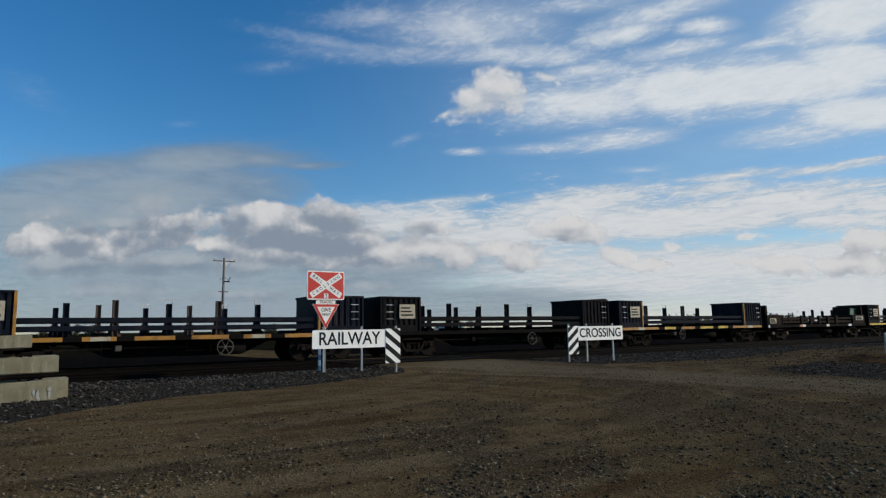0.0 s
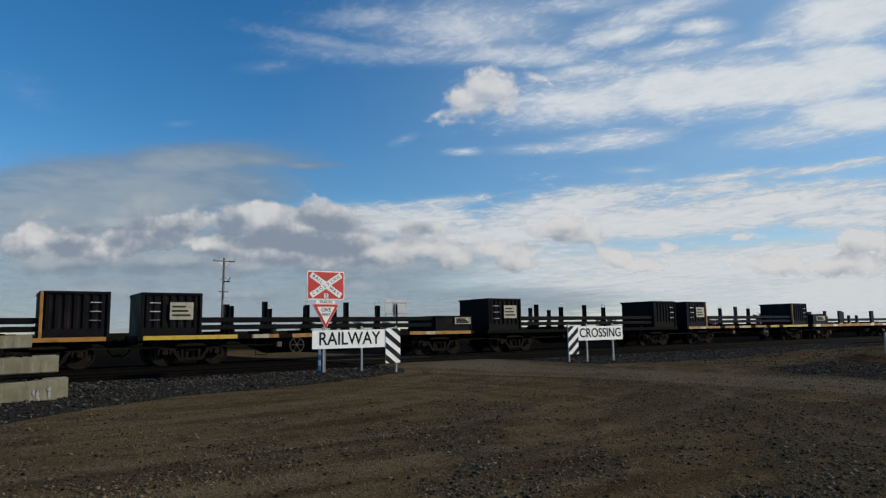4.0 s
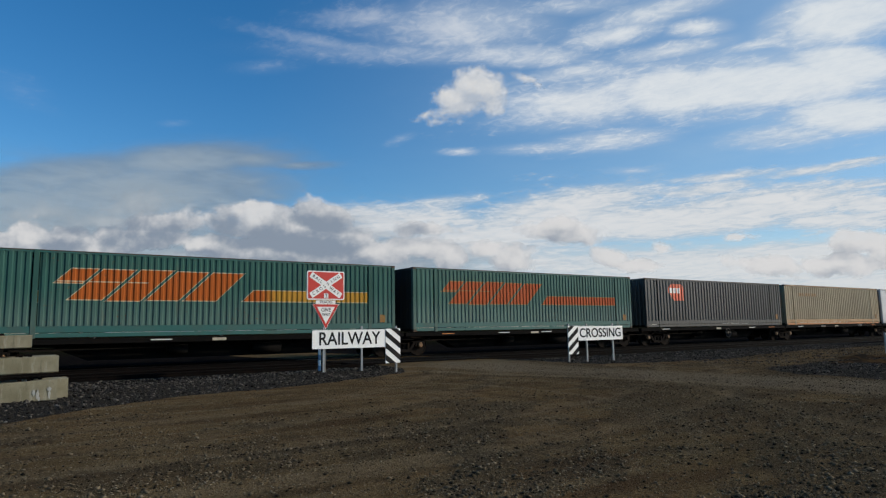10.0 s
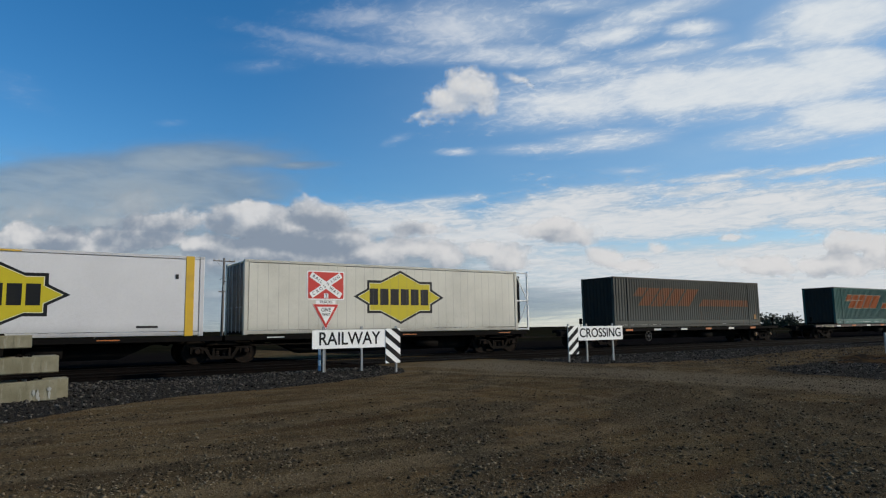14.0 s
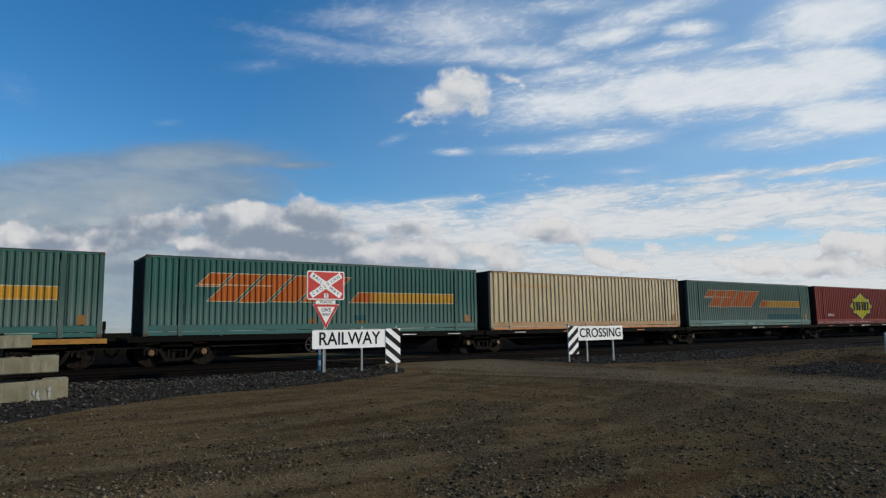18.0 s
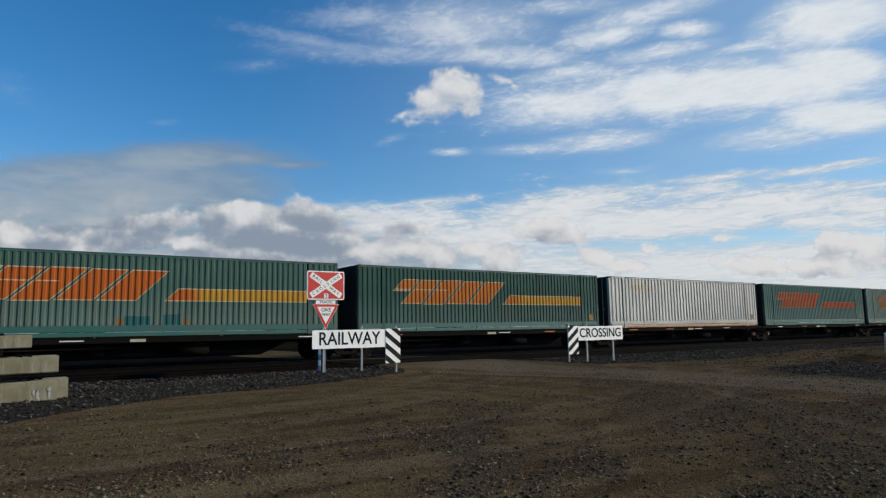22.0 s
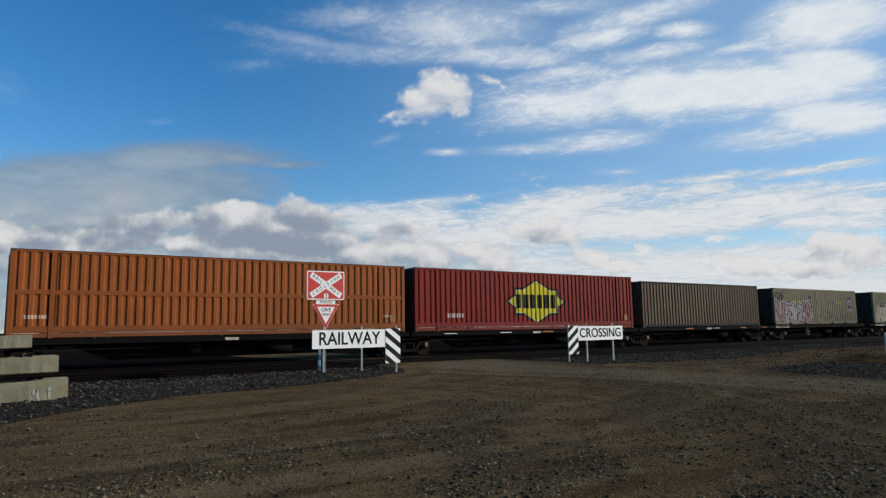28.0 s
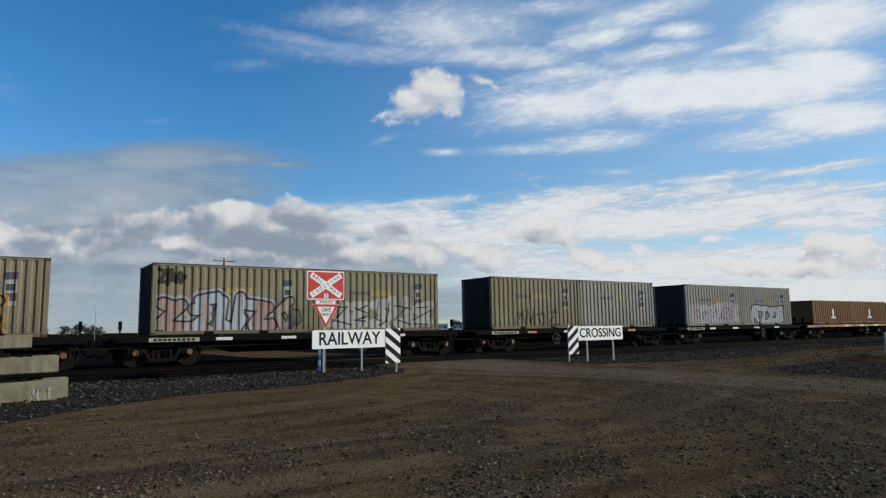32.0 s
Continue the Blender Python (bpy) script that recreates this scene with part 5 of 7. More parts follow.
    part("floor", shared("floor " + key, lambda: Shape().box(-L / 2 + 0.05, L / 2 - 0.05, -HALF + 0.1, HALF - 0.1, 0.02, 0.16), STEEL), None, root)
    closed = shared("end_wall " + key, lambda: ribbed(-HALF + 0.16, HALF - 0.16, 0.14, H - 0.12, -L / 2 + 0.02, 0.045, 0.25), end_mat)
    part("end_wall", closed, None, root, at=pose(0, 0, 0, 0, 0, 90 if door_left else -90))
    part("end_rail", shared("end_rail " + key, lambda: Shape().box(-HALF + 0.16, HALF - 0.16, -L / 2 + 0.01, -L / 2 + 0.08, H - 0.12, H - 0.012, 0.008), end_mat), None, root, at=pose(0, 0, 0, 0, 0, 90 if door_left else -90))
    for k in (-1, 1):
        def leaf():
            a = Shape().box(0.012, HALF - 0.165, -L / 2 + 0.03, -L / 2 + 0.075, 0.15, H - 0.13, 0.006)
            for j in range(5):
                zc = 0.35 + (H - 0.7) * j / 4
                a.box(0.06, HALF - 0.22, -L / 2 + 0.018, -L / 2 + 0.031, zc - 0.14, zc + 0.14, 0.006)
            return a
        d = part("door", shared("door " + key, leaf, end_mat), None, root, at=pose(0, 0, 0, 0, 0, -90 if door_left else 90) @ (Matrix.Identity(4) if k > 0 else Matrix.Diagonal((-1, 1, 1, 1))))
        for x in (0.28, 0.72):
            part("lock_rod", shared("lock_rod " + key, lambda: Shape().tube((0, -L / 2 + 0.0, 0.10), (0, -L / 2 + 0.0, H - 0.08), 0.018, n=6).box(-0.03, 0.14, -L / 2 - 0.02, -L / 2 + 0.02, 1.05, 1.09), GALV), None, d, "galvanised lock rod", at=pose(x, 0, 0))
    if not deep and not posts and not smooth:
        for turn in (0, 180):
            for x in (-1.03, 1.03):
                part("fork_pocket", shared("fork_pocket", lambda: Shape().box(-0.18, 0.18, -HALF + 0.008, -HALF + 0.10, 0.02, 0.135, 0.006), STEEL), None, root, "dark fork pocket", at=pose(x, 0, 0) if turn == 0 else pose(x, 0, 0, 0, 0, 180))
    if unit is not None:
        x0 = L / 2 * unit
        s = unit
        u = part("cooling_unit", Shape().box(x0 + 0.02 * s, x0 + 0.42 * s, -0.95, 0.95, 0.35, H - 0.2, 0.03), CHAR, root, "black cooling unit")
        part("grille", Shape().box(x0 + 0.425 * s, x0 + 0.44 * s, -0.7, 0.7, 1.6, 2.5, 0.01), STEEL, u)
        part("white_cover", Shape().box(x0 + 0.425 * s, x0 + 0.45 * s, -0.9, 0.9, 0.4, 1.35, 0.02), PALE, u, "white lower cover")
        for y in (-1.16, 1.16):
            part("guard_post", Shape().box(x0 + 0.68 * s, x0 + 0.76 * s, y - 0.04, y + 0.04, 0.0, H, 0.01), PALE, root, "white guard post")
            for z0, z1 in ((0.05, 0.05), (1.45, 1.45), (H - 0.06, H - 0.06)):
                part("guard_bar", Shape().tube((x0, y, z0), (x0 + 0.72 * s, y, z1), 0.035, n=6), PALE, root, "white guard bar")
            for z0, z1 in ((0.08, 1.42), (2.75, 1.48)):
                part("guard_brace", Shape().tube((x0, y, z0), (x0 + 0.72 * s, y, z1), 0.028, n=6), PALE, root, "white diagonal brace")
    return root


RUST_EDGE = worn("rusty_edge", (0.050, 0.032, 0.020), 0.85, 0, 4.0, (0.12, 0.06, 0.03), 0.6)
PALE = worn("white_enamel", (0.72, 0.72, 0.69), 0.45, 0, 2.0, (0.4, 0.38, 0.33), 0.3)
YELLOW = worn("yellow_post", (0.55, 0.34, 0.02), 0.5, 0, 2.0, (0.3, 0.2, 0.05), 0.4)
GREY_END = worn("grey_end_panel", (0.125, 0.105, 0.085), 0.85, 0, 1.5, (0.05, 0.045, 0.038), 0.6)
RUSTY_LABEL = worn("rusty_label", (0.21, 0.10, 0.016), 0.7, 0, 9.0, (0.08, 0.05, 0.03), 0.7)
RUSTY_STRIP = worn("orange_strip", (0.42, 0.15, 0.04), 0.6)
# box ends: the shade away from the sun is put into a near-black colour
SHADED_END = worn("shaded_end_panel", (0.034, 0.031, 0.027), 0.8, 0, 1.5, (0.050, 0.036, 0.026), 0.5)
TAN_RAIL = worn("tan_rail", (0.31, 0.185, 0.080), 0.65, 0, 1.5, (0.16, 0.09, 0.045), 0.6)
TEAL_RAIL = worn("teal_rail", (0.016, 0.090, 0.078), 0.6, 0, 1.5, (0.06, 0.07, 0.06), 0.6)

BLACK_INK, PALE_INK = (0.018, 0.016, 0.016), (0.44, 0.43, 0.40)
ORANGE, RIM = (0.33, 0.078, 0.012), (0.40, 0.31, 0.20)
GREEN, TEAL, SAGE = (0.030, 0.092, 0.076), (0.004, 0.058, 0.060), (0.135, 0.185, 0.145)
FRESH_TEAL, RUSTED = (0.006, 0.075, 0.080), (0.20, 0.085, 0.015)
BADGE = lambda cx=1.3, cz=1.42: badge(cx, cz, 4.6, 2.35)
P = {}
P["red_faded"] = paint("red_box_faded", (0.150, 0.021, 0.015), 0.35, 0, badge(0.4, 1.6, 4.4, 2.3, 1), logo_fade=0.3)
P["teal"] = paint("teal_box", TEAL, 0.35)
P["cream"] = paint("cream_box", (0.425, 0.335, 0.192), 0.40, 0, small_marks((0.46, 0.26, 0.09), -4.6, 2.2, 2.4, 0.22))
P["cream_plain"] = paint("cream_box_worn", (0.39, 0.312, 0.195), 0.50, 0, small_marks((0.40, 0.2, 0.07), -4.2, 2.2, 2.6, 0.22))
P["green_a"] = paint("green_box", GREEN, 0.3, 0.5, slanted(ORANGE, RIM))
P["green_b"] = paint("green_box_red_mark", (0.050, 0.118, 0.096), 0.3, 0.7, slanted((0.34, 0.070, 0.020), (0.28, 0.16, 0.07), -5.4))
PALE_GREEN = (0.046, 0.095, 0.076)
P["green_c"] = paint("green_box_pale", PALE_GREEN, 0.35, 0.6, both(slanted(ORANGE, RIM), touched_up([(-1.9, -1.6, 0.42, 0.60, RUSTED), (2.3, 2.6, 0.42, 0.62, RUSTED)])))
P["green_wide"] = paint("green_box_wide_patch", PALE_GREEN, 0.35, 0.6, both(slanted(ORANGE, RIM), touched_up([(1.6, 5.8, 0.41, 0.78, FRESH_TEAL)])))
P["green_marked"] = paint("green_box_marked", GREEN, 0.3, 0.5, both(slanted(ORANGE, RIM), touched_up([(0.83, 1.40, 0.52, 0.74, FRESH_TEAL), (-1.20, -0.85, 0.42, 0.60, RUSTED), (0.95, 1.40, 0.41, 0.52, RUSTED), (6.65, 7.0, 0.42, 0.66, RUSTED)])))
P["green_patched"] = paint("green_box_patched", PALE_GREEN, 0.35, 0.6, both(slanted(ORANGE, RIM), touched_up([(-0.70, 0.15, 0.41, 0.72, FRESH_TEAL), (0.55, 1.15, 0.41, 0.78, FRESH_TEAL), (-0.95, -0.72, 0.42, 0.64, RUSTED), (1.25, 1.45, 0.42, 0.62, RUSTED)])))
P["green_d"] = paint("green_box_dark", (0.022, 0.066, 0.050), 0.35, 0.4, slanted((0.35, 0.105, 0.015), RIM))
P["grey_green"] = paint("grey_green_box", (0.058, 0.058, 0.047), 0.8, 0.45, slanted((0.19, 0.065, 0.022), (0.12, 0.075, 0.04), -5.3), logo_fade=0.75)
P["sage"] = paint("sage_box", SAGE, 0.35, 0.5, slanted((0.33, 0.12, 0.04), (0.3, 0.2, 0.1)), logo_fade=0.5)
P["grey"] = paint("dark_grey_box", (0.022, 0.021, 0.020), 0.15, 0, block_mark(-4.4, 2.1), gloss=0.5, rough=0.42)
P["white_cool"] = paint("white_cool_box", (0.585, 0.58, 0.575), 0.03, 0, BADGE(0.02), panel=0.0, rough=0.4)
P["white_ribbed"] = paint("white_ribbed_box", (0.56, 0.54, 0.46), 0.08, 0, BADGE(0.1, 1.53), panel=0.42, rough=0.45)
P["red_badge"] = paint("red_box_badge", (0.180, 0.015, 0.010), 0.15, 0, both(badge(0.0, 1.42, 4.2, 2.3), small_marks((0.6, 0.55, 0.5), -5.1, 0.72, 0.9, 0.2)))
P["ivory"] = paint("ivory_box", (0.52, 0.50, 0.44), 0.3, 0, small_marks((0.50, 0.36, 0.16), -4.6, 2.3, 2.0, 0.3))
P["maroon_tagged"] = paint("maroon_box_sprayed", (0.125, 0.015, 0.013), 0.3, 0, both(badge(0.0, 1.85, 4.2, 2.1, 1),
                           sprayed([(-2.0, 0.80, 4.4, 0.90, 0.26, 4, (0.42, 0.40, 0.24), (0.36, 0.34, 0.22), (0.50, 0.49, 0.38), None, 51), (1.9, 0.75, 3.6, 0.90, 0.20, 4, (0.16, 0.33, 0.43), (0.44, 0.46, 0.46), BLACK_INK, (0.50, 0.48, 0.46), 52), (5.1, 0.75, 2.9, 0.95, 0.14, 4, (0.40, 0.38, 0.42), (0.14, 0.10, 0.22), (0.05, 0.04, 0.08), (0.16, 0.30, 0.30), 53)])))
P["ivory_bars"] = paint("ivory_box_brown_bars", (0.56, 0.53, 0.46), 0.3, 0, bold_bars((0.085, 0.045, 0.050), 0.4, 1.75, 6.2, 1.35))
P["maroon"] = paint("maroon_box", (0.12, 0.016, 0.014), 0.35, 0, badge(0.1, 1.48, 4.0, 2.25))
P["copper"] = paint("orange_brown_box", (0.245, 0.070, 0.016), 0.3, 0, both(small_marks((0.6, 0.5, 0.4), -6.5, 0.70, 0.7, 0.12), small_marks((0.6, 0.5, 0.4), 6.5, 0.70, 0.5, 0.10)))
P["rust_40"] = paint("brown_rusted_box", (0.100, 0.068, 0.039), 0.9, 0, None, streak=(0.12, 0.065, 0.03))
P["half"] = paint("brown_open_box", (0.21, 0.105, 0.036), 0.5, 0, None)
KHAKI = (0.212, 0.182, 0.112)
PALE_BARS = lambda cx: both(small_marks((0.04, 0.06, 0.13), cx - 0.75, 1.64, 1.0, 0.16), small_marks((0.42, 0.28, 0.04), cx + 0.30, 1.66, 1.1, 0.22),
                            touched_up([(cx + 1.98, cx + 2.34, 1.02, 2.12, (0.32, 0.31, 0.28)), (cx + 1.98, cx + 2.34, 1.86, 2.10, (0.020, 0.026, 0.055)), (cx + 2.05, cx + 2.28, 1.50, 1.72, (0.015, 0.014, 0.014)), (cx + 1.98, cx + 2.34, 1.18, 1.42, (0.03, 0.032, 0.05))]))
SPRAY = [
    (sprayed([(-0.4, 0.85, 4.7, 1.15, 0.17, 5, (0.40, 0.38, 0.36), (0.33, 0.17, 0.17), BLACK_INK, PALE_INK, 21), (-2.4, 2.05, 1.1, 0.5, 0.0, 3, None, None, BLACK_INK, None, 22)]), "pink and black spray paint"),
    (sprayed([(-1.5, 0.70, 2.7, 0.75, -0.045, 4, None, None, (0.05, 0.042, 0.034), None, 23), (1.4, 0.55, 2.0, 0.35, -0.05, 4, None, None, (0.07, 0.06, 0.045), None, 24)]), "thin black spray marks"),
    (sprayed([(-0.6, 0.80, 3.6, 1.15, 0.26, 4, (0.47, 0.38, 0.29), (0.42, 0.35, 0.28), None, None, 25), (-0.6, 1.42, 3.4, 0.12, -0.045, 2, None, None, BLACK_INK, None, 26)]), "faded peach spray paint"),
    (sprayed([(-0.85, 0.70, 3.75, 0.86, 0.175, 4, BLACK_INK, (0.035, 0.03, 0.025), (0.33, 0.31, 0.13), BLACK_INK, "UNO!"), (1.75, 0.62, 0.7, 0.5, 0.03, 1, (0.30, 0.29, 0.26), None, None, None, 27)]), "thick black sprayed letters edged in yellow"),
    (sprayed([(1.15, 0.72, 2.4, 0.9, 0.20, 3, (0.045, 0.025, 0.038), (0.06, 0.045, 0.055), PALE_INK, BLACK_INK, 28), (-1.3, 0.60, 2.4, 0.55, -0.04, 5, None, None, (0.16, 0.13, 0.09), None, 29)]), "purple and grey spray paint"),
    (sprayed([(-0.2, 0.75, 3.9, 0.95, 0.13, 5, PALE_INK, (0.30, 0.22, 0.15), BLACK_INK, (0.36, 0.19, 0.05), 30), (-2.45, 0.95, 0.8, 1.3, 0.0, 2, None, None, BLACK_INK, None, 31)]), "pale, black and orange spray paint"),
    (sprayed([(-0.75, 0.80, 4.1, 1.15, 0.19, 4, (0.34, 0.38, 0.40), (0.30, 0.20, 0.16), BLACK_INK, (0.30, 0.30, 0.31), 32), (-2.4, 2.1, 1.0, 0.45, 0.0, 3, None, None, BLACK_INK, None, 33), (1.95, 0.70, 0.9, 1.0, 0.14, 1, (0.05, 0.05, 0.05), (0.30, 0.24, 0.19), BLACK_INK, None, 34)]), "pale blue, pink and black spray paint"),
    (sprayed([(0.1, 0.75, 5.2, 1.0, 0.20, 5, (0.36, 0.35, 0.32), (0.30, 0.29, 0.26), None, None, 35), (0.1, 0.75, 5.0, 0.8, -0.045, 5, None, None, BLACK_INK, None, 36)]), "pale grey and black spray paint"),
    (sprayed([(-0.1, 0.60, 3.2, 0.80, -0.035, 4, None, None, (0.03, 0.028, 0.025), None, 37)]), "dark scrawled spray paint"),
    (None, "rust streaks"),
    (sprayed([(0.0, 0.75, 5.0, 0.95, 0.28, 6, (0.44, 0.42, 0.40), (0.36, 0.30, 0.30), None, None, 38), (0.0, 0.75, 4.4, 0.6, -0.045, 6, None, None, (0.12, 0.11, 0.12), None, 39)]), "white and pink spray paint"),
    (sprayed([(0.0, 0.75, 4.0, 0.95, 0.17, 4, (0.48, 0.48, 0.46), None, BLACK_INK, None, 40)]), "white and black spray paint"),
]


# ---- wagons ----
WHEELSETS = []


def bogie(parent, x, cap=None):
    """A two-axle truck: bolster, two side frames, springs and two wheelsets."""
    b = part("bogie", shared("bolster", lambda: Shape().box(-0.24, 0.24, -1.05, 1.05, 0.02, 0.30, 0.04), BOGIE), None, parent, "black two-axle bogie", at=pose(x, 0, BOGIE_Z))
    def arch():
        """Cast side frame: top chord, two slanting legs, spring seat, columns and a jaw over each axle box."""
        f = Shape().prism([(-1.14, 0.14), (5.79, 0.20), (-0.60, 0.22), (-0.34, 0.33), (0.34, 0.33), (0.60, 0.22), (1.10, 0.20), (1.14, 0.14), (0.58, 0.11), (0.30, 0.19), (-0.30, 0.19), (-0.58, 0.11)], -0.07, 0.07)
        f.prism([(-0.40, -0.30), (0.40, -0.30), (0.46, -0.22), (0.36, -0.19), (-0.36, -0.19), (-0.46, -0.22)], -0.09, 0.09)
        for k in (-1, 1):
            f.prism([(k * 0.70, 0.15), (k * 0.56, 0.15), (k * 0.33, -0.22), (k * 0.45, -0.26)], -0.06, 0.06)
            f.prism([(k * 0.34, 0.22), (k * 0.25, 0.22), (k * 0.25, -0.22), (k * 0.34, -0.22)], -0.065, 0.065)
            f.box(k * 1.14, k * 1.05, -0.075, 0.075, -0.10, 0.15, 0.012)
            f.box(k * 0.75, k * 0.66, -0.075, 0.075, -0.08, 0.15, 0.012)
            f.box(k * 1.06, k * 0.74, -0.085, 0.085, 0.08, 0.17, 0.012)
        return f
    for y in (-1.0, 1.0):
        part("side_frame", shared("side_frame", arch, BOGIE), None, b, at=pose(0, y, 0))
        for dx in (-0.14, 0.14):
            part("spring", shared("spring", lambda: Shape().lathe((0, 0, 0), [(0.085, -0.22), (0.10, -0.19), (0.085, -0.16), (0.10, -0.12), (0.085, -0.08), (0.10, -0.04), (0.085, 0.0), (0.10, 0.03), (0.085, 0.06)], 10, "z"), WHEEL), None, b, at=pose(dx, y - math.copysign(0.11, -y) * -1, 0))
    def wheels():
        s = Shape().tube((0, -1.12, 0), (0, 1.12, 0), 0.075, n=10)
        for k in (-1, 1):
            prof = [(0.12, 0.70), (0.13, 0.73), (0.40, 0.755), (0.42, 0.73), (0.505, 0.73), (0.505, 0.76), (0.48, 0.77), (0.475, 0.86), (0.44, 0.865), (0.42, 0.83), (0.15, 0.84), (0.13, 0.88)]
            s.lathe((0, 0, 0), [(r, k * h) for r, h in prof], 26)
            for a in range(3):
                c, d = 0.055 * math.cos(a * 2.094), 0.055 * math.sin(a * 2.094)
                s.tube((c, k * 1.12, d), (c, k * 1.15, d), 0.018, n=6)
        return s
    for dx in (-0.9, 0.9):
        w = part("wheelset", shared("wheelset", wheels, WHEEL), None, b, "steel wheels on their axle")
        w.matrix_parent_inverse = Matrix.Translation((dx, 0, 0))
        WHEELSETS.append(w)
        for y in (-1.09, 1.09):
            part("bearing_cap", shared("bearing_cap", lambda: Shape().lathe((0, 0, 0), [(0.085, -0.06), (0.105, -0.04), (0.115, -0.02), (0.12, 0.05)], 14), cap or WHEEL), None, b, "pale hub cap" if cap else "", at=pose(dx, y, 0))
    return b


def hand_wheel(parent, x, z, r=0.26, mat=None):
    s = Shape()
    N = 20
    for i in range(N):
        a, b = 2 * math.pi * i / N, 2 * math.pi * (i + 1) / N
        s.tube((r * math.cos(a), 0, r * math.sin(a)), (r * math.cos(b), 0, r * math.sin(b)), 0.018, n=5)
    for i in range(6):
        a = 2 * math.pi * i / 6
        s.tube((0, 0, 0), (r * math.cos(a), 0, r * math.sin(a)), 0.014, n=5)
    s.lathe((0, 0, 0), [(0.05, -0.03), (0.05, 0.03)], 10)
    part("brake_wheel", s, mat or GREY_RIM, parent, "spoked brake wheel", at=pose(x, -1.30, z))


def coupler(parent, x, side):
    part("coupler", shared("coupler", lambda: Shape().box(0, 0.55, -0.10, 0.10, -0.12, 0.12, 0.03).box(0.45, 0.72, -0.19, 0.16, -0.17, 0.17, 0.05), STEEL), None, parent, at=pose(x, 0, 0.95) if side > 0 else pose(x, 0, 0.95, 0, 0, 180))
    hose = Shape()
    pts = [Vector((0, 0.3, -0.05)), Vector((0.12, 0.3, -0.3)), Vector((0.30, 0.28, -0.45)), Vector((0.5, 0.25, -0.36))]
    for a, b in zip(pts, pts[1:]):
        hose.tube(a, b, 0.03, n=6)
    part("brake_hose", hose, STEEL, parent, "black rubber brake hose", at=pose(x, 0, 0.95) if side > 0 else pose(x, 0, 0.95, 0, 0, 180))


def step_irons(parent, x):
    s = Shape()
    for dx in (-0.22, 0.22):
        s.tube((dx, 0, 0), (dx, 0, -0.62), 0.014, n=5)
    for z in (-0.28, -0.60):
        s.tube((-0.22, 0, z), (0.22, 0, z), 0.014, n=5)
    part("foot_step", s, STEEL, parent, at=pose(x, -1.20, 1.05))


def belly(L, run, top, deep):
    e = L / 2 - 0.15
    return [(-e, top), (e, top), (e, top - 0.22), (run + 1.1, top - 0.24), (run, deep), (-run, deep), (-run - 1.1, top - 0.24), (-e, top - 0.22)]


def underframe(root, L, run, deep=0.42, sill=None, top=1.17, sill_h=0.17):
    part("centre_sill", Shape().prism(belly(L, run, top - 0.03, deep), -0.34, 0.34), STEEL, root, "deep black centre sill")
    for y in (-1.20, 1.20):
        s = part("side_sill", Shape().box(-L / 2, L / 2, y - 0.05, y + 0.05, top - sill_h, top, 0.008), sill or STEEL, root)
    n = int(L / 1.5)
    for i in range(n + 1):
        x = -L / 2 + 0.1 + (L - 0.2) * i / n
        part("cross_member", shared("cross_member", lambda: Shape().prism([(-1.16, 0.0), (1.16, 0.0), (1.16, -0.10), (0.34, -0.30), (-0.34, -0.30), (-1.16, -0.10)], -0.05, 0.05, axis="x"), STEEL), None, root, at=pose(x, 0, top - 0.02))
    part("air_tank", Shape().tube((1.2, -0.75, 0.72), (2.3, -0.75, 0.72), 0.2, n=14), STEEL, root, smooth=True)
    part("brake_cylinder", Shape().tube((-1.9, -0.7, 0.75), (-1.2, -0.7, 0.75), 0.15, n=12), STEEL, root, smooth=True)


def wagon_root(u, name, label, group):
    root = thing(name, pose(u, TRACK, 0), label, "railway wagon", group)
    LIVING.append((root, u, TRACK, 0.0))
    return root


def spine_wagon(u0, u1, left_bogie, right_bogie, seed, ends, wheels):
    """A skeleton platform from joint to joint; bogies given by their offsets from the ends, or None."""
    rng = random.Random(seed)
    u, L = (u0 + u1) / 2, u1 - u0
    root = wagon_root(u, "skeleton_wagon", "black skeleton container wagon with pale reflector plates", "skeleton wagons")
    underframe(root, L - 0.1, L / 2 - 3.4)
    if left_bogie is not None:
        bogie(root, -L / 2 + left_bogie, HUB if rng.random() < 0.5 else None)
    if right_bogie is not None:
        bogie(root, L / 2 - right_bogie, HUB if rng.random() < 0.5 else None)
    if ends[0]:
        coupler(root, -L / 2, -1)
    if ends[1]:
        coupler(root, L / 2, 1)
    for x in wheels:
        hand_wheel(root, x, 0.78, 0.28, mat=GREY_RIM)
    for x in (-5.5, -2.2, 0.6, 3.6, 6.0):
        if rng.random() < 0.75:
            white = rng.random() < 0.6
            part("sill_plate", Shape().box(x - 0.35, x + 0.35, -1.262, -1.251, 1.08, 1.118), WHITE_TAPE if white else ORANGE_TAPE, root, "white reflector" if white else "orange reflector")
    part("number_plate", Shape().box(-0.45, 0.05, -1.264, -1.251, 1.03, 1.13), PLATE, root, "pale plate with worn markings")
    return root


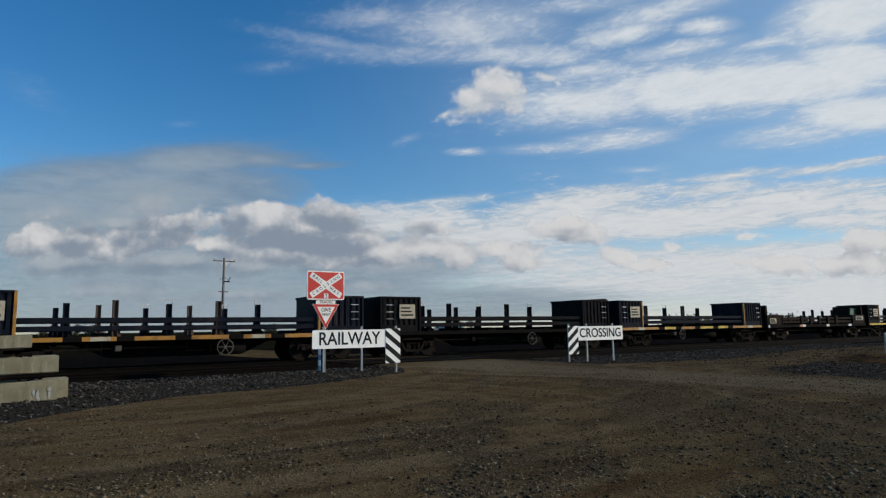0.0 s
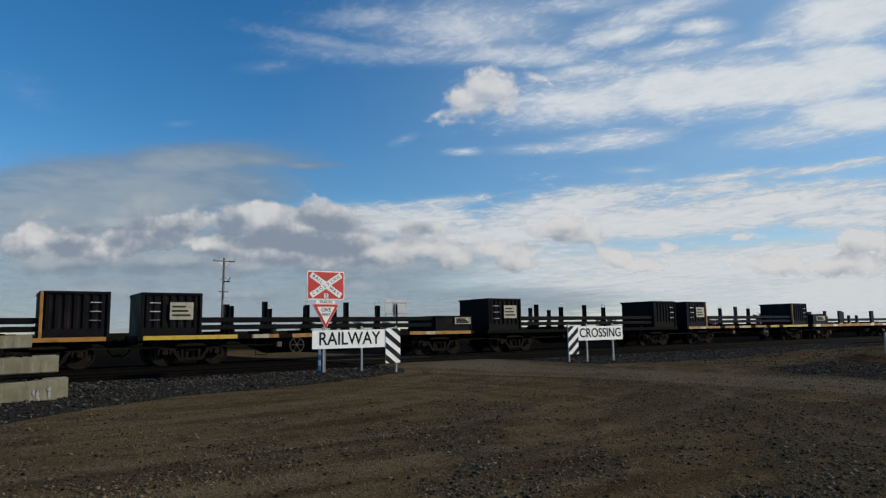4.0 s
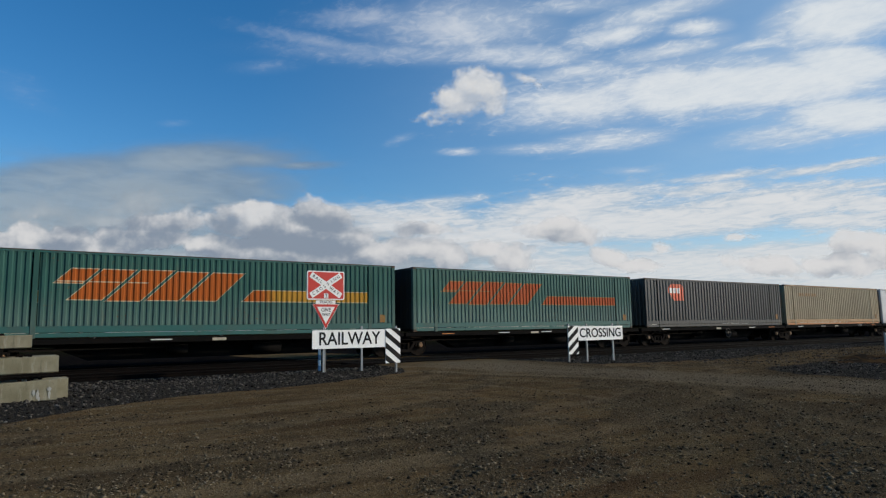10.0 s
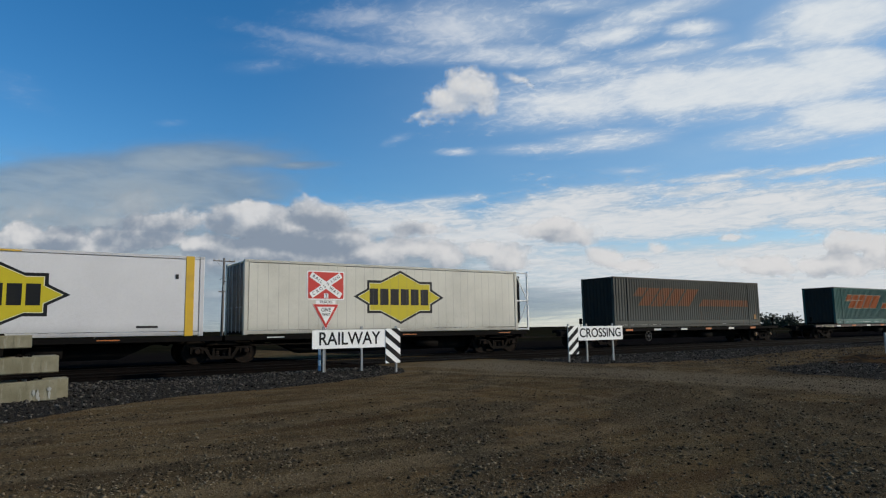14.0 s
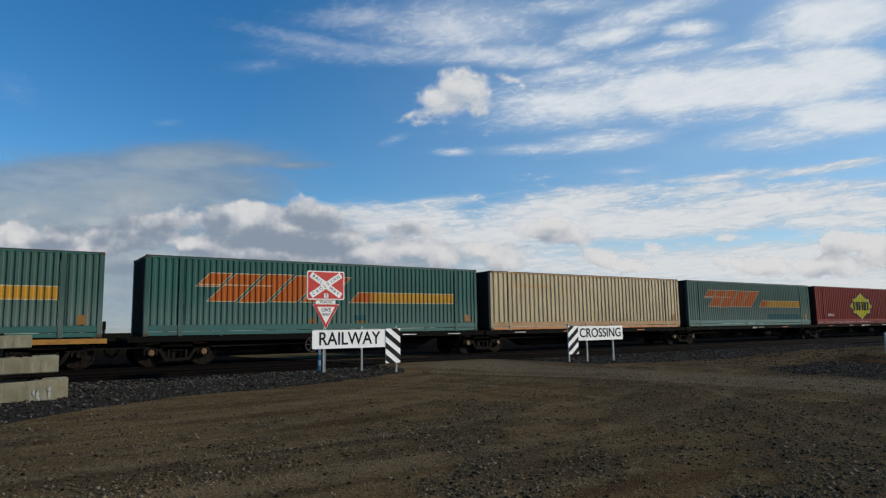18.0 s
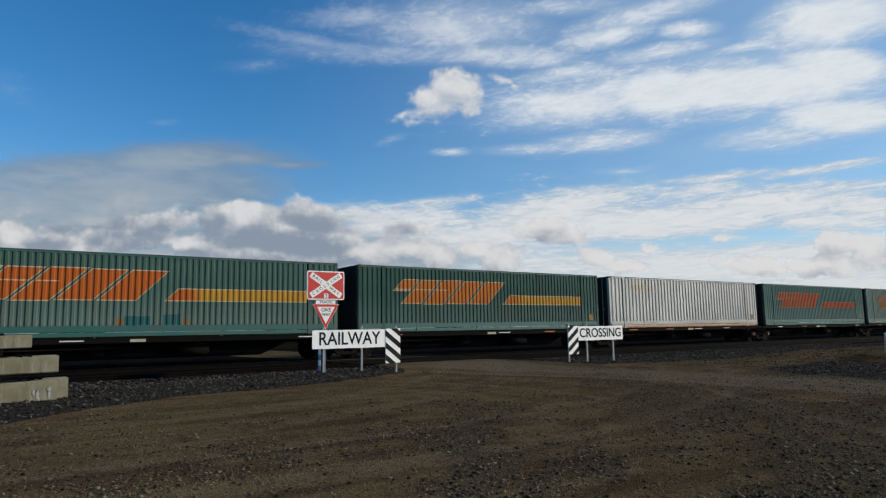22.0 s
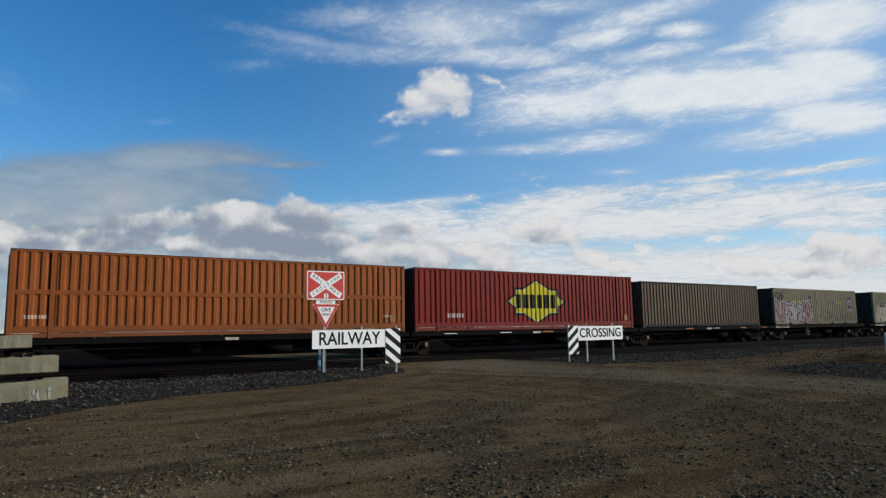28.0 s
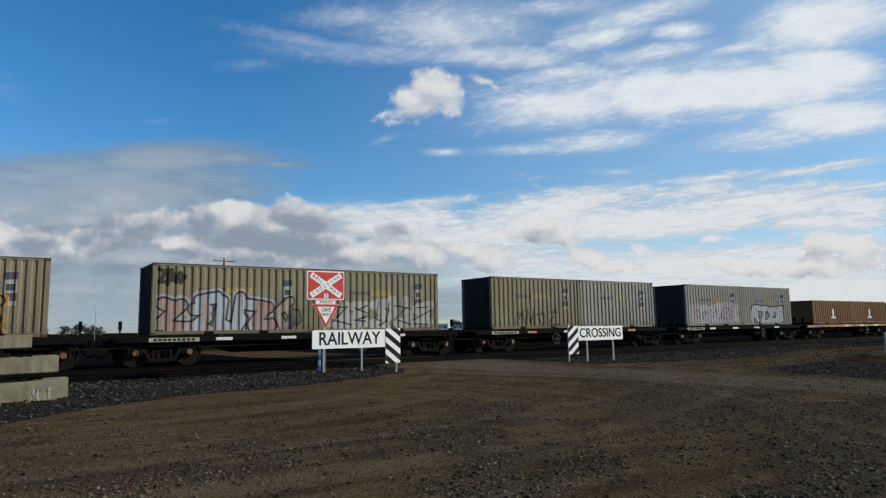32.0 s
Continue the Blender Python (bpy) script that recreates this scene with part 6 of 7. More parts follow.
def flat_wagon(u0, u1, seed, sill, label, group, bog=1.75, plates=True):
    rng = random.Random(seed)
    u, L = (u0 + u1) / 2, u1 - u0
    root = wagon_root(u, "flat_wagon", label, group)
    underframe(root, L - 0.1, L / 2 - 4.2, 0.55, sill)
    part("deck", Shape().box(-L / 2 + 0.05, L / 2 - 0.05, -1.14, 1.14, 1.135, 1.165), BROWN, root)
    bogie(root, -L / 2 + bog, HUB if rng.random() < 0.6 else None)
    bogie(root, L / 2 - bog, HUB if rng.random() < 0.6 else None)
    coupler(root, -L / 2, -1)
    coupler(root, L / 2, 1)
    hand_wheel(root, -L / 2 + 5.2 if rng.random() < 0.5 else L / 2 - 5.0, 0.72, mat=GREY_RIM)
    step_irons(root, -L / 2 + 0.5)
    step_irons(root, L / 2 - 0.5)
    part("number_plate", Shape().box(-L / 2 + 1.0, -L / 2 + 2.7, -1.266, -1.251, 1.01, 1.15), PLATE, root, "pale plate with worn markings")
    for j in range(9):
        part("marking", shared("marking", lambda: Shape().box(-0.06, 0.06, -0.004, 0.0, -0.045, 0.045), INK), None, root, at=pose(-L / 2 + 1.2 + 0.16 * j, -1.267, 1.08))
    if plates:
        for i in range(int(L / 2.6)):
            x = -L / 2 + 3.6 + 2.5 * i
            if x < L / 2 - 1:
                part("sill_plate", Shape().box(x - 0.3, x + 0.3, -1.262, -1.251, 1.03, 1.14), WHITE_TAPE if rng.random() < 0.7 else ORANGE_TAPE, root, "reflector plate")
    for x in (-L / 2 + 0.12, L / 2 - 0.12):
        part("end_lever", Shape().tube((x, -0.9, 1.0), (x, -0.9, 1.62), 0.03, n=6).box(x - 0.05, x + 0.05, -0.98, -0.82, 1.45, 1.75, 0.01), STEEL, root, "upright brake lever")
    return root


def end_box(root, x0, x1, H, mat, edge, rungs, plate, low=False, z0=1.23):
    """A ribbed steel box on the deck's end, open on top."""
    def walls():
        s = Shape()
        q = ribbed(x0 + 0.09, x1 - 0.09, z0 + 0.28, z0 + H - 0.08, -1.19, 0.05, 0.26)
        s.poly(q.v, q.f)
        s.box(x0 + 0.09, x1 - 0.09, -1.18, -1.12, z0, z0 + 0.28)
        s.box(x0 + 0.09, x1 - 0.09, 1.10, 1.18, z0, z0 + H - 0.05)
        s.box(x0 + 0.02, x0 + 0.07, -1.15, 1.15, z0, z0 + H - 0.03)
        s.box(x1 - 0.07, x1 - 0.02, -1.15, 1.15, z0, z0 + H - 0.03)
        return s
    if low:
        def walls():
            s = Shape()
            for y in (-1.19, 1.14):
                s.box(x0 + 0.02, x1 - 0.02, y, y + 0.05, z0, z0 + H - 0.03)
            s.box(x0 + 0.02, x0 + 0.07, -1.15, 1.15, z0, z0 + H)
            s.box(x1 - 0.07, x1 - 0.02, -1.15, 1.15, z0, z0 + H * 0.8)
            return s
    b = part("end_box", walls(), mat, root, "ribbed steel end box" if not low else "low steel end locker")
    part("top_rim", Shape().box(x0, x1, -1.23, -1.14, z0 + H - 0.09, z0 + H, 0.01).box(x0, x1, 1.14, 1.23, z0 + H - 0.09, z0 + H, 0.01)
         .box(x0, x0 + 0.09, -1.14, 1.14, z0 + H - 0.09, z0 + H).box(x1 - 0.09, x1, -1.14, 1.14, z0 + H - 0.09, z0 + H), mat, b)
    for x, k in ((x0 + 0.05, 0), (x1 - 0.05, 1)):
        m = edge if edge and k == edge_side(x0) else mat
        part("corner_post", Shape().box(x - 0.05, x + 0.05, -1.235, -1.13, z0 - 0.1, z0 + H, 0.012), m, b, "yellow corner post" if m is edge and edge else "")
    if rungs is not None:
        for j in range(3):
            part("rung", Shape().tube((rungs - 0.17, -1.27, z0 + 0.55 + 0.3 * j), (rungs + 0.17, -1.27, z0 + 0.55 + 0.3 * j), 0.015, n=5), WHITE_TAPE if j else GALV, b)
    if plate is not None:
        p = part("placard", Shape().box(plate[0], plate[1], -1.252, -1.236, z0 + plate[2], z0 + plate[3]), PLATE, b, "pale placard with worn markings")
        w = plate[1] - plate[0]
        for j in range(3):
            zz = z0 + plate[2] + (plate[3] - plate[2]) * (0.25 + 0.25 * j)
            part("marking", Shape().box(plate[0] + 0.08 * w, plate[1] - (0.12 + 0.1 * j) * w, -1.257, -1.253, zz - 0.035, zz + 0.035), INK, p)
    return b


def edge_side(x0):
    return 1 if x0 < 0 else 0


POST_PLACES = (-3.55, -1.95, -0.06, 1.83, 3.45)


def upright(h):
    """A rolled-steel stanchion with a flared gusset at its foot."""
    def make():
        s = Shape().box(-0.10, -0.07, -0.09, 0.09, 0, h, 0.006).box(0.07, 0.10, -0.09, 0.09, 0, h, 0.006).box(-0.07, 0.07, -0.015, 0.015, 0, h)
        return s.prism([(-0.25, 0.0), (0.25, 0.0), (0.14, 0.50), (-0.14, 0.50)], -0.10, -0.07)
    return make


def loop_on(post, h):
    loop = Shape()
    for k in (-1, 1):
        loop.tube((k * 0.09, 0, h - 0.03), (k * 0.14, 0, h + 0.04), 0.016, n=5).tube((k * 0.14, 0, h + 0.04), (k * 0.14, 0, h + 0.17), 0.016, n=5)
    loop.tube((-0.14, 0, h + 0.17), (0.14, 0, h + 0.17), 0.018, n=5)
    part("lifting_loop", loop, WHITE_TAPE, post, "pale lifting loop")


def steel_wagon(u, mat, sill, edge, seed, label, brake=1.42, rusty=True, left=1.52, right=1.52, lid=False):
    """Flat wagon for steel: ribbed boxes on both ends, uprights in pairs and two long beams on each side."""
    rng = random.Random(seed)
    L, top = 14.4, 1.23
    root = wagon_root(u, "steel_wagon", label, "steel wagons")
    underframe(root, L + 0.2, 2.3, 0.47, STEEL, top)
    part("deck", Shape().box(-L / 2, L / 2, -1.14, 1.14, top - 0.035, top - 0.005), STEEL, root)
    bogie(root, -5.45)
    bogie(root, 5.45)
    coupler(root, -L / 2 - 0.1, -1)
    coupler(root, L / 2 + 0.1, 1)
    step_irons(root, -6.9)
    step_irons(root, brake + 1.75 if seed % 2 else -2.9)
    hand_wheel(root, brake, 0.78, 0.29)
    part("valve_box", Shape().box(-2.25, -2.05, -1.15, -0.9, 0.72, 0.92, 0.02), GREY_RIM if seed % 2 == 0 else BOGIE, root, "small pale valve box")
    for x in (0.1, 0.95):
        part("brake_rigging", Shape().tube((x, -1.0, 1.05), (x, -1.0, 0.66), 0.02, n=5).tube((x, -1.0, 0.68), (x + 0.7, -1.0, 0.68), 0.02, n=5), STEEL, root)
    if sill is SILL_YELLOW:
        ends = (-5.2,) + POST_PLACES + (5.2,)
        for k, (x0, x1) in enumerate(zip(ends, ends[1:])):
            a, b = x0 + (0.28 if k else -1.9), x1 - (0.28 if k < 5 else -1.9)
            part("sill_band", Shape().box(a, b, -1.258, -1.251, top - 0.15, top - 0.005), SILL_BRIGHT if rng.random() < 0.3 else sill, root, "painted sill between the stakes")
            w, x = rng.uniform(0.45, 0.65), a + (b - a) * rng.uniform(0.3, 0.65)
            if rng.random() < 0.55:
                part("sill_plate", Shape().box(x - w / 2, x + w / 2, -1.264, -1.259, top - 0.15, top - 0.008), PLATE, root, "pale reflector plate")
    end_box(root, -7.20, -5.13, left, mat, edge, -6.75, (-6.25, -5.45, 0.56, 1.18) if left > 1 else None, low=left < 1)
    end_box(root, 5.13, 7.20, right, mat, edge, 6.75 if right > 1 else None, None if right > 1 else (6.2, 7.1, 0.3, 0.6), low=right < 1)
    if lid:
        part("bent_lid", Shape().prism([(5.3, top + right), (7.25, top + right + 0.10), (7.35, top + right + 0.02), (5.35, top + right - 0.03)], -1.0, 1.1), BROWN, root, "bent rusty lid plate")
    for y in (-1.06, 1.06):
        for z in (1.51, 1.79):
            part("side_beam", shared("side_beam", lambda: Shape().box(-5.12, 5.12, -0.05, 0.05, -0.085, 0.085, 0.012), mat), None, root, at=pose(0, y, z))
    for i, x in enumerate(POST_PLACES):
        for y in (5.79, 1.10):
            h = 1.36 if i % 2 else 1.23
            brown = i % 2 and rusty
            st = part("upright", shared("upright %.2f" % h, upright(h), BROWN_POST if brown else mat), None, root, "rusty upright" if brown else "", at=pose(x - 0.03 * (y > 0), y, top - 0.01, 0, 0, 0 if y < 0 else 180))
            if i % 2 == 0 and rng.random() < 0.9:
                loop_on(st, h)
    for i, x in enumerate((-4.4, -2.6, -0.9, 1.0, 2.8, 4.4)):
        if rng.random() < 0.8:
            part("timber_packer", shared("timber_packer", lambda: Shape().box(-0.16, 0.16, -0.9, 0.9, 0.0, 0.13, 0.01), OLD_TIMBER), None, root, "dark timber packer", at=pose(x, 0, top - 0.005))
    return root


def low_wagon(u, mat, sill, seed, label, posts, ends, beams, far=0.0, green=None, L=14.6, plates=None):
    """Flat wagon with low end lockers, short posts (place, half width, top) and long side beams (middle, half height)."""
    rng = random.Random(seed)
    top = 1.24
    root = wagon_root(u, "steel_wagon", label, "steel wagons")
    underframe(root, L, 3.3, 0.52, sill, top, 0.20)
    part("deck", Shape().box(-L / 2, L / 2, -1.14, 1.14, top - 0.035, top - 0.005), STEEL, root)
    bogie(root, -5.45, HUB)
    bogie(root, 5.45, HUB)
    coupler(root, -L / 2 - 0.05, -1)
    coupler(root, L / 2 + 0.05, 1)
    for x, w, m in plates or [(x, 0.32, WHITE_TAPE if rng.random() < 0.75 else ORANGE_TAPE) for x in (-6.6, -4.0, -2.0, 2.2, 4.4, 6.7)]:
        part("sill_plate", Shape().box(x - w, x + w, -1.262, -1.251, top - 0.19, top - 0.02), m, root, "white reflector plate" if m is WHITE_TAPE else "orange reflector plate")
    step_irons(root, 0.4)
    for e in ends:
        x0, x1 = (-L / 2 + 0.05, -5.2) if e < 0 else (5.2, L / 2 - 0.05)
        end_box(root, x0, x1, 0.68, mat, None, None, (x0 + 0.33, x0 + 1.12, 0.10, 0.44) if green and e < 0 else (x0 + 0.5, x1 - 0.3, 0.26, 0.58), low=True, z0=top)
        xe = e * 5.22
        if green is None:
            part("bulkhead", Shape().box(xe - 0.12, xe + 0.12, -1.20, -1.04, top, 2.22, 0.015).box(xe - 0.12, xe + 0.12, 1.04, 1.20, top, 2.22, 0.015).box(xe - 0.05, xe + 0.05, -1.04, 1.04, top, 2.0), mat, root, "upright end frame")
        elif e < 0:
            part("bulkhead", Shape().box(-7.29, -7.02, -1.16, 1.16, top - 0.2, 2.58, 0.03), BROWN, root, "tall dark end plate")
        else:
            torn = [(5.95, 1.9), (7.1, 1.9), (7.1, 2.42), (6.95, 2.47), (6.86, 2.36), (6.74, 2.46), (6.6, 2.35), (6.5, 2.48), (6.38, 2.38), (6.2, 2.49), (6.0, 2.40)]
            part("end_board", Shape().prism(torn, -0.75, -0.65), green, root, "ragged end board with green spray paint")
            part("bulkhead", Shape().box(7.0, 7.2, -1.1, 1.1, 1.9, 2.62, 0.02), BROWN, root, "rusty end plate")
    a, b = (-5.2, 5.2) if len(ends) == 2 else ((-5.2, L / 2) if ends[0] < 0 else (-L / 2, 5.2))
    for y in (-1.06, 1.06):
        for z, h in beams:
            part("side_beam", Shape().box(a, b, y - 0.05, y + 0.05, z - h, z + h, 0.012), mat, root)
    for x, w, z in posts:
        for y in (-1.13, 1.13):
            st = part("post", Shape().box(-w, w, -0.075, 0.075, 0, z - top, 0.015), mat, root, at=pose(x - far * (y > 0), y, top))
            if y < 0 and sill is SILL_YELLOW:
                part("stake_pocket", Shape().box(-w - 0.02, w + 0.02, -0.09, -0.076, -0.17, 0.06, 0.006), SILL_BRIGHT, st, "yellow stake pocket")
    for i in range(5):
        part("timber_packer", shared("timber_packer", lambda: Shape().box(-0.16, 0.16, -0.9, 0.9, 0.0, 0.13, 0.01), OLD_TIMBER), None, root, "dark timber packer", at=pose(-4.2 + 2.1 * i, 0, top - 0.005))
    return root


# ---- the train, front to rear; places along the line at the start ----
NAVY_LABEL = "navy blue steel wagon with ribbed end boxes and yellow sill"
for k, (u, mat, sill, edge, brake, label) in enumerate((
        (5.79, NAVY, SILL_YELLOW, SILL_YELLOW, 1.52, NAVY_LABEL), (20.98, CHAR, STEEL, None, 1.51, "black steel wagon with rusty ribbed end boxes"),
        (36.20, NAVY, SILL_YELLOW, SILL_YELLOW, -1.57, NAVY_LABEL), (66.50, CHAR, SILL_YELLOW, SILL_YELLOW, -1.63, "charcoal steel wagon with yellow-edged end boxes"),
        (81.74, CHAR, SILL_YELLOW, SILL_YELLOW, 1.83, "charcoal steel wagon with yellow-edged end boxes"), (112.50, CHAR, STEEL, None, 1.5, "charcoal steel wagon with worn ribbed end boxes"),
        (127.95, NAVY, SILL_YELLOW, SILL_YELLOW, 1.53, NAVY_LABEL))):
    steel_wagon(u, mat, sill, edge, 10 + k, label, brake - 0.1, mat is NAVY, lid=k == 1)
steel_wagon(97.10, CHAR, SILL_YELLOW, None, 32, "charcoal steel wagon with one low end locker", -1.5, False, right=0.68)
low_wagon(51.37, BROWN, STEEL, 31, "dark brown low-sided steel wagon with green sprayed end board",
          [(x, 0.15, 1.86) for x in (-2.5, -1.22, 0.06, 1.39, 2.66)], (-1, 1), ((1.66, 0.08), (1.41, 0.08)), green=GREEN_SPRAY,
          plates=[(-7.1, 0.10, WHITE_TAPE), (-2.85, 0.18, ORANGE_TAPE), (-2.45, 0.24, WHITE_TAPE), (1.1, 0.2, WHITE_TAPE), (4.6, 0.24, WHITE_TAPE)])
PAIR_POSTS = [(-2.90, 0.23, 2.23), (-1.46, 0.12, 1.88), (-0.16, 0.12, 1.88), (2.50, 0.25, 2.24)]
low_wagon(143.20, BLUEGREY, SILL_YELLOW, 33, "blue-grey low-sided steel wagon with yellow sill", PAIR_POSTS, (-1,), ((1.55, 0.09),), 0.1)
low_wagon(158.30, BLUEGREY, SILL_YELLOW, 34, "blue-grey low-sided steel wagon with yellow sill", [(-x, w, z) for x, w, z in PAIR_POSTS], (1,), ((1.55, 0.09),), 0.1, L=14.5)

L48, H48 = 14.63, 2.896
D48 = dict(length=L48, height=H48)


def pack(boxes, end_gap=0.55, wheels=((0, -1.0),)):
    """Boxes on an articulated set: platforms joined over shared bogies."""
    spans = [(u, u + length) for u, length in boxes]
    joints = [spans[0][0] - end_gap] + [(a[1] + b[0]) / 2 for a, b in zip(spans, spans[1:])] + [spans[-1][1] + end_gap]
    last = len(boxes) - 1
    for i in range(len(boxes)):
        spine_wagon(joints[i], joints[i + 1], 1.75 if i == 0 else 0.0, 1.75 if i == last else None, int(joints[i] * 10), (i == 0, i == last), [x for k, x in wheels if k == i])


pack([(166.47, L48), (181.99, L48), (197.45, L48), (213.03, L48), (228.59, L48)])
container(166.47, mat=P["red_faded"], label="faded red ribbed container with a yellow lozenge badge", end_mat=SHADED_END, **D48)
container(181.99, mat=P["teal"], label="dark teal ribbed container with scuffed paint", end_mat=SHADED_END, **D48)
container(197.45, mat=P["cream"], label="cream ribbed container with rusty marks and orange strip", strip=RUSTY_STRIP, rail_mat=TAN_RAIL, end_mat=SHADED_END, **D48)
container(213.03, mat=P["green_a"], label="green ribbed container with slanted orange blocks", end_mat=SHADED_END, rail_mat=TEAL_RAIL, pitch=0.213, **D48)
container(228.59, mat=P["green_b"], label="green ribbed container with red-orange slanted blocks", end_mat=SHADED_END, rail_mat=TEAL_RAIL, pitch=0.213, **D48)

pack([(244.51, L48), (259.81, L48), (275.12, L48), (291.65, 13.2), (306.33, 13.65)], 0.6, ((0, 0.75), (2, 0.9)))
container(244.51, mat=P["grey"], label="dark grey ribbed container with a small orange mark", **D48)
container(259.81, mat=P["cream_plain"], label="cream ribbed container streaked with rust", strip=RUSTY_STRIP, rail_mat=TAN_RAIL, **D48)
container(275.12, mat=P["white_cool"], label="smooth white insulated container with yellow posts and badge", smooth=True, deep=False, post_mat=YELLOW, door_left=True, end_mat=GREY_END, **D48)
container(291.65, 13.2, H48, P["white_cool"], "smooth white insulated container with cooling unit and badge", smooth=True, deep=False, post_mat=YELLOW, unit=-1)
container(306.33, 13.65, H48, P["white_ribbed"], "ivory panelled container with badge and end ladder", smooth=True, deep=False, posts=False, unit=1, door_left=True, end_mat=GREY_END)

SKEL = "brown flat container wagon with white reflector plates"
flat_wagon(324.6, 343.9, 51, STEEL, "black flat container wagon with pale plates", "flat container wagons")
container(327.08, mat=P["grey_green"], label="weathered grey-green container with faded orange shapes", end_mat=SHADED_END, pitch=0.213, **D48)
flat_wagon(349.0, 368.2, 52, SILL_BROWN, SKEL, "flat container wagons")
container(352.33, mat=P["green_a"], label="green ribbed container with slanted orange blocks", end_mat=SHADED_END, rail_mat=TEAL_RAIL, pitch=0.213, **D48)
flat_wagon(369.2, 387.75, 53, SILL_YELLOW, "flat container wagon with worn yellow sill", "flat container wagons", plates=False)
container(372.90, mat=P["green_c"], label="pale green ribbed container with slanted orange blocks", end_mat=SHADED_END, rail_mat=TEAL_RAIL, pitch=0.213, **D48)

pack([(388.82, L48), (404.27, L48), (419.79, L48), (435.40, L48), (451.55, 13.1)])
container(388.82, mat=P["green_marked"], label="green ribbed container with slanted orange blocks and rust patches", end_mat=SHADED_END, rail_mat=TEAL_RAIL, pitch=0.213, **D48)
container(404.27, mat=P["cream"], label="cream ribbed container with rusty marks and orange strip", strip=RUSTY_STRIP, rail_mat=TAN_RAIL, end_mat=SHADED_END, **D48)
container(419.79, mat=P["green_wide"], label="pale green ribbed container with a long teal patch", end_mat=SHADED_END, rail_mat=TEAL_RAIL, pitch=0.213, **D48)
container(435.40, mat=P["red_badge"], label="deep red ribbed container with a yellow badge", end_mat=SHADED_END, **D48)
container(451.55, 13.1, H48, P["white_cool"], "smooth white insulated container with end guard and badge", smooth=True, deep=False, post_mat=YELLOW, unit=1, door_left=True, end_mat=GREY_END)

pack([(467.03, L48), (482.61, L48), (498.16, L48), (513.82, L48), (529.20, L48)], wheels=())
container(467.03, mat=P["green_patched"], label="pale green ribbed container with fresh teal patches at its foot", end_mat=SHADED_END, rail_mat=TEAL_RAIL, pitch=0.213, **D48)
container(482.61, mat=P["green_d"], label="dark green ribbed container with slanted orange blocks", end_mat=SHADED_END, rail_mat=TEAL_RAIL, pitch=0.213, **D48)
container(498.16, mat=P["ivory"], label="ivory ribbed container with dark end doors and orange strip", strip=RUSTY_STRIP, end_mat=SHADED_END, door_left=True, **D48)
container(513.82, mat=P["green_b"], label="green ribbed container with red-orange slanted blocks", end_mat=SHADED_END, rail_mat=TEAL_RAIL, pitch=0.213, **D48)
container(529.20, mat=P["sage"], label="sage green ribbed container with worn slanted blocks", end_mat=SHADED_END, pitch=0.213, **D48)

flat_wagon(547.4, 567.1, 54, STEEL, "black flat container wagon with pale plates", "flat container wagons", plates=False)
container(550.09, mat=P["maroon_tagged"], label="maroon ribbed container with bright spray paint along its foot", end_mat=P["maroon"], **D48)

pack([(571.27, 12.1), (583.77, L48), (599.09, L48), (614.25, L48), (629.75, 12.1)], 1.3)
container(571.27, 12.1, H48, P["ivory_bars"], "ivory container with large brown bars and end doors", posts=False, door_left=True, deep=True)
container(583.77, mat=P["maroon"], label="maroon ribbed container with a yellow badge", end_mat=SHADED_END, **D48)
copper = container(599.09, mat=P["copper"], label="orange-brown ribbed container with a mid rail", deep=True, **D48)
for turn in (0, 180):
    part("mid_rail", shared("mid_rail", lambda: Shape().box(-L48 / 2 + 0.16, L48 / 2 - 0.16, -HALF + 0.004, -HALF + 0.05, 1.42, 1.58, 0.01), P["copper"][1]), None, copper, at=pose(0, 0, 0, 0, 0, turn))
container(614.25, mat=P["red_badge"], label="bright red ribbed container with a yellow badge", end_mat=SHADED_END, **D48)
container(629.75, 12.1, 2.70, P["rust_40"], "brown rusted ribbed container with blue foot rail", posts=False, deep=False, rail_mat=BLUEGREY)

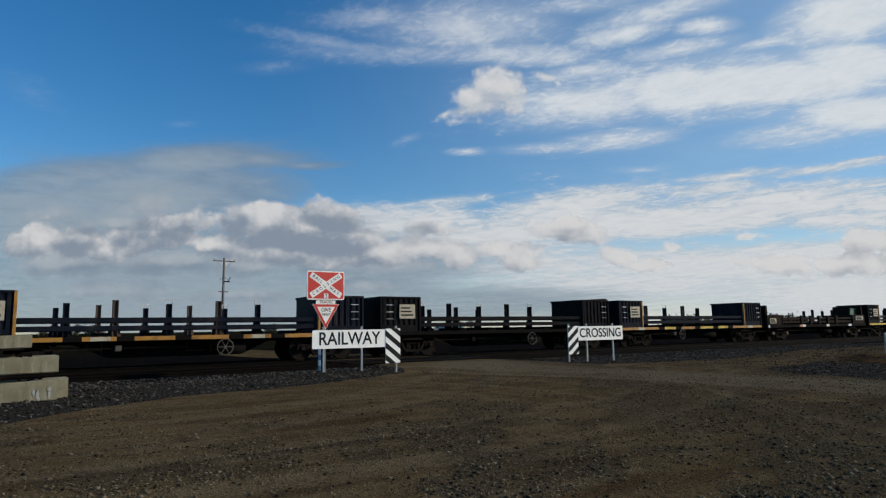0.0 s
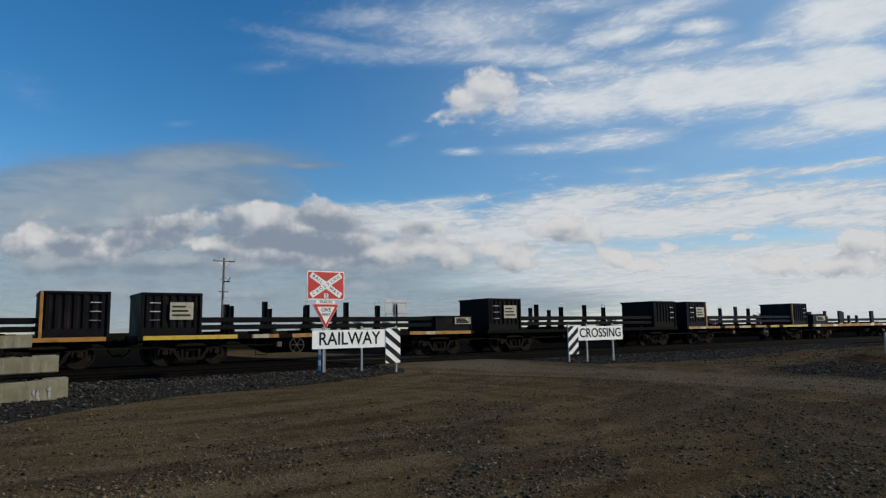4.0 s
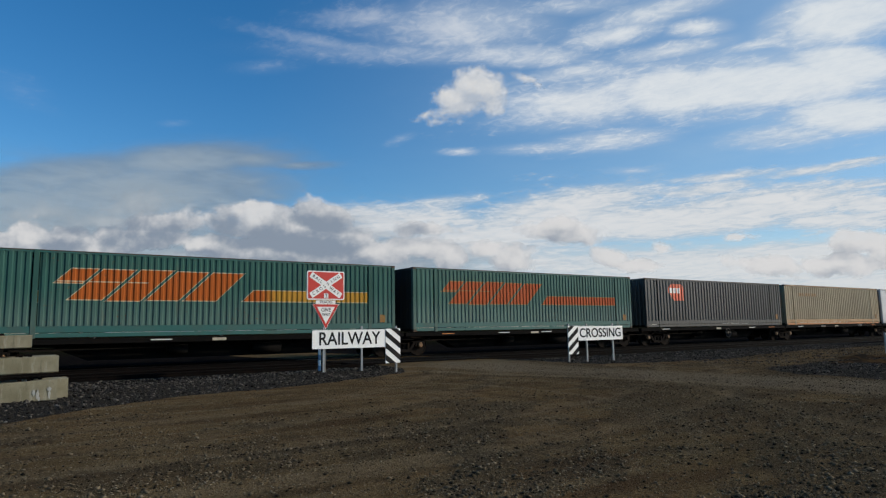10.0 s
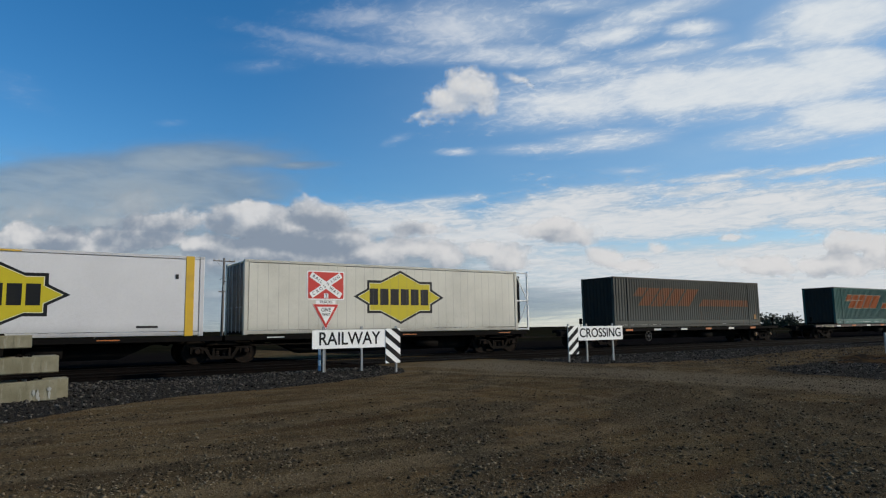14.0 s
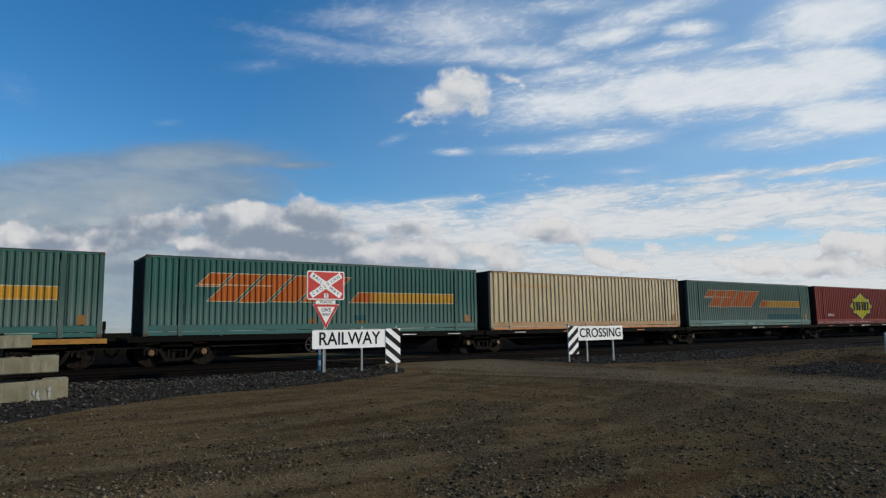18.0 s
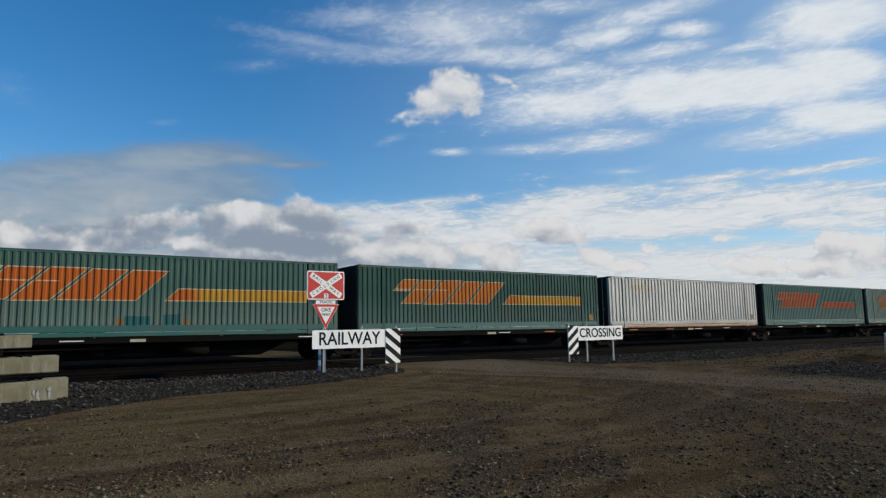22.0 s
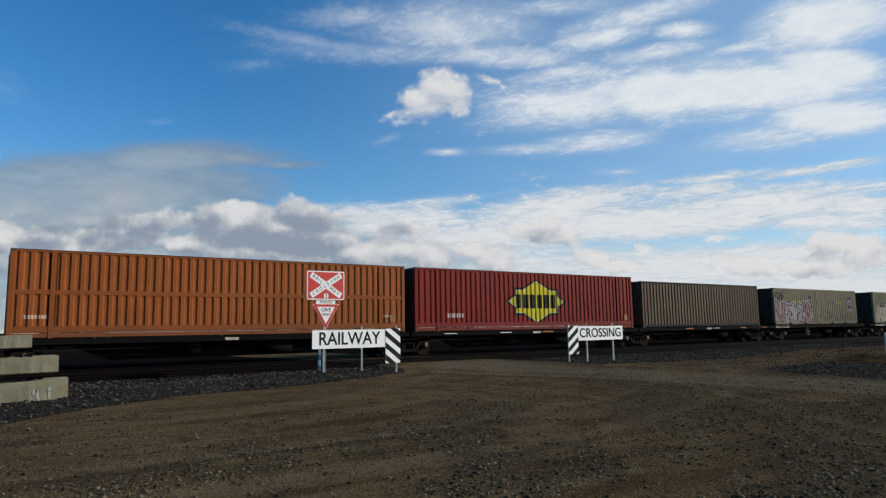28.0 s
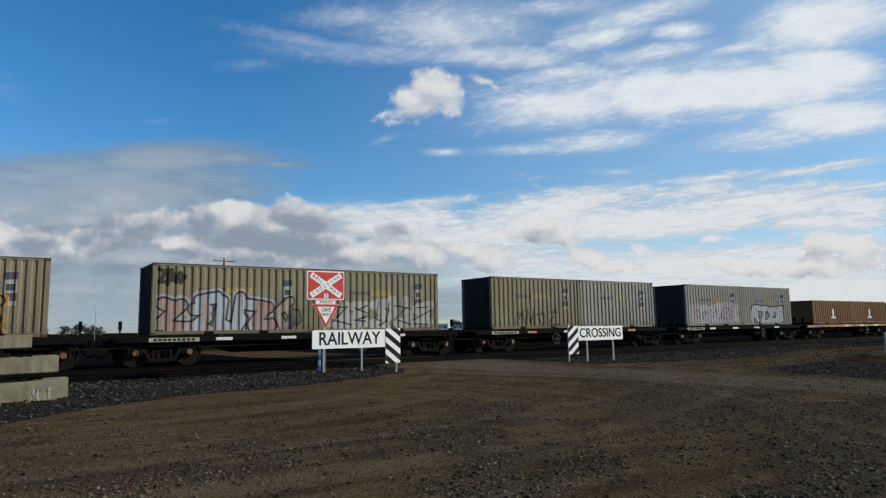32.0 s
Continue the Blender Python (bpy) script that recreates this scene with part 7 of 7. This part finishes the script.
K20 = []
for i, (spray, words) in enumerate(SPRAY):
    K20.append((paint("khaki_box", KHAKI if i < 9 else (0.265, 0.250, 0.200), 0.55, 0, PALE_BARS(-0.2), over=spray), "khaki ribbed container with " + words))
for k in range(6):
    u0 = 643.89 + 15.27 * k
    flat_wagon(u0 - 1.05, u0 + 13.25, 60 + k, STEEL, "black flat wagon carrying two khaki containers", "twin container wagons", bog=1.5, plates=k > 1)
    for j in range(2):
        m, words = K20[2 * k + j]
        container(u0 + 6.1 * j, 6.06, 2.591, m, words, "twin khaki containers", posts=False, end_mat=SHADED_END, deep=False, z=DECK + 0.03)
for k in range(2):
    u0 = 735.51 + 15.27 * k
    flat_wagon(u0 - 1.05, u0 + 13.25, 80 + k, SILL_YELLOW, "flat wagon with yellow sill and low brown boxes", "half height wagons", bog=1.5)
    for j in range(2):
        h = container(u0 + 6.1 * j, 6.06, 1.78, P["half"], "brown half-height container with white label", "half height containers", posts=False, deep=False, z=DECK + 0.03)
        part("label_plate", Shape().box(-0.10, 0.10, -HALF - 0.012, -HALF - 0.002, 0.55, 1.15).box(-0.35, 0.35, -HALF - 0.012, -HALF - 0.002, 0.43, 0.55), WHITE_TAPE, h, "white label")


# ---- what moves ----
def motions():
    times = (0, 8, 16, 24, 32)
    # seconds, and how far the train is ahead of its mean speed
    ahead = [(0, 0.0), (3.5, 0.0), (5.5, 0.0), (8, 0.0), (9, -0.20), (9.7, -0.88), (10, -0.86), (11, -0.93), (11.5, -1.05), (12, -1.18), (13, -1.18), (14, -1.16), (16.5, -0.73),
             (17, -0.74), (18, -0.77), (19, -0.95), (19.5, -1.06), (20, -1.08), (21, -1.00), (22, -0.92), (23, -0.95), (24, -0.92), (25.5, -0.92), (27.5, -0.52), (28, -0.50), (29, -0.49), (30, -0.60), (31, -0.06), (32, 0.27)]
    for ob, x, y, z in LIVING:
        walk(ob, [(t, pose(x - SPEED * t - d, y, z)) for t, d in ahead])
    first = WHEELSETS[0]
    turn = SPEED / 0.48
    walk(first, [(i / FPS, Matrix.Rotation(-turn * i / FPS, 4, "Y")) for i in range(32 * FPS + 1)])
    spin = first.animation_data
    for w in WHEELSETS[1:]:
        w.rotation_mode = "QUATERNION"
        w.animation_data_create()
        w.animation_data.action = spin.action
        w.animation_data.action_slot = spin.action_slot
    for sheet, degrees in ((cloud_high, 2.0), (cloud_veil, 1.4), (cloud_grey, 2.2), (cloud_bank, 2.6), (cloud_low, 2.6), (cloud_puff, 5.6)):
        walk(sheet, [(t, pose(0, 0, 0, 0, 0, degrees * (t - 16) / 32)) for t in times])


motions()
